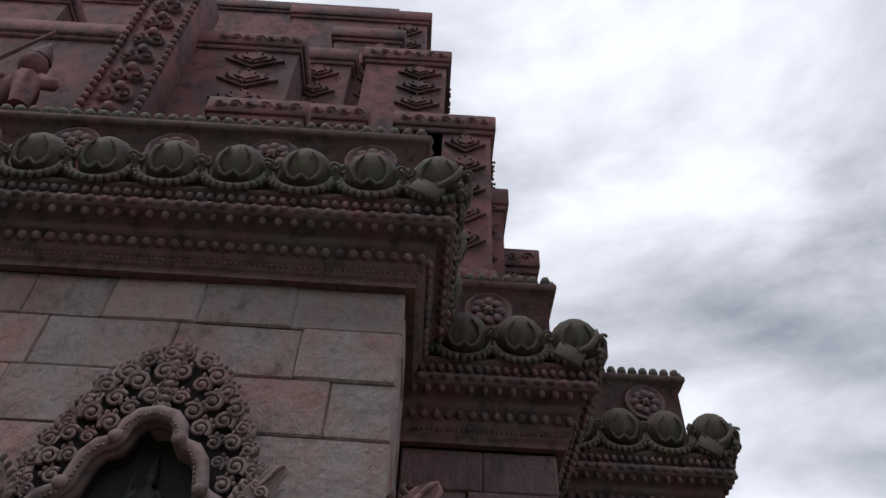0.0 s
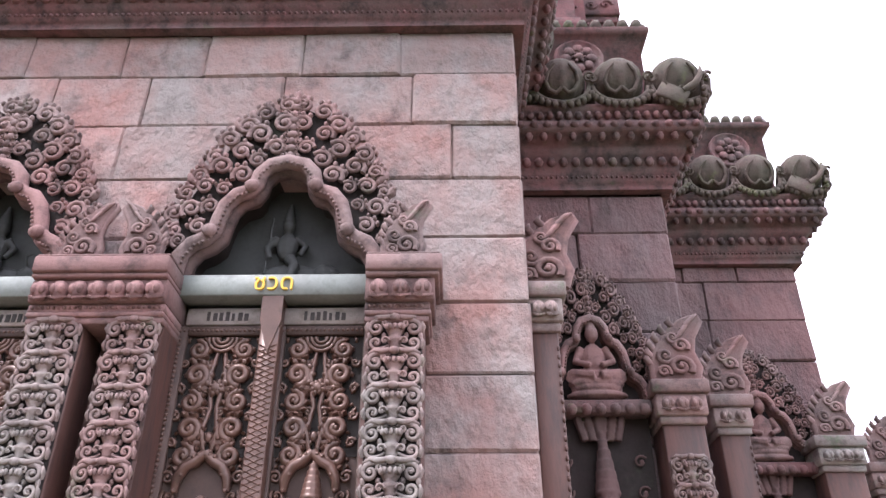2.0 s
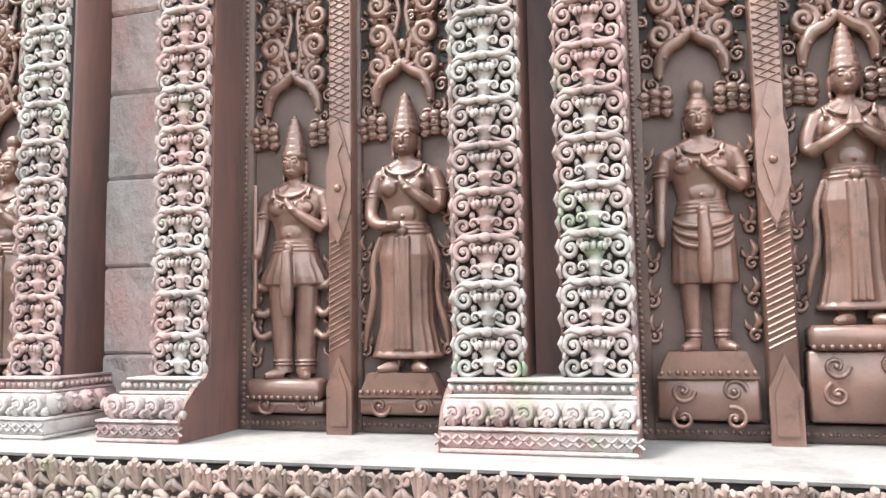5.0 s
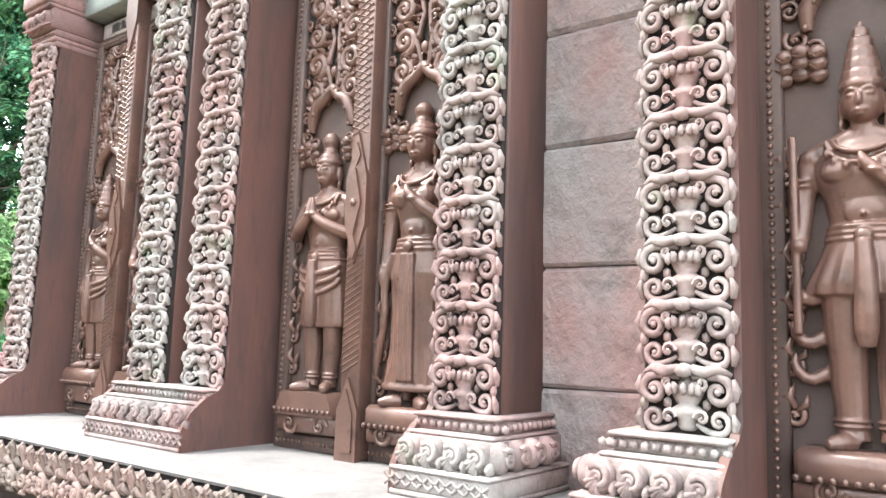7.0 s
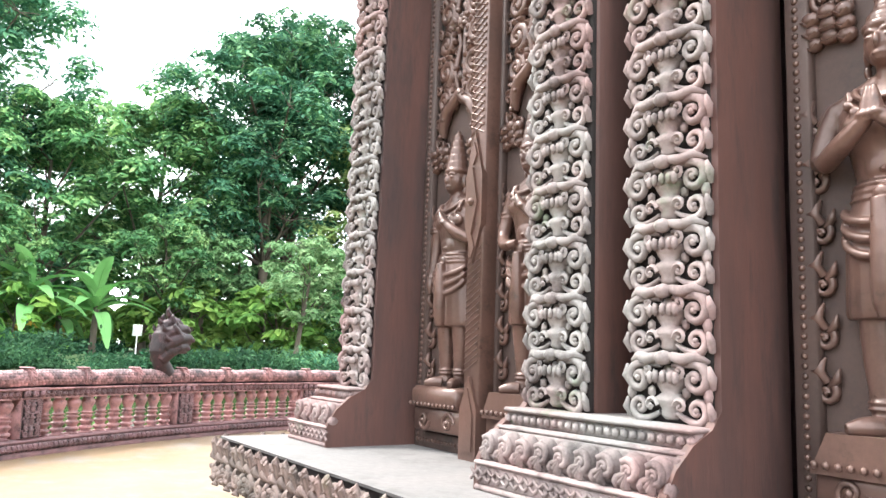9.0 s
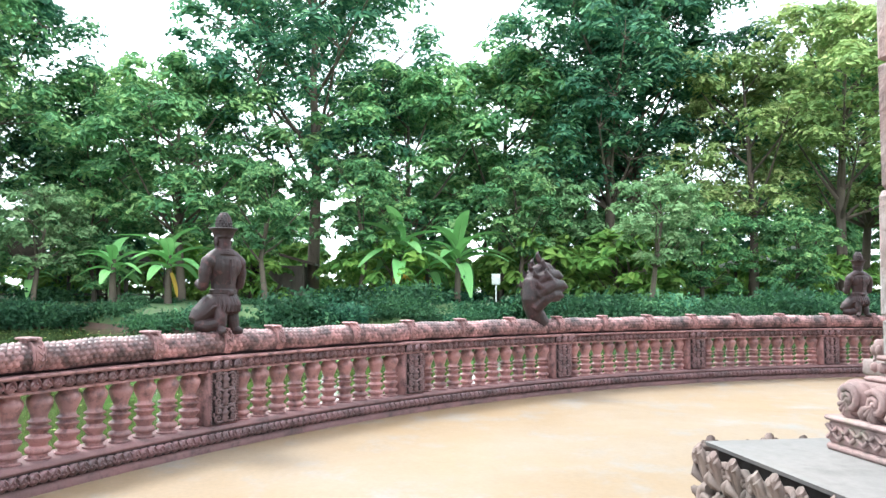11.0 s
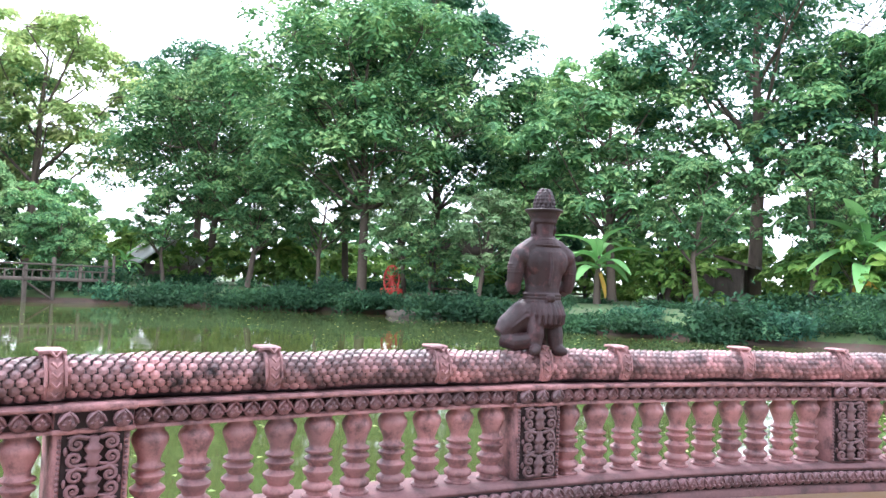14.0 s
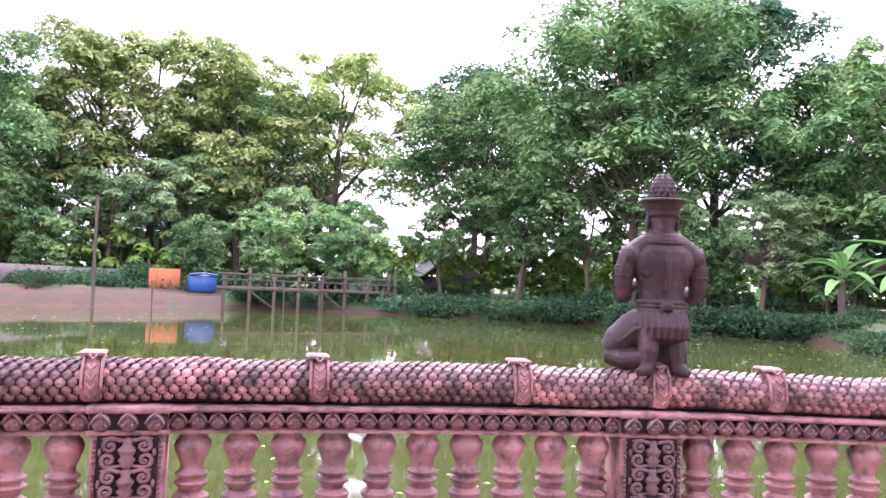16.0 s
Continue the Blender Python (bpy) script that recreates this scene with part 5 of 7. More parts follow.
def arch_top():
    """The lobed arch band, and the flame of scrolls that rises over it."""
    band, flame = Shape(), Shape()
    band.tube([(x * 1.01, -0.15, z + 0.005) for x, z in ARCH], 0.052, 10)
    for a, c in zip(ARCH, ARCH[1:]):
        for k in range(3):
            x, z = a[0] + (c[0] - a[0]) * k / 3, a[1] + (c[1] - a[1]) * k / 3
            band.ball((x * 0.945, -0.195, z - 0.028), (0.012, 0.012, 0.012), 5, 3)
    band.tube([(x * 0.98, -0.06, z) for x, z in ARCH], 0.06, 6)
    for e in (-1, 1):
        band.ball((e * 0.2, -0.21, 3.4), (0.05, 0.035, 0.045), 7, 5)
        band.ball((e * 0.42, -0.21, 3.07), (0.05, 0.035, 0.045), 7, 5)
    ground = [(x * 1.04, z + 0.01) for x, z in ARCH]
    outer = [(0.77, 2.83), (0.74, 3.1), (0.68, 3.33), (0.56, 3.6), (0.38, 3.9), (0.2, 4.08), (0.0, 4.16)]
    outer = outer + [(-x, z) for x, z in outer[-2::-1]]
    # plate behind the flame scrolls, in the painted-shade stone
    back = Shape()
    back.prism(ground + [(x * 0.95, z - 0.03) for x, z in outer], -0.1, 0.02)

    def along(line, t):
        """A point at the share t of a polyline."""
        ln = [math.dist(a, b) for a, b in zip(line, line[1:])]
        d = t * sum(ln)
        for (a, b), k in zip(zip(line, line[1:]), ln):
            if d <= k:
                return Vector(a).lerp(Vector(b), d / k)
            d -= k
        return Vector(line[-1])

    rnd = random.Random(77)
    inside = [(x * 1.08, z + 0.04) for x, z in ARCH[12:]][::-1]
    outside = outer[:7]
    for e in (-1, 1):
        for f, n, rk in ((0.24, 8, 0.068), (0.62, 8, 0.08), (0.93, 10, 0.068)):
            for i in range(n):
                t = (i + 0.35 + 0.3 * (f > 0.4)) / n
                p = along(inside, t).lerp(along(outside, t), f)
                gap = (along(outside, t) - along(inside, t)).length
                if gap < 0.2 and f > 0.3 and f < 0.8:
                    continue
                r = rk * rnd.uniform(0.85, 1.15) * min(1.0, 0.5 + gap)
                a = 0.3 + 1.1 * t + rnd.uniform(-0.3, 0.3)
                hand = 1 if (i + (f > 0.5)) % 2 else -1
                a0 = a - math.pi / 2 * hand if e > 0 else math.pi - (a - math.pi / 2 * hand)
                yy = -0.13 - 0.02 * rnd.random()
                flame.volute(e * p.x, p.y, r, a0, e * hand, r * 0.27, yy, 1.5, 11, 6)
                flame.ball((e * p.x, yy - 0.012, p.y), (r * 0.3, 0.022, r * 0.3), 7, 5)
                for k in range(3):
                    b = a + 0.6 * (k - 1)
                    flame.ball((e * (p.x + (r + 0.014) * math.cos(b)), yy, p.y + (r + 0.014) * math.sin(b)), (r * 0.26, 0.026, r * 0.36), 5, 4)
        for i in range(13):
            p = along(outside, (i + 0.5) / 13)
            x, z = p.x + 0.01, p.y
            flame.tube([(e * (x - 0.05), -0.1, z - 0.02), (e * (x + 0.01), -0.13, z + 0.01), (e * (x + 0.018), -0.13, z + 0.045), (e * (x - 0.004), -0.12, z + 0.075)], [0.026, 0.032, 0.022, 0.007], 5)
    for k in range(9):
        z, w = 3.68 + k * 0.058, 0.042 if k % 2 else 0.028
        flame.ball((0, -0.14, z), (w, 0.03, 0.032), 7, 5)
        for e in (-1, 1):
            flame.volute(e * 0.045, z, 0.026, math.pi / 2, e, 0.009, -0.15, 1.1, 8, 4)
    flame.tube([(0, -0.12, 4.16), (0.0, -0.13, 4.21), (0.01, -0.12, 4.26)], [0.035, 0.028, 0.006], 6)
    return band.mesh("arch_band", M_FLAME), flame.mesh("flame_carving", M_FLAME), back.mesh("flame_ground", M_CARVE_SHADE)


ARCH_BAND, ARCH_FLAME, ARCH_GROUND = arch_top()


def acroterion():
    """The curled leaf that stands on a capital beside an arch, its tip swept out like a horn."""
    s = Shape()
    outline = [(-0.1, 0.0), (0.1, 0.0), (0.125, 0.09), (0.1, 0.18), (0.115, 0.27), (0.17, 0.37), (0.16, 0.41), (0.07, 0.37), (-0.01, 0.29), (-0.07, 0.2), (-0.105, 0.1)]
    s.prism([(x * 0.94, z) for x, z in outline], 0.0, 0.055)
    s.tube([(x, 0.02, z) for x, z in outline[1:] + outline[:1]], [0.022, 0.024, 0.02, 0.02, 0.018, 0.01, 0.016, 0.02, 0.022, 0.022, 0.02], 7)
    for x, z, r, h in ((0.03, 0.085, 0.062, 1), (-0.04, 0.15, 0.045, -1), (0.045, 0.21, 0.042, 1), (0.01, 0.26, 0.034, -1), (-0.055, 0.06, 0.036, 1)):
        s.volute(x, z, r, -0.6, h, r * 0.3, -0.008, 1.4, 11, 6)
    for k in range(4):
        s.tube([(0.02 + 0.02 * k, -0.006, 0.25 + 0.03 * k), (0.06 + 0.022 * k, -0.012, 0.29 + 0.03 * k), (0.085 + 0.022 * k, -0.004, 0.335 + 0.022 * k)], [0.008, 0.012, 0.004], 6)
    for k in range(6):
        t = k / 5
        s.tube([(-0.1 + 0.13 * t * t, 0.02, 0.1 + 0.23 * t), (-0.13 + 0.13 * t * t, 0.0, 0.13 + 0.23 * t), (-0.125 + 0.14 * t * t, 0.01, 0.165 + 0.23 * t)], [0.018, 0.018, 0.005], 6)
    return s.mesh("corner_leaf", M_FLAME)


ACRO = acroterion()


def rider(s, kind):
    """The rider on a beast in the tympanum."""
    s.ball((0, 0, 0.1), (0.2, 0.06, 0.085), 10, 6)
    s.ball((0.21, -0.01, 0.12), (0.075, 0.05, 0.06), 8, 6)
    s.tube([(0.26, -0.02, 0.12), (0.31, -0.02, 0.1)], [0.04, 0.02], 6)
    for x in (-0.14, -0.07, 0.1, 0.17):
        s.tube([(x, 0, 0.07), (x + 0.01, -0.01, 0.02 if kind else 0.01)], [0.035, 0.02], 6)
    s.tube([(-0.19, 0, 0.1), (-0.27, 0, 0.06), (-0.3, 0, 0.1)], [0.02, 0.014, 0.008], 5)
    s.ball((-0.03, -0.02, 0.3), (0.07, 0.05, 0.1), 8, 6)
    s.ball((-0.03, -0.03, 0.44), (0.045, 0.045, 0.05), 8, 6)
    s.lathe([(0.045, 0), (0.03, 0.06), (0.012, 0.14)], 8, (-0.03, -0.03, 0.47))
    s.tube([(-0.09, -0.03, 0.36), (-0.15, -0.04, 0.28), (-0.12, -0.06, 0.2)], [0.028, 0.024, 0.02], 6)
    s.tube([(0.03, -0.03, 0.36), (0.09, -0.04, 0.29), (0.06, -0.06, 0.22)], [0.028, 0.024, 0.02], 6)
    s.tube([(-0.15, -0.05, 0.1), (-0.13, -0.05, 0.5)], 0.01, 5)
    s.tube([(0, -0.05, 0.2), (0.04, -0.08, 0.14), (0.0, -0.09, 0.02)], [0.045, 0.035, 0.025], 6)
    if kind:
        for e in (-1, 1):
            s.tube([(0.2, -0.02 + 0.02 * e, 0.16), (0.2, -0.02 + 0.05 * e, 0.22), (0.24, -0.02 + 0.04 * e, 0.25)], [0.014, 0.01, 0.004], 5)


LOOKS = ((("down", "short", 0.14, 1.04, 0.37), ("pray", "long", 0.19, 1.06, 0.47)), (("staff", "trousers", 0.19, 1.1, 0.25), ("chest", "long", 0.165, 1.15, 0.28)),
         (("pray", "short", 0.15, 1.11, 0.28), ("down", "long", 0.12, 1.2, 0.25)), (("down", "short", 0.2, 1.06, 0.3), ("chest", "short", 0.2, 1.06, 0.3)))
YEARS = ("\u0e0a\u0e27\u0e14", "\u0e09\u0e25\u0e39", "\u0e02\u0e32\u0e25", "\u0e40\u0e16\u0e32\u0e30")
for n, cx in enumerate(DOORS):
    d = thing("zodiac_door", "bronze-brown double door with relief figures, closed, under a lobed arch", "door", "zodiac doors", at=T((cx, 0.0, SILL)))
    for e, (arms, skirt, hat, tall, sole) in zip((-1, 1), LOOKS[n]):
        leaf = new("door_leaf")
        leaf.parent = d
        leaf.matrix_basis = T((e * LEAF_W / 2, 0, 0))
        leaf_parts(leaf, arms, skirt, hat, tall, n + (e > 0), sole)
        plate = Shape()
        plate.box(-LEAF_W / 2 + 0.05, LEAF_W / 2 - 0.04, -0.03, 0.03, 2.52, 2.63, 0.006)
        pl = part("name_plate", plate, M_PLATE, leaf, "pale plate with dark lettering")
        part("plate_writing", bars(-0.12, 0.14, 2.545, 0.06, 7, -0.036, 7 * n + e), M_INK, leaf)
    strip = Shape()
    strip.box(-0.058, 0.058, -0.115, 0.02, 0.0, 2.68, 0.008)
    for k in range(19):
        z = 0.38 + k * 0.028
        strip.tube([(-0.05, -0.115, z), (0.05, -0.117, z + 0.05)], 0.006, 4)
    for k in range(26):
        z = 1.46 + k * 0.034
        for e in (-1, 1):
            strip.tube([(-0.05 * e, -0.115, z), (0.05 * e, -0.117, z + 0.045)], 0.004, 4)
    strip.prism([(-0.062, 0), (0.062, 0), (0.062, 0.22), (0, 0.36), (-0.062, 0.22)], -0.128, -0.1)
    strip.prism([(-0.04, 0.04), (0.04, 0.04), (0.04, 0.2), (0, 0.31), (-0.04, 0.2)], -0.136, -0.12)
    strip.prism([(0, 0.86), (0.062, 1.04), (0.062, 1.26), (0, 1.47), (-0.062, 1.26), (-0.062, 1.04)], -0.13, -0.1)
    strip.prism([(0, 0.99), (0.04, 1.14), (0, 1.3), (-0.04, 1.14)], -0.142, -0.12)
    for z, w in ((0.93, 0.022), (1.36, 0.026)):
        strip.prism([(0, z - 0.05), (w, z), (0, z + 0.06), (-w, z)], -0.138, -0.12)
    strip.ball((0, -0.14, 1.14), 0.02, 7, 5)
    strip.prism([(0, 2.3), (0.062, 2.5), (0.062, 2.68), (-0.062, 2.68), (-0.062, 2.5)], -0.13, -0.1)
    part("meeting_stile", strip, M_RELIEF, d, "raised centre stile with diamond carving")
    beam = Shape()
    beam.box(-0.6, 0.6, -0.14, 0.06, 2.66, 2.8, 0.008)
    part("transom", beam, M_BEAM, d, "grey-green painted transom")
    letters(YEARS[n], 0.15, M_YELLOW, T((0, -0.15, 2.69)) @ Matrix.Rotation(radians(90), 4, "X"), d)
    ty = Shape()
    ty.box(-0.66, 0.66, 0.16, 0.24, 2.75, 3.75)
    part("tympanum", ty, M_TYMP, d, "dark green-grey tympanum")
    s = Shape()
    rider(s, n % 2)
    s.v = [(x * 1.05 + 0.02, y + 0.14, z * 1.05 + 2.82) for x, y, z in s.v]
    fused(part("tympanum_relief", s, M_TYMP, d, "dark relief of a rider on an animal"), 0.008)
    # soffit under the arch, its shade put into the colour
    jamb = Shape()
    jamb.prism([(-0.62, 2.75), (-0.56, 2.75)] + [(x * 1.0, z) for x, z in ARCH] + [(0.56, 2.75), (0.62, 2.75), (0.7, 3.0), (0.55, 3.5), (0.3, 3.75), (-0.3, 3.75), (-0.55, 3.5), (-0.7, 3.0)], -0.05, 0.2)
    part("arch_soffit", jamb, M_CARVE_SHADE, d)
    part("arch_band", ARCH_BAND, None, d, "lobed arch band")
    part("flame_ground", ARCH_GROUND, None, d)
    part("flame_carving", ARCH_FLAME, None, d, "flame-shaped pediment of pierced scrolls")
    for e in (-1, 1):
        m = T((e * 0.76, -0.3, 2.81)) @ Matrix.Diagonal((e, 1, 1, 1))
        part("corner_leaf", ACRO, None, d, at=m)

# ---- round terrace and balustrade ----
RC, RR = Vector((-5.02, 7.45)), 13.64
BAY = 11.25
FIRST_POST = -119.35


def ring(angle, r=RR, z=0.0):
    """A pose on the ring: x along it to the right as seen from inside, y outward."""
    a = radians(angle)
    return T((RC.x + r * math.cos(a), RC.y + r * math.sin(a), z)) @ Matrix.Rotation(a - math.pi / 2, 4, "Z")


def arc(shape, prof, d0, d1, n, base=RR, closed=True):
    """A moulding of (r, z) bent round the ring, in the frame of ring(angle)."""
    k = len(prof)
    vs, fs = [], []
    for i in range(n + 1):
        d = radians(d0 + (d1 - d0) * i / n)
        vs += [(r * math.sin(d), r * math.cos(d) - base, z) for r, z in prof]
    for i in range(n):
        for j in range(k if closed else k - 1):
            a, b = i * k + j, i * k + (j + 1) % k
            fs.append((a, a + k, b + k, b))
    if closed:
        fs += [tuple(range(k)), tuple(n * k + j for j in range(k - 1, -1, -1))]
    return shape.add(vs, fs)


disc = Shape()
N = 96
disc.add([(RC.x, RC.y, 0)] + [(RC.x + 13.95 * math.cos(2 * math.pi * i / N), RC.y + 13.95 * math.sin(2 * math.pi * i / N), 0) for i in range(N)],
         [(0, 1 + i, 1 + (i + 1) % N) for i in range(N)])
solid("terrace_floor", disc, M_TERRACE, "smooth ochre screed terrace floor with pale worn patches", "floor")
wallr = Shape()
wallr.lathe([(13.95, -2.0), (13.95, 0.0)], N, (RC.x, RC.y, 0))
wallr.f = wallr.f[:-2]
solid("terrace_wall", wallr, M_PINK, "pink stone retaining wall of the round terrace", "wall")


def baluster_mesh():
    s = Shape()
    s.lathe([(0.082, 0.0), (0.085, 0.022), (0.066, 0.03), (0.064, 0.05), (0.083, 0.06), (0.088, 0.085), (0.074, 0.1), (0.06, 0.108), (0.066, 0.13), (0.084, 0.15), (0.087, 0.17), (0.07, 0.185), (0.058, 0.195),
             (0.064, 0.215), (0.08, 0.228), (0.082, 0.24), (0.062, 0.252), (0.058, 0.262), (0.078, 0.272), (0.08, 0.284), (0.06, 0.296), (0.058, 0.32), (0.068, 0.35), (0.086, 0.4), (0.09, 0.425), (0.082, 0.45), (0.068, 0.465), (0.07, 0.5)], 14)
    s.v = [(x * k, y * k, z) for x, y, z in s.v for k in (1 + 0.15 * (math.hypot(x, y) - 0.078) / 0.078,)]
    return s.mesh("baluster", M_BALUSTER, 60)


def knob_mesh(size):
    """A round boss under a pointed hood."""
    s = Shape()
    s.ball((0, 0, 0), (size, size * 0.8, size * 1.05), 8, 6)
    s.tube([(-size * 0.95, -size * 0.5, -size * 0.1), (-size * 0.6, -size * 0.75, size * 0.55), (0, -size * 0.85, size * 1.1), (size * 0.6, -size * 0.75, size * 0.55), (size * 0.95, -size * 0.5, -size * 0.1)], size * 0.17, 4)
    s.ball((0, -size * 0.85, size * 0.15), size * 0.22, 5, 3)
    for e in (-1, 1):
        s.ball((e * size * 0.45, -size * 0.75, -size * 0.25), (size * 0.3, size * 0.2, size * 0.22), 5, 3)
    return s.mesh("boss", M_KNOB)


KNOB = knob_mesh(0.043)


def knob_row(owner, r, z, d0, d1, n):
    for i in range(n):
        d = radians(d0 + (i + 0.5) * (d1 - d0) / n)
        part("boss", KNOB, None, owner, at=T((r * math.sin(d), r * math.cos(d) - RR, z)) @ Matrix.Rotation(-d, 4, "Z"))


def post_panel():
    s = Shape()
    for i in range(3):
        z = 0.225 + i * 0.148
        s.lathe([(0.018, 0.0), (0.034, 0.012), (0.03, 0.025), (0.042, 0.04), (0.026, 0.055), (0.04, 0.075), (0.046, 0.09), (0.02, 0.11), (0.03, 0.13), (0.015, 0.145)], 8, (0, -0.014, z), squash=0.8)
        for e in (-1, 1):
            s.volute(e * 0.082, z + 0.04, 0.034, -math.pi / 2, e, 0.013, -0.02, 1.3, 11, 5, tail=(e * 0.025, z + 0.012))
            s.volute(e * 0.076, z + 0.107, 0.033, math.pi / 2, -e, 0.013, -0.022, 1.3, 11, 5, tail=(e * 0.02, z + 0.135))
            s.ball((e * 0.12, -0.012, z + 0.075), (0.012, 0.014, 0.022), 5, 4)
            s.tube([(e * 0.03, -0.02, z + 0.13), (e * 0.07, -0.026, z + 0.145), (e * 0.115, -0.014, z + 0.138)], [0.01, 0.014, 0.005], 5)
    for e in (-1, 1):
        for i in range(18):
            s.ball((e * 0.15, -0.01, 0.222 + i * 0.025), (0.0105, 0.011, 0.0105), 5, 3)
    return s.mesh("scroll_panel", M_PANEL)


BALUSTER, PANEL = baluster_mesh(), post_panel()
HALFBAY = BAY / 2
POSTD = 0.74


def rail_z(d):
    return 0.911 + 0.004 * math.sin(radians(d * 64)) + 0.004 * math.sin(radians(d * 150 + 40))


def make_bay():
    b = thing("balustrade_bay", "pink cast stone balustrade bay with ten turned balusters", "balustrade", "balustrade bays", at=ring(FIRST_POST - HALFBAY))
    s = Shape()
    arc(s, [(RR - 0.1, 0.0), (RR - 0.1, 0.05), (RR - 0.07, 0.06), (RR - 0.07, 0.16), (RR - 0.085, 0.17), (RR - 0.085, 0.185), (RR - 0.04, 0.2), (RR + 0.28, 0.2), (RR + 0.28, 0.0)], -HALFBAY, HALFBAY, 10)
    part("curb", s, M_CURB, b, "pink moulded curb, darkened to offset the skylight on its top")
    # dark strip behind the bosses; the shade of the gaps is in its colour
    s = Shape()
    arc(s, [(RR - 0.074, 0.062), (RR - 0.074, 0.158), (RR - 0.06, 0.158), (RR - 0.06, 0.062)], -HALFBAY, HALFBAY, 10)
    part("curb_ground", s, M_GRIME_SHADE, b, "near-black ground of the boss frieze, grime and crevice shade in its colour")
    knob_row(b, RR - 0.08, 0.11, -HALFBAY, HALFBAY, 34)
    s = Shape()
    arc(s, [(RR - 0.01, 0.675), (RR - 0.01, 0.69), (RR + 0.015, 0.7), (RR + 0.015, 0.775), (RR - 0.045, 0.785), (RR - 0.045, 0.81), (RR + 0.25, 0.81), (RR + 0.25, 0.675)], -HALFBAY, HALFBAY, 10)
    part("top_band", s, M_PINK, b, "pink moulded top band")
    # same dark strip for the upper bosses, shade coloured in
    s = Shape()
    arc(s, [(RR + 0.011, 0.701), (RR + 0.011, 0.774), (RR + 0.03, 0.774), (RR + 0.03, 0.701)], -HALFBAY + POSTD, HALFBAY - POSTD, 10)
    part("band_ground", s, M_GRIME_SHADE, b, "near-black ground of the boss frieze, grime and crevice shade in its colour")
    s = Shape()
    arc(s, [(RR - 0.05, 0.79), (RR - 0.056, 0.798), (RR - 0.05, 0.806), (RR - 0.04, 0.798)], -HALFBAY, HALFBAY, 10)
    part("band_bead", s, M_PINK, b)
    knob_row(b, RR + 0.0, 0.737, -HALFBAY + POSTD, HALFBAY - POSTD, 25)
    for i in range(10):
        d = -HALFBAY + POSTD + (i + 0.5) * (BAY - 2 * POSTD) / 10
        m = Matrix.Rotation(-radians(d), 4, "Z")
        part("baluster", BALUSTER, None, b, at=T((13.73 * math.sin(radians(d)), 13.73 * math.cos(radians(d)) - RR, 0.19)) @ Matrix.Diagonal((1, 1, 0.98, 1)))
    # the post at the right end
    d = radians(HALFBAY)
    pm = T((RR * math.sin(d), RR * math.cos(d) - RR, 0)) @ Matrix.Rotation(-d, 4, "Z")
    s = Shape()
    s.box(-0.17, 0.17, -0.02, 0.27, 0.2, 0.69, 0.008)
    s.box(-0.185, 0.185, -0.045, 0.28, 0.675, 0.7, 0.006)
    s.box(-0.18, 0.18, -0.03, 0.28, 0.7, 0.78, 0.006)
    s.box(-0.19, 0.19, -0.06, 0.28, 0.78, 0.815, 0.006)
    post = part("post", s, M_PINK, b, at=pm)
    # dark sheets behind scrolls and bosses, coloured as the shade of their hollows
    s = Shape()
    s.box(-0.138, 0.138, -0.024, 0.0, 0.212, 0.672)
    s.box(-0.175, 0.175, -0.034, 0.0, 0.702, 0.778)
    part("panel_ground", s, M_GRIME_SHADE, post, "near-black panel ground, grime and crevice shade in its colour")
    part("scroll_panel", PANEL, None, post, "blackened carved scroll panel", at=T((0, -0.02, 0)))
    for x in (-0.12, 0.0, 0.12):
        part("boss", KNOB, None, post, at=T((x, -0.045, 0.738)) @ Matrix.Scale(1.02, 4))
    # the scaly body of the serpent that is the handrail
    s = Shape()
    body, rows = [], 18
    vs, fs, k = [], [], 14
    for i in range(rows + 1):
        dd = -HALFBAY + BAY * i / rows
        a = radians(dd)
        for j in range(k):
            t = 2 * math.pi * j / k
            r = RR + 0.1 + 0.106 * math.cos(t)
            vs.append((r * math.sin(a), r * math.cos(a) - RR, rail_z(dd) + 0.108 * math.sin(t)))
    for i in range(rows):
        for j in range(k):
            p, q = i * k + j, i * k + (j + 1) % k
            fs.append((p, p + k, q + k, q))
    s.add(vs, fs)
    # near-black body, so gaps between the scales are coloured as shaded
    part("serpent_body", s, M_GRIME_SHADE, b, "scaly stone serpent body as handrail")
    s = Shape()
    count, rows_ = 50, 9
    step = BAY / count
    for i in range(count):
        for j in range(rows_):
            dd = -HALFBAY + (i + (0.5 if j % 2 else 0.0)) * step
            t = math.pi * (1.17 - j * 0.108)
            ct, st = math.cos(t), math.sin(t)
            a = radians(dd)
            r = RR + 0.1 + 0.106 * ct
            m = T((r * math.sin(a), r * math.cos(a) - RR, rail_z(dd) + 0.108 * st)) @ Matrix.Rotation(-a, 4, "Z") @ Matrix.Rotation(t - math.pi / 2, 4, "X") @ Matrix.Rotation(radians(-19), 4, "Y")
            w, l = 0.0245, 0.036
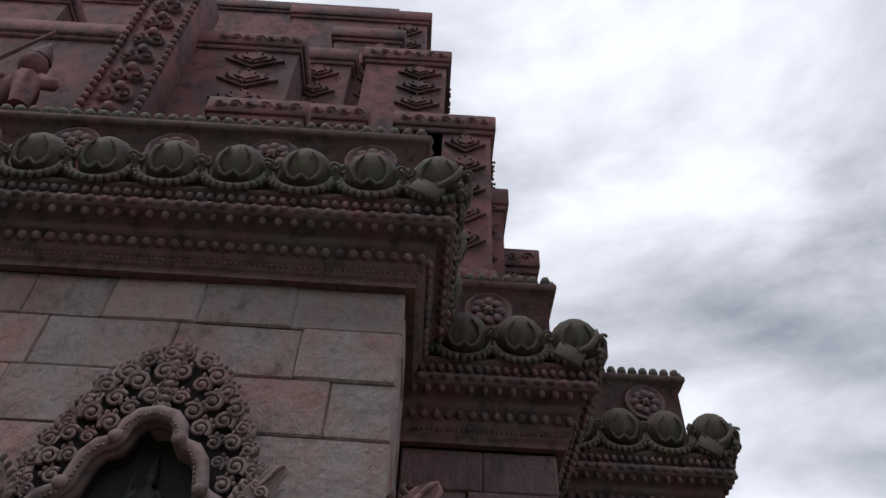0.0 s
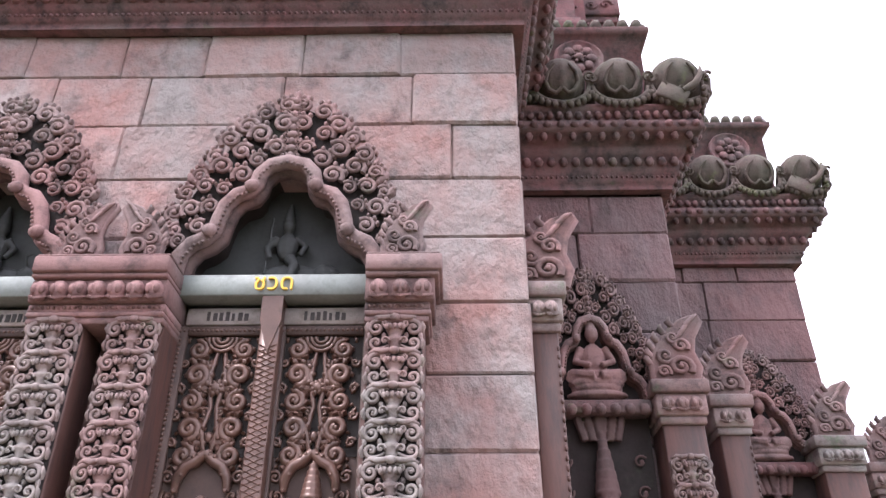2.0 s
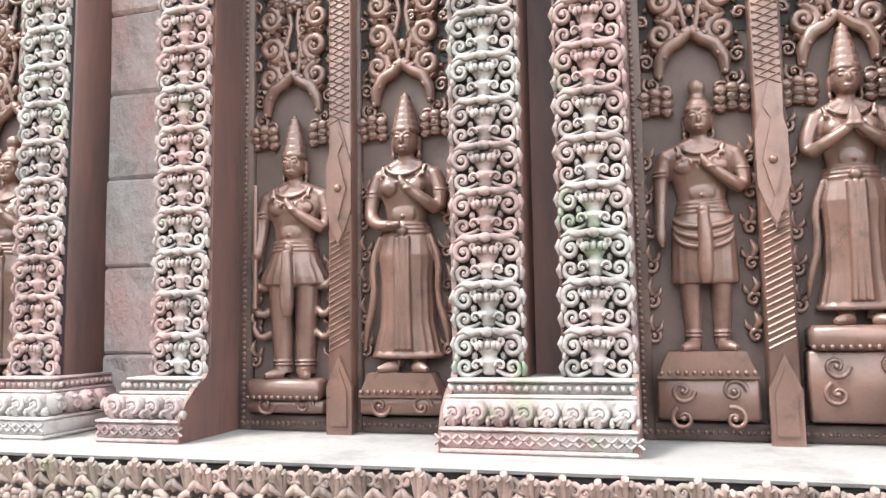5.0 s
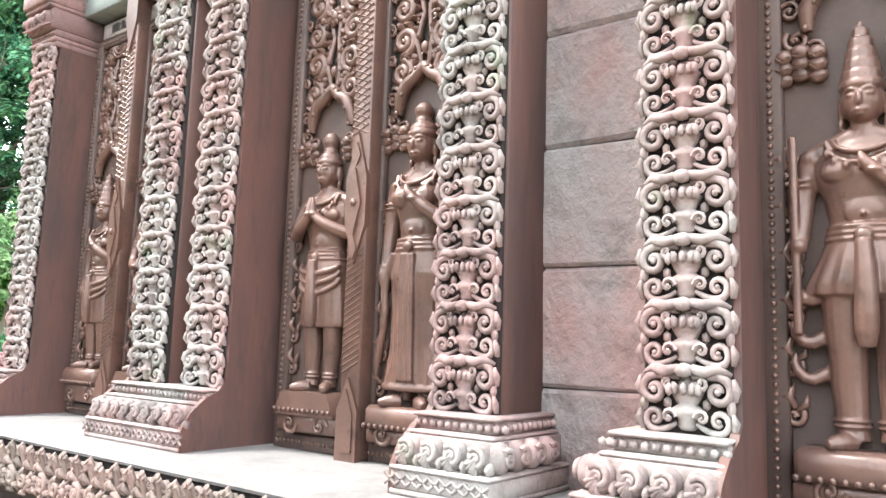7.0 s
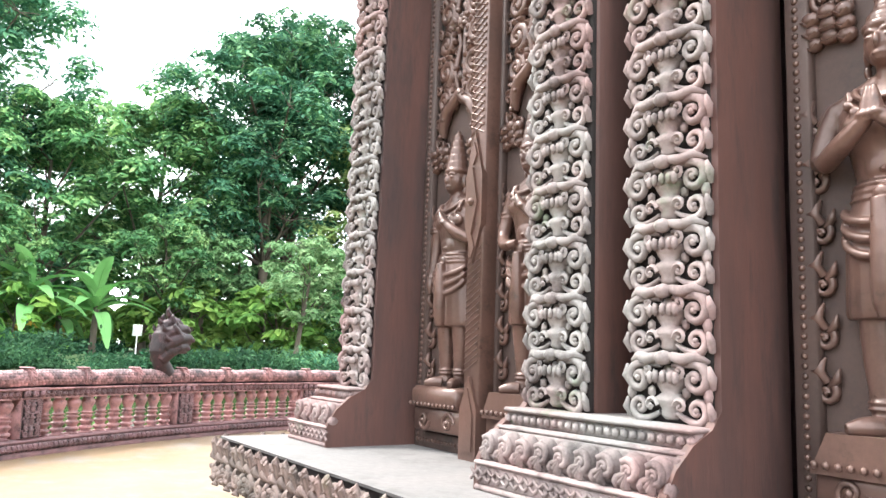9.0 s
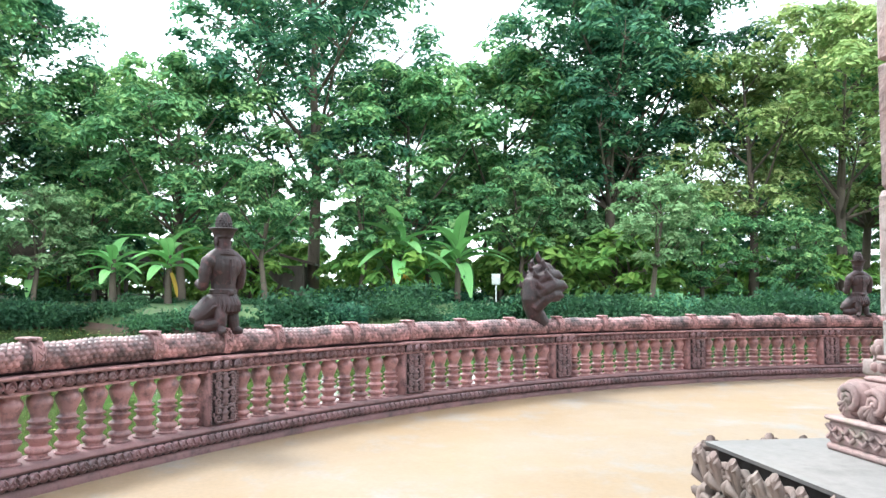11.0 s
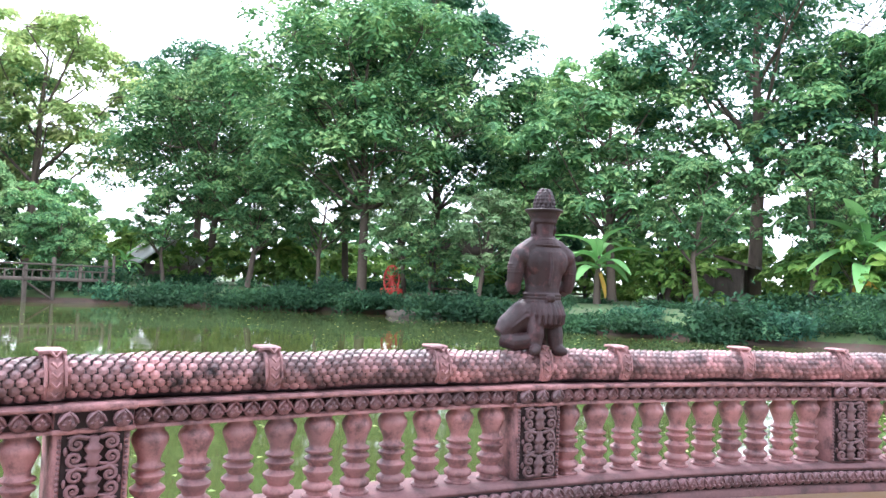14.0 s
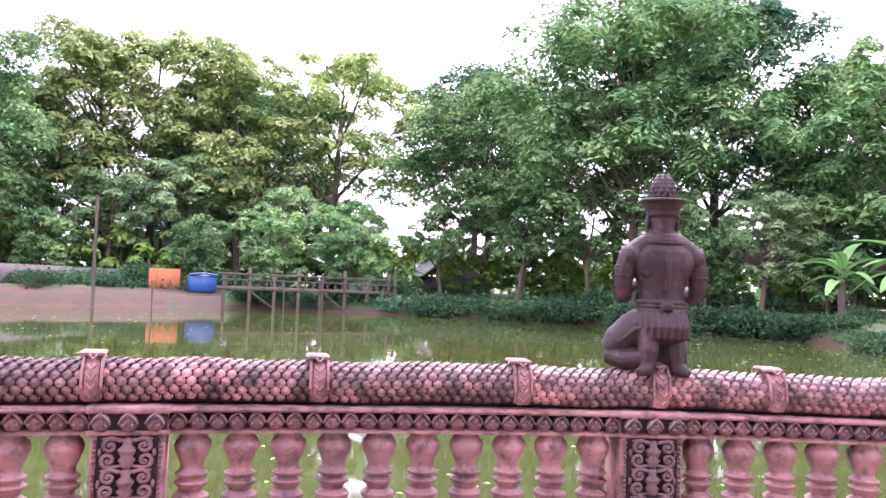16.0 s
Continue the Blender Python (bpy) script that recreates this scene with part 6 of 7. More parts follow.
            s.add([(-l, 0, -0.002), (-l * 0.3, -w, 0.002), (l * 0.35, -w * 0.92, 0.004), (l * 0.72, -w * 0.55, 0.005), (l * 0.86, 0, 0.006), (l * 0.72, w * 0.55, 0.005), (l * 0.35, w * 0.92, 0.004), (-l * 0.3, w, 0.002), (l * 0.1, 0, 0.012),
                   (l * 0.72, -w * 0.55, -0.008), (l * 0.86, 0, -0.008), (l * 0.72, w * 0.55, -0.008)],
                  [(0, 1, 8), (1, 2, 8), (2, 3, 8), (3, 4, 8), (4, 5, 8), (5, 6, 8), (6, 7, 8), (7, 0, 8), (3, 9, 10, 4), (4, 10, 11, 5)], m)
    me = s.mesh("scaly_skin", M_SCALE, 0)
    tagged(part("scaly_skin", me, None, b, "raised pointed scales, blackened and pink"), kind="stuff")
    return b


bay = make_bay()
bays = [bay]
for k in range(-2, 30):
    if k:
        bays.append(copy_thing(bay, ring(FIRST_POST - HALFBAY - BAY * k)))


def clamp_mesh():
    s = Shape()
    for t0, w, r in ((0, 0.044, 0.126), (1, 0.03, 0.135)):
        for i in range(15):
            t = math.pi * (1.2 - 1.2 * i / 14)
            c0 = (0.1 + r * math.cos(t), rail_z(0) + (r + 0.004) * math.sin(t))
            t2 = math.pi * (1.2 - 1.2 * (i + 1) / 14)
            c1 = (0.1 + r * math.cos(t2), rail_z(0) + (r + 0.004) * math.sin(t2))
            s.add([(-w, *c0), (w, *c0), (w, *c1), (-w, *c1)], [(0, 1, 2, 3)])
            s.add([(-w, *c0), (-w, *c1), (-w, 0.1 + (c1[0] - 0.1) * 0.8, 0.935 + (c1[1] - 0.935) * 0.8), (-w, 0.1 + (c0[0] - 0.1) * 0.8, 0.935 + (c0[1] - 0.935) * 0.8)], [(0, 1, 2, 3)])
            s.add([(w, *c0), (w, *c1), (w, 0.1 + (c1[0] - 0.1) * 0.8, 0.935 + (c1[1] - 0.935) * 0.8), (w, 0.1 + (c0[0] - 0.1) * 0.8, 0.935 + (c0[1] - 0.935) * 0.8)], [(3, 2, 1, 0)])
    for i in range(5):
        z = 0.86 + 0.045 * i
        y = 0.1 - math.sqrt(max(0.145 ** 2 - (z - 0.935) ** 2, 0.0))
        s.tube([(-0.022, y, z + 0.015), (0, y - 0.006, z - 0.008), (0.022, y, z + 0.015)], 0.008, 4)
    s.box(-0.07, 0.048, 0.03, 0.16, 1.046, 1.066, 0.009)
    s.tube([(-0.07, 0.03, 1.052), (-0.02, 0.018, 1.055), (0.048, 0.03, 1.052)], 0.011, 5)
    for e in (-1, 1):
        s.tube([(e * 0.042, 0.1 - 0.134 * math.cos(0.2 + 0.27 * k), 0.922 + 0.137 * math.sin(0.2 + 0.27 * k) - 0.05 * (k == 0)) for k in range(6)], 0.009, 5)
    return s.mesh("rail_clamp", M_PINK, 50)


CLAMP = clamp_mesh()
clamps = [-118.6, -123.1, -127.6, -130.8, -133.5] + [-138.0 - 3.75 * k for k in range(22)] + [-114.1 + 4.5 * k for k in range(60)]
for a in clamps:
    k = round((FIRST_POST - HALFBAY - a) / BAY)
    owner = min(bays, key=lambda b: (b.matrix_basis.translation - ring(a).translation).length)
    c = part("rail_clamp", CLAMP, None, owner, "pink moulded clamp round the serpent")
    c.matrix_basis = owner.matrix_basis.inverted() @ ring(a)


# ---- statues on the rail ----
def kneeling_mesh():
    s = Shape()
    # back, shoulders and waist
    s.loft([(0, 0.0, z, rx, ry, 0) for z, rx, ry in ((0.28, 0.108, 0.08), (0.34, 0.112, 0.078), (0.4, 0.112, 0.078), (0.48, 0.135, 0.085), (0.55, 0.162, 0.09), (0.6, 0.17, 0.082), (0.635, 0.135, 0.066), (0.66, 0.075, 0.055))], 24)
    for e in (-1, 1):
        s.ball((e * 0.07, -0.045, 0.54), (0.075, 0.038, 0.085), 14, 10)
        s.ball((e * 0.158, 0, 0.57), (0.06, 0.066, 0.062), 14, 10)
        s.tube([(e * 0.02, 0.0, 0.665), (e * 0.09, 0.0, 0.625), (e * 0.155, 0.0, 0.582)], [0.05, 0.056, 0.055], 14)
        s.tube([(e * 0.168, 0, 0.57), (e * 0.186, 0.004, 0.5), (e * 0.19, 0.012, 0.42), (e * 0.182, 0.03, 0.37)], [0.052, 0.05, 0.044, 0.042], 12)
        s.tube([(e * 0.182, 0.025, 0.375), (e * 0.15, 0.12, 0.4), (e * 0.05, 0.18, 0.45)], [0.042, 0.036, 0.026], 10)
        for k in range(4):
            s.lathe([(0.046, 0), (0.0535, 0.005), (0.046, 0.01)], 14, (e * 0.186, 0.006, 0.468 + 0.0155 * k))
        s.ball((e * 0.074, 0.012, 0.745), (0.013, 0.024, 0.04), 8, 6)
        s.ball((e * 0.074, 0.012, 0.695), (0.011, 0.015, 0.024), 7, 5)
    s.tube([(0, -0.088, 0.6), (0.004, -0.098, 0.5), (0, -0.086, 0.4)], [0.008, 0.008, 0.006], 6)
    # collar, belt and buckle
    for k in range(4):
        s.loft([(0, 0, 0.636 + 0.012 * k + d, 0.118 - 0.014 * k + o, 0.075 - 0.003 * k + o, 0) for d, o in ((0, 0), (0.005, 0.007), (0.01, 0))], 22)
    for k in range(3):
        s.loft([(0, 0, 0.302 + 0.019 * k + d, 0.12 + o, 0.088 + o, 0) for d, o in ((0, 0), (0.007, 0.008), (0.014, 0))], 24)
    s.box(-0.026, 0.026, -0.112, -0.08, 0.308, 0.345, 0.006)
    # pleated cloth over the seat, one thigh folded out to the side
    s.loft([(-0.004, -0.004, 0.15, 0.1, 0.09, 0.03), (-0.004, -0.012, 0.175, 0.13, 0.127, 0.075), (0, -0.012, 0.23, 0.134, 0.13, 0.07), (0, -0.006, 0.28, 0.126, 0.11, 0.055), (0, 0, 0.315, 0.118, 0.086, 0.03)], 104, 26)
    s.tube([(-0.05, 0.0, 0.25), (-0.13, 0.03, 0.2), (-0.2, 0.05, 0.14), (-0.245, 0.055, 0.095)], [0.09, 0.092, 0.078, 0.052], 28)
    for k in range(7):
        a = 1.75 + 0.33 * k
        s.tube([(-0.06 + 0.088 * 0.2 * math.cos(a), 0.0 - 0.092 * math.sin(a) * 0.9, 0.27 + 0.02 * k - 0.05), (-0.14, 0.03 - 0.092 * math.sin(a), 0.2 - 0.09 * math.cos(a)), (-0.21, 0.05 - 0.074 * math.sin(a), 0.135 - 0.072 * math.cos(a))], [0.008, 0.013, 0.01], 6)
    s.tube([(-0.24, 0.05, 0.08), (-0.18, -0.01, 0.06), (-0.11, -0.05, 0.075)], [0.05, 0.052, 0.05], 12)
    # lower legs and soles
    s.tube([(-0.075, -0.055, 0.2), (-0.085, -0.08, 0.11), (-0.088, -0.085, 0.05)], [0.052, 0.05, 0.038], 12)
    s.tube([(-0.088, -0.085, 0.035), (-0.11, -0.12, 0.025), (-0.15, -0.14, 0.012)], [0.036, 0.034, 0.018], 10)
    s.tube([(0.06, -0.03, 0.2), (0.065, -0.05, 0.1), (0.07, -0.06, 0.03)], [0.055, 0.052, 0.042], 12)
    s.tube([(0.07, -0.06, 0.03), (0.085, -0.1, 0.018), (0.1, -0.13, 0.01)], [0.04, 0.034, 0.016], 10)
    s.tube([(0.07, 0.02, 0.24), (0.075, 0.11, 0.13), (0.08, 0.15, 0.05)], [0.09, 0.085, 0.06], 12)
    # neck, head, flared hat band and curled crown
    s.tube([(0, 0, 0.62), (0, 0.004, 0.7), (0, 0.006, 0.79)], [0.062, 0.058, 0.064], 16)
    s.ball((0, 0.02, 0.755), (0.066, 0.076, 0.08), 14, 10)
    s.lathe([(0.066, 0.772), (0.078, 0.776), (0.081, 0.8), (0.1, 0.838), (0.116, 0.846), (0.117, 0.858), (0.104, 0.86), (0.07, 0.846), (0.05, 0.846)], 30, (0, 0.008, 0))
    s.lathe([(0.058, 0.845), (0.06, 0.88), (0.054, 0.93), (0.038, 0.965), (0.012, 0.988)], 16, (0, 0.008, 0))
    for row, (r, z) in enumerate(((0.06, 0.872), (0.06, 0.895), (0.056, 0.917), (0.049, 0.938), (0.04, 0.957), (0.026, 0.975))):
        n = max(6, int(2 * math.pi * r / 0.026))
        for k in range(n):
            a = 2 * math.pi * (k + 0.5 * (row % 2)) / n
            s.ball((r * math.cos(a), 0.008 + r * math.sin(a), z), (0.013, 0.013, 0.013), 6, 4)
    return s.mesh("kneeling_statue", M_STATUE, 60)


KNEEL = kneeling_mesh()
for a in (-130.9, -178.4, -85.5):
    st = part("kneeling_statue", KNEEL)
    st.matrix_basis = ring(a, RR + 0.1, 1.012) @ Matrix.Scale(1.125, 4)
    fused(st, 0.0048, 2)
    tagged(st, "dark red kneeling guardian statue with a conical hat", "statue", "kneeling statues")

s = Shape()
s.tube([(0.02, 0, -0.05), (-0.1, 0, 0.12), (-0.16, 0, 0.3), (-0.1, 0, 0.5), (0.0, 0, 0.62)], [0.13, 0.125, 0.14, 0.17, 0.14], 16)
for y, z, reach in ((0.0, 0.74, 0.2), (-0.12, 0.64, 0.26), (0.12, 0.64, 0.26), (-0.19, 0.5, 0.28), (0.19, 0.5, 0.28), (-0.17, 0.37, 0.22), (0.17, 0.37, 0.22)):
    s.tube([(-0.16, y * 0.3, z - 0.2), (-0.06, y * 0.85, z - 0.06), (0.06, y, z), (reach - 0.04, y, z + 0.01), (reach + 0.06, y, z - 0.03)], [0.09, 0.1, 0.088, 0.066, 0.03], 12)
    s.tube([(0.04, y, z - 0.05), (reach, y, z - 0.075)], [0.06, 0.022], 10)
    s.ball((0.09, y * 1.05, z + 0.06), (0.04, 0.05, 0.03), 8, 6)
    s.tube([(0.05, y, z + 0.05), (-0.02, y, z + 0.12), (-0.05, y * 0.9, z + 0.19), (-0.02, y * 0.85, z + 0.24)], [0.05, 0.045, 0.028, 0.006], 8)
    s.tube([(-0.1, y * 0.9, z - 0.06), (-0.19, y * 0.9, z + 0.0), (-0.22, y * 0.85, z + 0.07)], [0.05, 0.035, 0.006], 7)
for k in range(8):
    s.tube([(-0.03 - 0.016 * k, 0.0, 0.08 + 0.06 * k), (-0.09 - 0.02 * min(k, 4), -0.1, 0.1 + 0.06 * k), (-0.22 - 0.01 * min(k, 4), -0.02, 0.14 + 0.055 * k)], 0.012, 5)
nag = fused(part("serpent_head", s, M_STATUE), 0.011)
nag.matrix_basis = ring(-151.7, RR + 0.1, 1.0)
tagged(nag, "dark red many-headed serpent rearing up from the rail", "statue")

# ---- pond, land ----
WATER_Z = -0.55
wp = Shape()
wp.add([(-140, -140, WATER_Z), (90, -140, WATER_Z), (90, 110, WATER_Z), (-140, 110, WATER_Z)], [(0, 1, 2, 3)])
tagged(part("pond_water", wp, M_WATER), "still green pond water with drifting leaves", "water", kind="structure")
BANK = ((-180, 39), (-167, 40), (-158, 43), (-151, 52), (-144, 58), (-136, 61), (-128, 62), (-118, 61), (-108, 57), (-95, 52), (-70, 50), (-40, 46), (0, 42), (60, 38), (120, 38), (160, 38), (180, 39))


def bank_r(a):
    a = (a + 180) % 360 - 180
    for (a0, r0), (a1, r1) in zip(BANK, BANK[1:]):
        if a0 <= a <= a1:
            t = (a - a0) / (a1 - a0)
            t = t * t * (3 - 2 * t)
            return r0 + (r1 - r0) * t
    return 40.0


def land_z(x, y, dist):
    edge = [(-3, -1.6), (0, -0.62), (1.2, 0.1), (3.5, 0.55), (9, 0.7), (30, 0.9), (120, 1.2), (900, 1.5)]
    for (d0, z0), (d1, z1) in zip(edge, edge[1:]):
        if d0 <= dist <= d1:
            z = z0 + (z1 - z0) * (dist - d0) / (d1 - d0)
            break
    else:
        z = 1.5
    return z + (0.18 * noise.noise(Vector((x * 0.23, y * 0.23, 0))) if 0 < dist < 60 else 0)


land, LN = Shape(), 220
DIST = (-3, -1, 0, 0.6, 1.2, 2.2, 3.5, 6, 9, 14, 22, 35, 60, 120, 350, 900)
vs, fs = [], []
for i in range(LN):
    a = -180 + 360 * i / LN
    wob = 1.2 * noise.noise(Vector((i * 0.31, 0.5, 0))) if i < LN - 3 else 0
    for d in DIST:
        r = bank_r(a) + wob + d
        x, y = RC.x + r * math.cos(radians(a)), RC.y + r * math.sin(radians(a))
        vs.append((x, y, land_z(x, y, d)))
K = len(DIST)
for i in range(LN):
    for j in range(K - 1):
        p, q = i * K + j, ((i + 1) % LN) * K + j
        fs.append((p, q, q + 1, p + 1))
land.add(vs, fs)
ground_ob = part("ground", land, M_EARTH)
ground_ob.data.materials.append(M_GRASS)
for poly in ground_ob.data.polygons:
    bare = -120 < -180 + 360 * (poly.index // (K - 1)) / LN < -100
    poly.material_index = 1 if poly.index % (K - 1) >= (6 if bare else 3) else 0
tagged(ground_ob, "earth and grass bank round the pond, reaching the horizon", "ground", kind="structure")


def on_land(x, y):
    v = Vector((x, y)) - RC
    a = math.degrees(math.atan2(v.y, v.x))
    return land_z(x, y, max(v.length - bank_r(a), 0.3))


# ---- trees ----
def quads_mesh(name, pts, size, material, seed, flat=0.55, long=2.0):
    """One leaf a point: a creased pair of triangles, turned at random."""
    rg = np.random.default_rng(seed)
    n = len(pts)
    nrm = rg.normal(size=(n, 3))
    nrm[:, 2] = np.abs(nrm[:, 2]) + flat
    nrm /= np.linalg.norm(nrm, axis=1, keepdims=True)
    ref = rg.normal(size=(n, 3))
    u = np.cross(nrm, ref)
    u /= np.linalg.norm(u, axis=1, keepdims=True)
    v = np.cross(nrm, u)
    sz = size * rg.uniform(0.6, 1.35, (n, 1))
    a, b = u * sz * long * 0.5, v * sz * 0.5
    droop = nrm * sz * 0.18
    co = np.stack([pts - a - droop, pts - b * 0.9, pts + a - droop, pts + b * 0.9], 1).reshape(-1, 3)
    me = bpy.data.meshes.new(name)
    idx = np.arange(4 * n).reshape(n, 4)
    me.from_pydata(co.tolist(), [], idx.tolist())
    me.materials.append(material)
    return me


def tree_meshes(seed, height, spread, first, material, leaf=0.2, lobes=13, clumps=11, per=130, lean=0.0, flat=0.42):
    """Trunk with limbs; the crown is made of umbrella-shaped lobes with gaps between; first: where it starts, as a share of the height."""
    r = random.Random(seed)
    rg = np.random.default_rng(seed)
    trunk = Shape()
    base_r = height * 0.014 + 0.05
    axis = [Vector((0, 0, -0.6)), Vector((0.02, 0, 0.4)), Vector((lean * 0.25 + r.uniform(-0.3, 0.3), r.uniform(-0.3, 0.3), height * 0.3)), Vector((lean * 0.6 + r.uniform(-0.4, 0.4), r.uniform(-0.4, 0.4), height * 0.6)), Vector((lean, r.uniform(-0.5, 0.5), height * 0.88))]
    trunk.tube(axis, [base_r * 1.5, base_r, base_r * 0.8, base_r * 0.45, base_r * 0.1], 9)

    def on_axis(z):
        for a, b in zip(axis, axis[1:]):
            if a.z <= z <= b.z:
                return a.lerp(b, (z - a.z) / (b.z - a.z))
        return axis[-1]

    pts = []
    for i in range(lobes):
        t = (i + r.uniform(0.2, 0.8)) / lobes
        z = height * (first + (0.95 - first) * t ** 0.9)
        wide = spread * math.sin(math.pi * (0.2 + 0.7 * t)) ** 0.7
        out = wide * r.uniform(0.4, 0.78) * (0.35 if i == lobes - 1 else 1.0)
        a = i * 2.39996 + r.uniform(-0.5, 0.5)
        c = on_axis(z) + Vector((out * math.cos(a), out * math.sin(a), 0))
        size = spread * r.uniform(0.3, 0.46) * (1 - 0.25 * t)
        st = on_axis(max(height * first * 0.75, z - out * r.uniform(0.7, 1.1) - height * 0.05))
        root = c - Vector((0, 0, size * 0.12))
        trunk.tube([st, st.lerp(root, 0.5) + Vector((0, 0, -out * 0.06)), root], [base_r * 0.42 * (1.1 - t * 0.5), base_r * 0.24, base_r * 0.1], 6)
        for k in range(clumps):
            az, up = r.uniform(0, 2 * math.pi), r.uniform(-0.7, 1.0)
            flat_r = math.sqrt(max(0.0, 1 - up * up)) * r.uniform(0.6, 1.12)
            p = c + Vector((size * flat_r * math.cos(az), size * flat_r * math.sin(az), size * flat * up))
            if k % 2 == 0:
                trunk.tube([root, root.lerp(p, 0.5) + Vector((0, 0, 0.06 * size)), p], [base_r * 0.1, base_r * 0.06, 0.012], 4)
            rad = spread * r.uniform(0.055, 0.1)
            n = int(per * r.uniform(0.7, 1.3))
            g = np.clip(rg.normal(size=(n, 3)), -1.9, 1.9) * np.array([rad, rad, rad * 0.34])
            g[:, 2] -= 0.2 * (g[:, 0] ** 2 + g[:, 1] ** 2) / max(rad, 0.1)
            pts.append(g + np.array(p))
    crown = quads_mesh("crown", np.concatenate(pts), leaf, material, seed, 0.9)
    return trunk.mesh("trunk", M_BARK), crown


def tree_kind(name, label, meshes):
    return {"name": name, "label": label, "meshes": meshes}


KINDS = {
    "tall": tree_kind("broadleaf_tree", "tall dark green broadleaf tree on the pond bank", tree_meshes(1, 20, 6.8, 0.34, M_LEAF_DARK, 0.185, 22, 12, 112, 0.0, 0.62)),
    "wide": tree_kind("broadleaf_tree", "wide spreading mid-green broadleaf tree on the bank", tree_meshes(2, 18, 9.0, 0.36, M_LEAF, 0.19, 26, 13, 115, 0.8, 0.55)),
    "round": tree_kind("broadleaf_tree", "rounded mid-green broadleaf tree on the bank", tree_meshes(3, 14, 5.8, 0.3, M_LEAF, 0.185, 18, 12, 108, -0.4, 0.62)),
    "light": tree_kind("broadleaf_tree", "light green airy broadleaf tree on the bank", tree_meshes(4, 17, 6.0, 0.34, M_LEAF_YELLOW, 0.185, 16, 11, 108, 0.5, 0.6)),
    "pale": tree_kind("small_tree", "small pale-leaved tree on the bank", tree_meshes(5, 8, 3.6, 0.36, M_LEAF_PALE, 0.14, 12, 9, 100, 0.5, 0.6)),
    "small": tree_kind("small_tree", "small grey-green tree with thin stems on the bank", tree_meshes(6, 8, 3.2, 0.36, M_LEAF, 0.135, 12, 9, 100, 0.2, 0.6)),
    "bushy": tree_kind("small_tree", "low dark bushy tree at the water's edge", tree_meshes(7, 7, 3.8, 0.18, M_LEAF, 0.155, 13, 9, 105, 0.0, 0.65)),
    "far": tree_kind("broadleaf_tree", "distant green broadleaf tree behind the bank", tree_meshes(8, 15, 6.0, 0.14, M_LEAF, 0.5, 16, 9, 30, 0.0, 0.6)),
    "fardark": tree_kind("broadleaf_tree", "distant dark green tree behind the bank", tree_meshes(9, 15, 5.6, 0.12, M_LEAF_DARK, 0.5, 16, 9, 30, 0.0, 0.6)),
    "thicket": tree_kind("thicket_bush", "bright green leafy thicket behind the bank", tree_meshes(10, 4.5, 3.6, 0.05, M_BUSH, 0.36, 9, 7, 28, 0.0, 0.6)),
}


def plant(kind, x, y, scale=1.0, turn=0.0):
    k = KINDS[kind]
    m = T((x, y, on_land(x, y))) @ Matrix.Rotation(radians(turn), 4, "Z") @ Matrix.Diagonal((scale, scale, scale, 1))
    t = thing(k["name"], k["label"], "tree", "bank trees", at=m)
    part("trunk", k["meshes"][0], None, t)
    part("crown", k["meshes"][1], None, t)


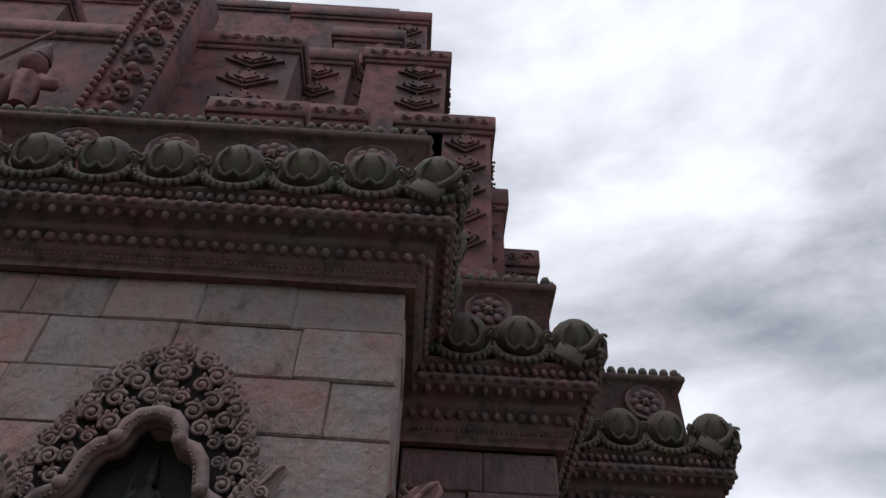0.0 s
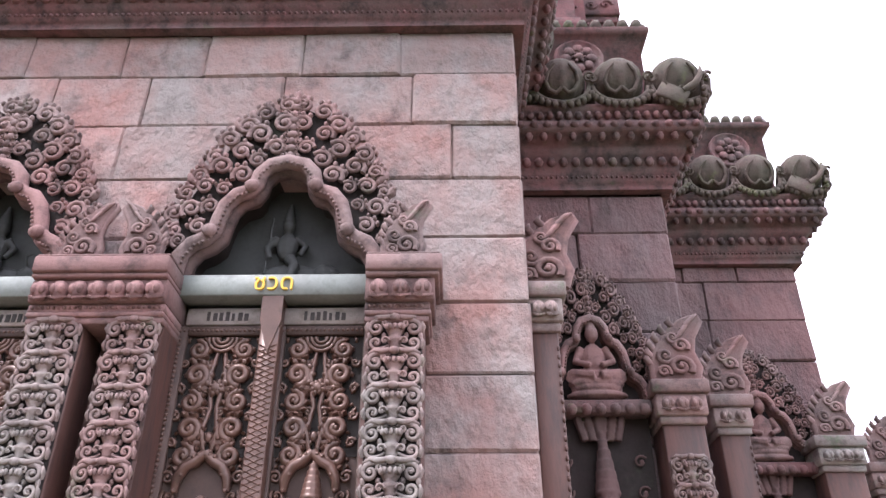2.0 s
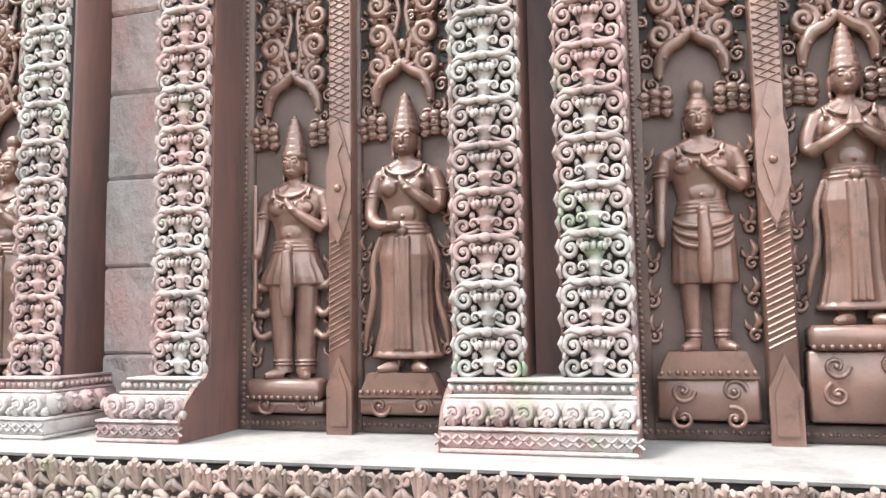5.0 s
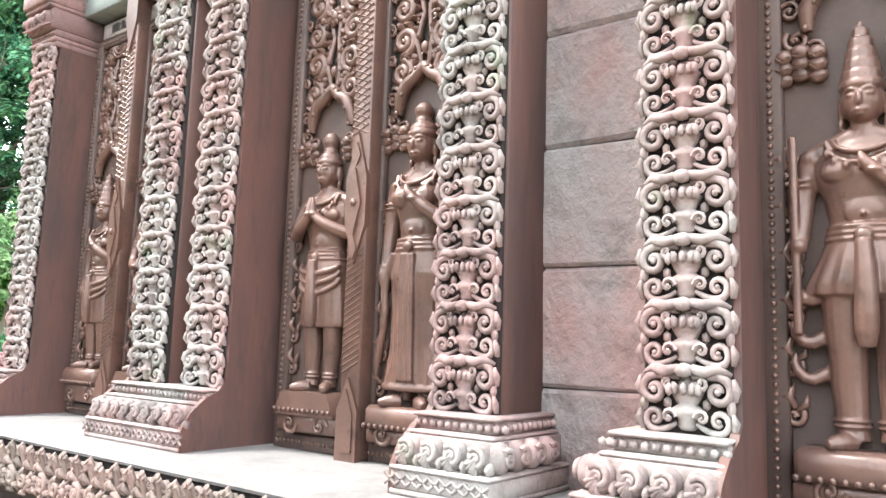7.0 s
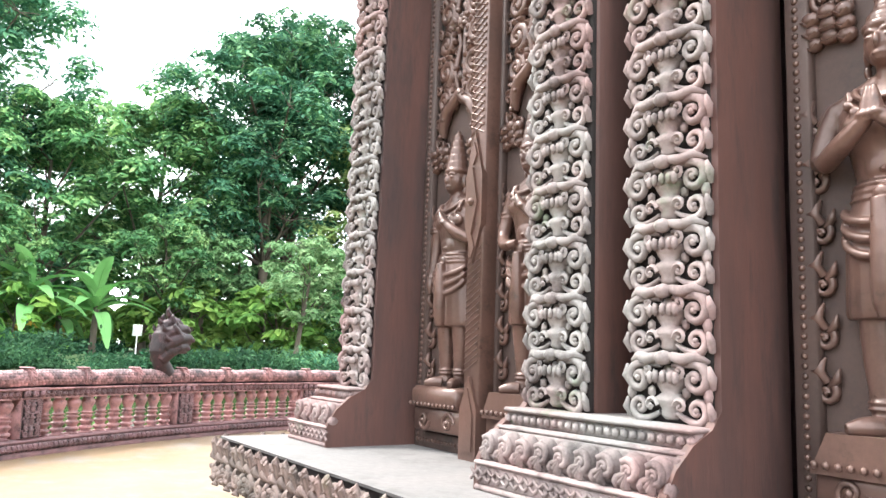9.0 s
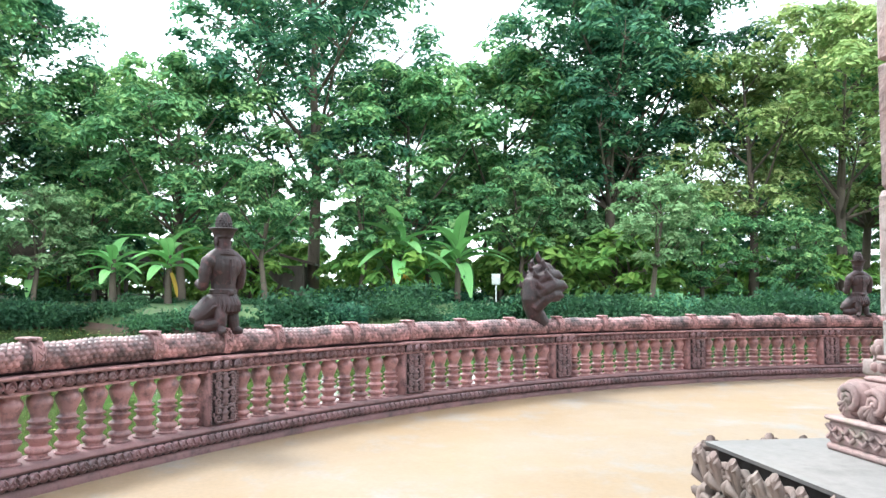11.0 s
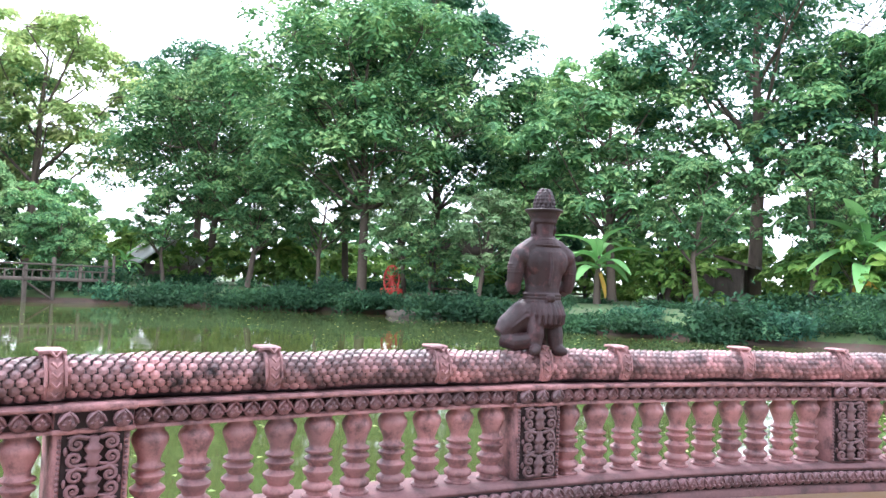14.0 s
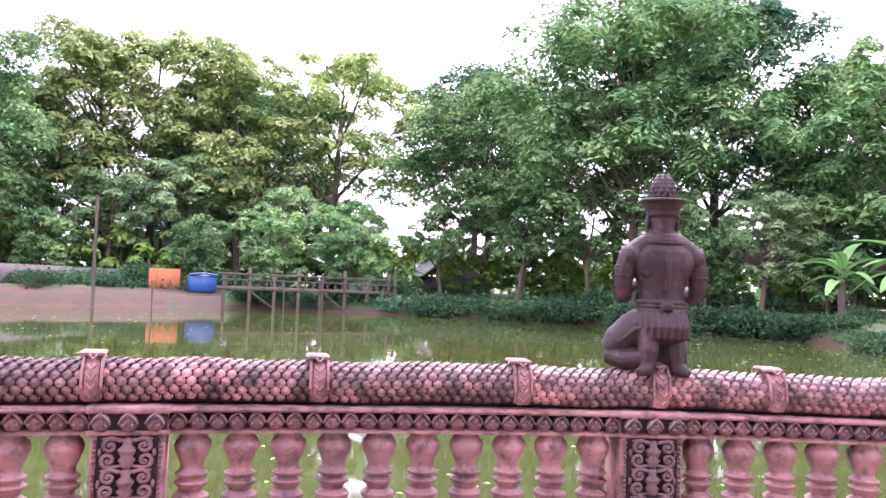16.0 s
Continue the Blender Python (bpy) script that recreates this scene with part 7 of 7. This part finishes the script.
for kind, x, y, sc, turn in (
    ("tall", -66.7, -3.3, 1.52, 20), ("tall", -63.8, 22.2, 1.48, 140), ("light", -55.3, 33.3, 1.32, 60), ("pale", -50.5, 17.2, 1.05, 10), ("round", -60.8, -12.0, 1.25, 80),
    ("small", -54.6, -5.9, 1.15, 200), ("round", -64.5, 4.0, 1.35, 30), ("round", -66.0, 11.3, 1.5, 300), ("wide", -58.8, -30.2, 1.26, 0), ("wide", -60.0, -46.0, 1.1, 130),
    ("light", -36.5, -71.0, 1.4, 0), ("pale", -40.7, -63.8, 1.5, 90), ("light", -54.6, -61.2, 1.45, 210), ("bushy", -48.8, -50.2, 1.1, 0), ("tall", -68.7, -55.2, 1.25, 60),
    ("round", -30.9, -76.0, 1.35, 170), ("light", -57.5, 28.0, 1.15, 240), ("wide", -62.0, 40.0, 1.2, 75), ("round", -54.0, 47.0, 1.2, 10), ("round", -70.0, -20.0, 1.35, 120),
    ("small", -57.0, 10.5, 1.2, 40), ("bushy", -60.5, -17.5, 1.1, 20), ("small", -56.0, -38.5, 1.2, 70), ("bushy", -57.5, -24.0, 0.8, 140), ("round", -45.0, -69.0, 1.1, 200),
    ("wide", -22.0, -66.0, 1.1, 30), ("tall", -8.0, -68.0, 1.2, 90), ("bushy", -54.5, 22.5, 1.0, 50), ("bushy", -52.0, 27.5, 0.9, 150), ("small", -50.5, 38.0, 1.3, 20),
    ("bushy", -41.0, -49.5, 0.9, 30), ("bushy", -46.5, -47.0, 0.8, 90), ("bushy", -36.5, -52.5, 0.75, 200), ("tall", -61.5, 18.5, 1.35, 260), ("tall", -66.5, -28.0, 1.35, 50), ("light", -46.5, -64.5, 1.35, 15), ("wide", -53.0, -71.0, 1.2, 40), ("light", -41.5, -71.5, 1.45, 100), ("round", -50.0, -78.0, 1.5, 10),
    ("small", -58.0, -33.5, 1.15, 190), ("pale", -55.5, -19.5, 0.95, 45), ("small", -57.2, 0.0, 1.25, 15), ("pale", -58.2, 13.5, 1.2, 160), ("small", -53.5, -44.5, 1.0, 250),
    ("pale", -59.5, -27.0, 1.1, 300), ("small", -60.0, -41.5, 1.3, 120), ("light", -66.0, -36.0, 1.1, 10), ("pale", -34.0, -62.5, 1.2, 200), ("small", -24.5, -62.0, 1.3, 30), ("bushy", -29.0, -61.5, 0.8, 70), ("pale", -46.5, -57.5, 1.2, 140),
):
    plant(kind, x, y, sc, turn)
wr = random.Random(21)
for i in range(70):
    a = -235 + i * 2.6 + wr.uniform(-1, 1)
    rr = bank_r(a) + wr.uniform(26, 62)
    low = 0.68 if -152 < a < -126 else 1.0
    plant(wr.choice(("far", "fardark", "far")), RC.x + rr * math.cos(radians(a)), RC.y + rr * math.sin(radians(a)), low * wr.uniform(0.65, 0.98), wr.uniform(0, 360))

for i in range(140):
    a = -240 + i * 1.3 + wr.uniform(-0.8, 0.8)
    rr = bank_r(a) + wr.uniform(13, 40)
    plant("thicket", RC.x + rr * math.cos(radians(a)), RC.y + rr * math.sin(radians(a)), wr.uniform(0.65, 1.2), wr.uniform(0, 360))

# ---- shrubs and reeds along the bank ----
rg = np.random.default_rng(5)


def shrub_mesh(seed, w, h, leaf, material, n=900):
    g = np.random.default_rng(seed)
    c = g.normal(size=(9, 3)) * np.array([w * 0.32, w * 0.32, h * 0.12]) + np.array([0, 0, h * 0.45])
    p = np.concatenate([g.normal(size=(n // 9, 3)) * np.array([w * 0.16, w * 0.16, h * 0.2]) + q for q in c])
    p[:, 2] = np.abs(p[:, 2])
    return quads_mesh("foliage", p, leaf, material, seed, 0.2)


SHRUBS = [shrub_mesh(31, 3.2, 1.5, 0.14, M_SHRUB, 1700), shrub_mesh(32, 2.6, 1.2, 0.13, M_LEAF_DARK, 1500), shrub_mesh(33, 3.8, 1.1, 0.14, M_SHRUB, 1800), shrub_mesh(34, 2.4, 1.9, 0.15, M_SHRUB, 1300)]
for i in range(190):
    a = -240 + i * 0.87 + wr.uniform(-0.4, 0.4)
    k = wr.choice((0, 1, 2, 2, 0, 2)) if i % 4 else wr.choice((1, 3, 0))
    rr = bank_r(a) + (wr.uniform(-0.2, 2.2) if i % 3 else wr.uniform(2.5, 14.0))
    if -119.5 < a < -101:
        rr = bank_r(a) + wr.uniform(3.5, 16.0)
    x, y = RC.x + rr * math.cos(radians(a)), RC.y + rr * math.sin(radians(a))
    sb = part("shrub", SHRUBS[k], at=T((x, y, on_land(x, y) - 0.2)) @ Matrix.Rotation(wr.uniform(0, 6), 4, "Z") @ Matrix.Scale(wr.uniform(0.45, 1.15), 4))
    tagged(sb, "low leafy green shrub on the pond bank", "shrub", "bank shrubs")


# ---- banana plants ----
def blade(s, m, length, width, rise, droop):
    n = 9
    vs, fs = [], []
    for i in range(n + 1):
        t = i / n
        x = length * t * (1 - 0.12 * t)
        z = rise * t - droop * t * t
        w = width * 0.5 * (math.sin(math.pi * min(0.06 + 0.94 * t, 0.985)) ** 0.55)
        vs += [(x, -w, z + w * 0.35), (x, 0, z), (x, w, z + w * 0.35)]
    for i in range(n):
        p = i * 3
        fs += [(p, p + 3, p + 4, p + 1), (p + 1, p + 4, p + 5, p + 2)]
    s.add(vs, fs, m)
    s.tube([Vector(v) for v in vs[1::3]], [0.05 * (1 - 0.09 * i) for i in range(n + 1)], 5, m)


def banana(x, y, h, n, seed, dry=2):
    r = random.Random(seed)
    b = thing("banana_plant", "large banana plant with broad bright leaves on the bank", "banana plant", "banana plants", at=T((x, y, on_land(x, y))))
    s = Shape()
    s.tube([(0, 0, -0.3), (0.05, 0, h * 0.25), (0.0, 0.05, h * 0.5)], [0.24, 0.19, 0.12], 10)
    part("stem", s, M_BARK, b)
    for i in range(n):
        a = i * 2.4 + r.uniform(-0.3, 0.3)
        t = i / n
        s = Shape()
        blade(s, T((0, 0, h * (0.34 + 0.16 * t))) @ Matrix.Rotation(a, 4, "Z") @ Matrix.Rotation(-radians(5 + 62 * t), 4, "Y"), h * r.uniform(0.42, 0.56), h * 0.12, h * 0.12, h * r.uniform(0.25, 0.5))
        part("leaf", s, M_BANANA, b)
    for i in range(dry):
        s = Shape()
        blade(s, T((0, 0, h * 0.36)) @ Matrix.Rotation(i * 2.7 + 1.0, 4, "Z") @ Matrix.Rotation(radians(62), 4, "Y"), h * 0.36, h * 0.06, 0.0, h * 0.04)
        part("dry_leaf", s, M_DRYLEAF, b)


for x, y, h, n, sd, dr in ((-56.4, 2.6, 7.4, 14, 3, 4), (-55.6, 6.2, 7.0, 14, 5, 0), (-58.6, 4.6, 5.6, 10, 6, 2), (-54.2, -11.5, 6.0, 12, 8, 1), (-54.0, -14.6, 5.2, 10, 9, 0), (-60.5, -16.0, 4.2, 9, 12, 0),
                           (-50.8, -45.6, 3.4, 10, 14, 0), (-59.0, -21.0, 4.0, 8, 15, 0), (-62.5, -8.5, 4.0, 8, 16, 0)):
    banana(x, y, h, n, sd, dr)


# ---- huts, jetty and clutter on the far bank ----
def hut(x, y, w, d, h, roof_h, material, label, turn=0.0, walls=None):
    t = thing("hut", label, "hut", at=T((x, y, on_land(x, y) - 0.05)) @ Matrix.Rotation(radians(turn), 4, "Z"))
    for sx in (-1, 1):
        for sy in (-1, 1):
            s = Shape()
            s.box(sx * w * 0.45 - 0.1, sx * w * 0.45 + 0.1, sy * d * 0.45 - 0.1, sy * d * 0.45 + 0.1, -0.3, h + 0.2, 0.02)
            part("post", s, M_WOOD, t)
    s = Shape()
    o = w * 0.6
    s.prism([(-o, h), (0, h + roof_h), (o, h), (o, h + 0.18), (0, h + roof_h + 0.2), (-o, h + 0.18)], -d * 0.62, d * 0.62)
    part("roof", s, material, t)
    s = Shape()
    s.box(-w * 0.48, w * 0.48, -d * 0.48, d * 0.48, 0.35, 0.5, 0.02)
    part("floor_deck", s, M_WOOD, t)
    if walls:
        s = Shape()
        s.box(-w * 0.44, w * 0.44, -d * 0.44, d * 0.44, 0.5, h, 0.02)
        part("wall_panel", s, walls, t)
    return t


hut(-63.6, -24.3, 5.0, 4.0, 3.0, 1.3, M_ROOF, "open thatched hut on wooden posts", 20)
hut(-64.5, -17.5, 5.0, 3.5, 2.6, 0.9, M_ROOF, "open thatched hut on wooden posts", 70)
hut(-66.5, -6.5, 6.0, 3.5, 2.6, 1.0, M_ROOF, "low dark shed between the trees", 85, M_WOOD)
hut(-65.5, 36.0, 6.0, 5.0, 3.2, 1.0, M_WHITE, "open shelter with a pale sheet roof", 60)
hut(-60.5, 30.0, 4.0, 3.0, 2.6, 0.8, M_WHITE, "open shelter with a pale sheet roof", 50)
hut(-63.0, -54.0, 5.0, 7.0, 1.5, 2.4, M_WHITE, "white house with a pitched sheet roof", 150, M_WOOD)
hut(-52.0, -84.0, 20.0, 9.0, 5.0, 2.6, M_TURQ, "long building with a turquoise sheet roof behind the trees", 20, M_WHITE)

jet = thing("jetty", "grey weathered timber jetty with a railing at the water's edge", "jetty")
j0, j1 = Vector((-34.4, -44.6, 0)), Vector((-45.2, -41.3, 0))
jd = (j1 - j0).normalized()
ja = math.atan2(jd.y, jd.x)
jm = T(j0) @ Matrix.Rotation(ja, 4, "Z")
JL = (j1 - j0).length
for i in range(8):
    s = Shape()
    s.box(i * JL / 7 - 0.1, i * JL / 7 + 0.1, -0.1, 0.1, -1.5, 2.2 if i % 2 else 1.7, 0.02)
    part("pile", s, M_WOOD, jet, at=jm)
for z0, z1 in ((0.75, 0.95), (1.35, 1.43), (1.7, 1.8)):
    s = Shape()
    s.box(-0.2, JL + 0.2, -0.14, 0.06 if z0 > 1 else 1.4, z0, z1, 0.015)
    part("beam", s, M_WOOD, jet, at=jm)
for i in range(22):
    s = Shape()
    s.box(i * JL / 22 + 0.12, i * JL / 22 + 0.22, -0.05, 0.0, 0.95, 1.4)
    part("rail_slat", s, M_WOOD, jet, at=jm)
for i in (1, 4):
    s = Shape()
    s.tube([(i * JL / 7, 0, 0.7), ((i + 1) * JL / 7, 0, -0.4)], 0.07, 5)
    part("brace", s, M_WOOD, jet, at=jm)

tarp = Shape()
tarp.box(-1.1, 1.1, -0.5, 0.5, 0.0, 1.5, 0.2)
tarp.tube([(-1.1, -0.5, 1.4), (0, -0.62, 1.55), (1.1, -0.5, 1.4)], 0.1, 6)
tb = part("blue_tarp", tarp, M_BLUE, at=T((-35.3, -49.2, on_land(-35.3, -49.2) - 0.1)) @ Matrix.Rotation(ja, 4, "Z") @ Matrix.Scale(0.85, 4))
tagged(tb, "bright blue tarpaulin hung over a stack at the bank", "tarpaulin")
ob_ = Shape()
ob_.box(-1.0, 1.0, -0.06, 0.06, 0.0, 1.5, 0.02)
tagged(part("orange_board", ob_, M_ORANGE, at=T((-33.2, -50.4, on_land(-33.2, -50.4) - 0.1)) @ Matrix.Rotation(ja, 4, "Z")), "faded orange board standing on the bank", "board")
yard = Shape()
yard.box(-6, 14, -0.12, 0.12, 0.0, 1.5, 0.03)
tagged(part("yard_wall", yard, M_SLAB, at=T((-30.0, -56.5, 0.3)) @ Matrix.Rotation(ja * 0.2 + 0.05, 4, "Z")), "pale grey yard wall behind the bank", "wall")
for x, y, h, rad in ((-26.6, -45.0, 6.3, 0.1), (-37.2, -42.0, 2.0, 0.05), (-39.4, -41.3, 2.0, 0.05), (-45.6, -41.0, 3.0, 0.12), (-20.0, -40.0, 3.0, 0.04), (-26.0, -36.0, 1.5, 0.04)):
    s = Shape()
    s.tube([(0, 0, -1.2), (0.05, 0, h * 0.5), (0.1, 0.05, h)], [rad, rad * 0.9, rad * 0.8], 6)
    tagged(part("pole", s, M_WOOD, at=T((x, y, -0.5))), "bare grey wooden pole standing in the pond", "pole", "pond poles")
wheel = Shape()
wm = Matrix.Rotation(radians(90), 4, "X")
for k in range(16):
    a0, a1 = 2 * math.pi * k / 16, 2 * math.pi * (k + 1) / 16
    wheel.tube([(1.0 * math.cos(a0), 0, 1.1 + 1.0 * math.sin(a0)), (1.0 * math.cos(a1), 0, 1.1 + 1.0 * math.sin(a1))], 0.09, 5)
for k in range(6):
    a = math.pi * k / 6
    wheel.tube([(-math.cos(a), 0, 1.1 - math.sin(a)), (math.cos(a), 0, 1.1 + math.sin(a))], 0.07, 5)
wheel.box(-0.9, 0.9, -0.4, 0.4, 0.0, 0.5, 0.03)
tagged(part("red_paddle_wheel", wheel, M_REDPAINT, at=T((-57.5, -27.0, on_land(-57.5, -27.0))) @ Matrix.Rotation(radians(60), 4, "Z")), "red painted iron paddle wheel parked on the bank", "wheel")
for x, y, ln, turn in ((-51.5, -20.2, 3.6, 60), (-50.6, -22.6, 3.0, 65)):
    s = Shape()
    s.tube([(-ln / 2, 0, 0.2), (-ln * 0.3, 0, 0.05), (ln * 0.3, 0, 0.05), (ln / 2, 0, 0.25)], [0.08, 0.34, 0.34, 0.08], 10)
    s.box(-ln * 0.25, ln * 0.25, -0.2, 0.2, 0.2, 0.4, 0.03)
    tagged(part("small_boat", s, M_WOOD, at=T((x, y, WATER_Z)) @ Matrix.Rotation(radians(turn), 4, "Z")), "pale narrow wooden boat lying at the bank", "boat", "small boats")
sg = Shape()
sg.box(-0.04, 0.04, -0.05, 0.05, 0, 1.6)
sg.box(-0.28, 0.28, -0.08, -0.05, 1.5, 2.2, 0.01)
tagged(part("white_sign", sg, M_WHITE, at=T((-55.0, 8.6, on_land(-55.0, 8.6) - 0.3)) @ Matrix.Rotation(radians(80), 4, "Z")), "small white sign board on a post", "sign")

# fallen leaves drifting on the water
fl = np.random.default_rng(8)
n = 1700
ang = np.radians(fl.uniform(-190, -95, n))
rad = 14.2 + 40 * fl.random(n) ** 1.2
pts = np.stack([RC.x + rad * np.cos(ang), RC.y + rad * np.sin(ang), np.full(n, WATER_Z + 0.012)], 1)
me = quads_mesh("drifting_leaves", pts, 0.1, M_LEAF_YELLOW, 9, 40.0, 1.3)
tagged(part("drifting_leaves", me), "small yellow-green leaves drifting on the pond", "leaves", kind="stuff")

# ---- stepped corner: side pilasters, niches ----
def slim_pilaster(x, y, w, top, label, plain=True, scroll=True):
    """A pilaster on the stepped corner; x, y: middle of its front."""
    p = thing("corner_pilaster", label, "pilaster", "corner pilasters", at=T((x, y, SILL)))
    h = w / 2
    s = Shape()
    s.box(-h, h, 0.0, 0.5, 0.26, top - 0.3, 0.01)
    part("shaft", s, M_JAMB, p)
    if scroll:
        n = int((top - 0.75) / (UNIT * 1.05))
        for i in range(n):
            part("scroll_ornament", ORNAMENT, None, p, at=T((0, -0.005, 0.29 + i * UNIT * 1.05)) @ Matrix.Diagonal((w / 0.32, 1, 1.05, 1)))
    else:
        s = Shape()
        for i in range(int((top - 0.7) / 0.055)):
            s.ball((h - 0.01, 0.0, 0.33 + i * 0.055), (0.012, 0.012, 0.02), 5, 3)
        part("bead_edge", s, M_JAMB, p)
    s = Shape()
    for z0, z1, k in ((top - 0.34, top - 0.28, 0.3), (top - 0.28, top - 0.12, 0.55), (top - 0.12, top - 0.02, 1.0)):
        s.box(-h - 0.06 * k, h + 0.06 * k, -0.08 * k, 0.5, z0, z1, 0.01)
    capital_bulbs(s, -h, h, -0.05, top - 0.2, 0.05)
    part("capital", s, M_CARVE, p, "lotus capital")
    s = Shape()
    for z0, z1, k in ((0.0, 0.09, 1.0), (0.09, 0.2, 0.75), (0.2, 0.27, 0.4)):
        s.box(-h - 0.12 * k, h + 0.12 * k, -0.2 * k, 0.5, z0, z1, 0.012)
    capital_bulbs(s, -h - 0.08, h + 0.08, -0.15, 0.145, 0.05)
    part("foot", s, M_CARVE, p)
    part("corner_leaf", ACRO, None, p, at=T((0, 0.0, top - 0.02)) @ Matrix.Diagonal((1.5, 1.4, 1.35, 1)))
    return p


def niche(x, y, w, spring, label):
    """A devata niche: dark panel, standing figure, bead shelf, seated figure, lobed arch with flame."""
    d = thing("figure_niche", label, "niche", "figure niches", at=T((x, y, SILL)))
    h = w / 2
    # niche back in the near-black stone, so its shade is coloured in
    s = Shape()
    s.box(-h, h, 0.0, 0.12, 0.2, spring + 0.65)
    part("back_panel", s, M_CARVE_SHADE, d)
    s = Shape()
    figure(s, 0.0, 0.3, 1.55, "chest", "long", 0.28, -0.06, 0.95)
    for e in (-1, 1):
        for k in range(3):
            s.tube([(e * 0.06 * k, -0.05, 2.2), (e * (0.07 * k + 0.02), -0.05, 2.36), (e * 0.075 * k, -0.05, 2.55 - 0.06 * k)], [0.03, 0.035, 0.006], 5)
        for k in range(4):
            s.volute(e * 0.27, 1.4 + 0.22 * k, 0.05, 0.5, e, 0.014, -0.02, 1.2, 9, 4)
    fused(part("relief_figure", s, M_WALL, d, "dark stone standing figure with a tall crown"), 0.009)
    s = Shape()
    s.box(-h, h, -0.16, 0.05, spring - 0.12, spring - 0.02, 0.01)
    n = round(w / 0.1)
    for i in range(n):
        s.ball((-h + (i + 0.5) * w / n, -0.15, spring - 0.09), 0.045, 7, 5)
    part("bead_shelf", s, M_DARK, d)
    s = Shape()
    for k, (rw, z) in enumerate(((0.24, 0.0), (0.2, 0.05), (0.22, 0.09))):
        s.ball((0, -0.08, spring + 0.03 + z), (rw, 0.1, 0.04), 12, 5)
    for e in (-1, 1):
        s.tube([(0, -0.06, spring + 0.18), (e * 0.18, -0.12, spring + 0.17), (e * 0.02, -0.17, spring + 0.16)], [0.07, 0.06, 0.04], 7)
        s.tube([(e * 0.09, -0.06, spring + 0.42), (e * 0.14, -0.08, spring + 0.3), (e * 0.04, -0.15, spring + 0.25)], [0.035, 0.032, 0.025], 7)
    s.ball((0, -0.06, spring + 0.32), (0.09, 0.06, 0.14), 9, 7)
    s.ball((0, -0.08, spring + 0.53), (0.055, 0.06, 0.07), 9, 7)
    s.lathe([(0.045, 0), (0.03, 0.04), (0.01, 0.08)], 8, (0, -0.07, spring + 0.58))
    fused(part("seated_figure", s, M_FLAME, d, "seated stone figure on a lotus seat"), 0.009)
    k = w / 1.2
    part("arch_band", ARCH_BAND, None, d, at=T((0, 0.08, spring - 2.82 * 0.82)) @ Matrix.Diagonal((k, 1, 0.82, 1)))
    part("flame_ground", ARCH_GROUND, None, d, at=T((0, 0.08, spring - 2.82 * 0.82)) @ Matrix.Diagonal((k, 1, 0.82, 1)))
    part("flame_carving", ARCH_FLAME, None, d, at=T((0, 0.08, spring - 2.82 * 0.82)) @ Matrix.Diagonal((k, 1, 0.82, 1)))
    return d


for side in (1, -1):
    X = (lambda v: v) if side > 0 else mirrored
    if side > 0:
        slim_pilaster(X(0.09), 0.12, 0.16, 2.86, "plain red-brown stone corner pilaster with a beaded edge", scroll=False)
    niche(X(0.6), S1 - 0.12, 0.74, 2.5, "carved niche with a seated and a standing figure")
    slim_pilaster(X(1.17), S1 - 0.3, 0.3, 2.62, "carved stone corner pilaster with scrolls")
    slim_pilaster(X(1.78), S1 + 0.4, 0.24, 2.75, "plain red-brown stone corner pilaster with a beaded edge", scroll=False)
    niche(X(2.5), S2 - 0.15, 0.84, 2.5, "carved niche with a seated and a standing figure")
    slim_pilaster(X(3.08), S2 - 0.4, 0.36, 2.7, "carved stone corner pilaster with scrolls")
    slim_pilaster(X(3.5), S2 + 0.6, 0.3, 2.7, "plain red-brown stone corner pilaster with a beaded edge", scroll=False)

slim_pilaster(4.15, S2 + 0.75, 0.4, 2.75, "carved stone corner pilaster with scrolls")

# ---- the blocks themselves ----
for z0, z1 in zip(COURSES, COURSES[1:]):
    if z1 <= 3.62:
        runs = [(L0, -8.68), (-4.85, -4.29), (-0.66, R0)]
    elif z1 <= 4.54:
        runs = free_runs(L0, R0, [(c - 0.58, c + 0.58) for c in DOORS])
    else:
        runs = [(L0, R0)]
    for a, b in runs:
        course_blocks(wall_south, a, b, z0, z1, FRONT)
    course_blocks(wall_step, 0.29, S1 + 0.05, z0, z1, lambda u, d, z: (R0 - d, u, z))
    course_blocks(wall_step, 0.29, S1 + 0.05, z0, z1, lambda u, d, z: (L0 + d, u, z))
# stepped corner walls in the darker blocks, which have shade in their colour
for z0, z1 in zip(COURSES, COURSES[1:]):
    zc = min(z1, 5.64)
    z1 = min(z1, 5.38)
    if zc - z0 > 0.08:
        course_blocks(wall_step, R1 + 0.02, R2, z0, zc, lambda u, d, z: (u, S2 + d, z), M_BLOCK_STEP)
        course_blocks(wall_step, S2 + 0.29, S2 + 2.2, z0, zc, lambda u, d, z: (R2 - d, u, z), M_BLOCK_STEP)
    if z1 - z0 < 0.08:
        continue
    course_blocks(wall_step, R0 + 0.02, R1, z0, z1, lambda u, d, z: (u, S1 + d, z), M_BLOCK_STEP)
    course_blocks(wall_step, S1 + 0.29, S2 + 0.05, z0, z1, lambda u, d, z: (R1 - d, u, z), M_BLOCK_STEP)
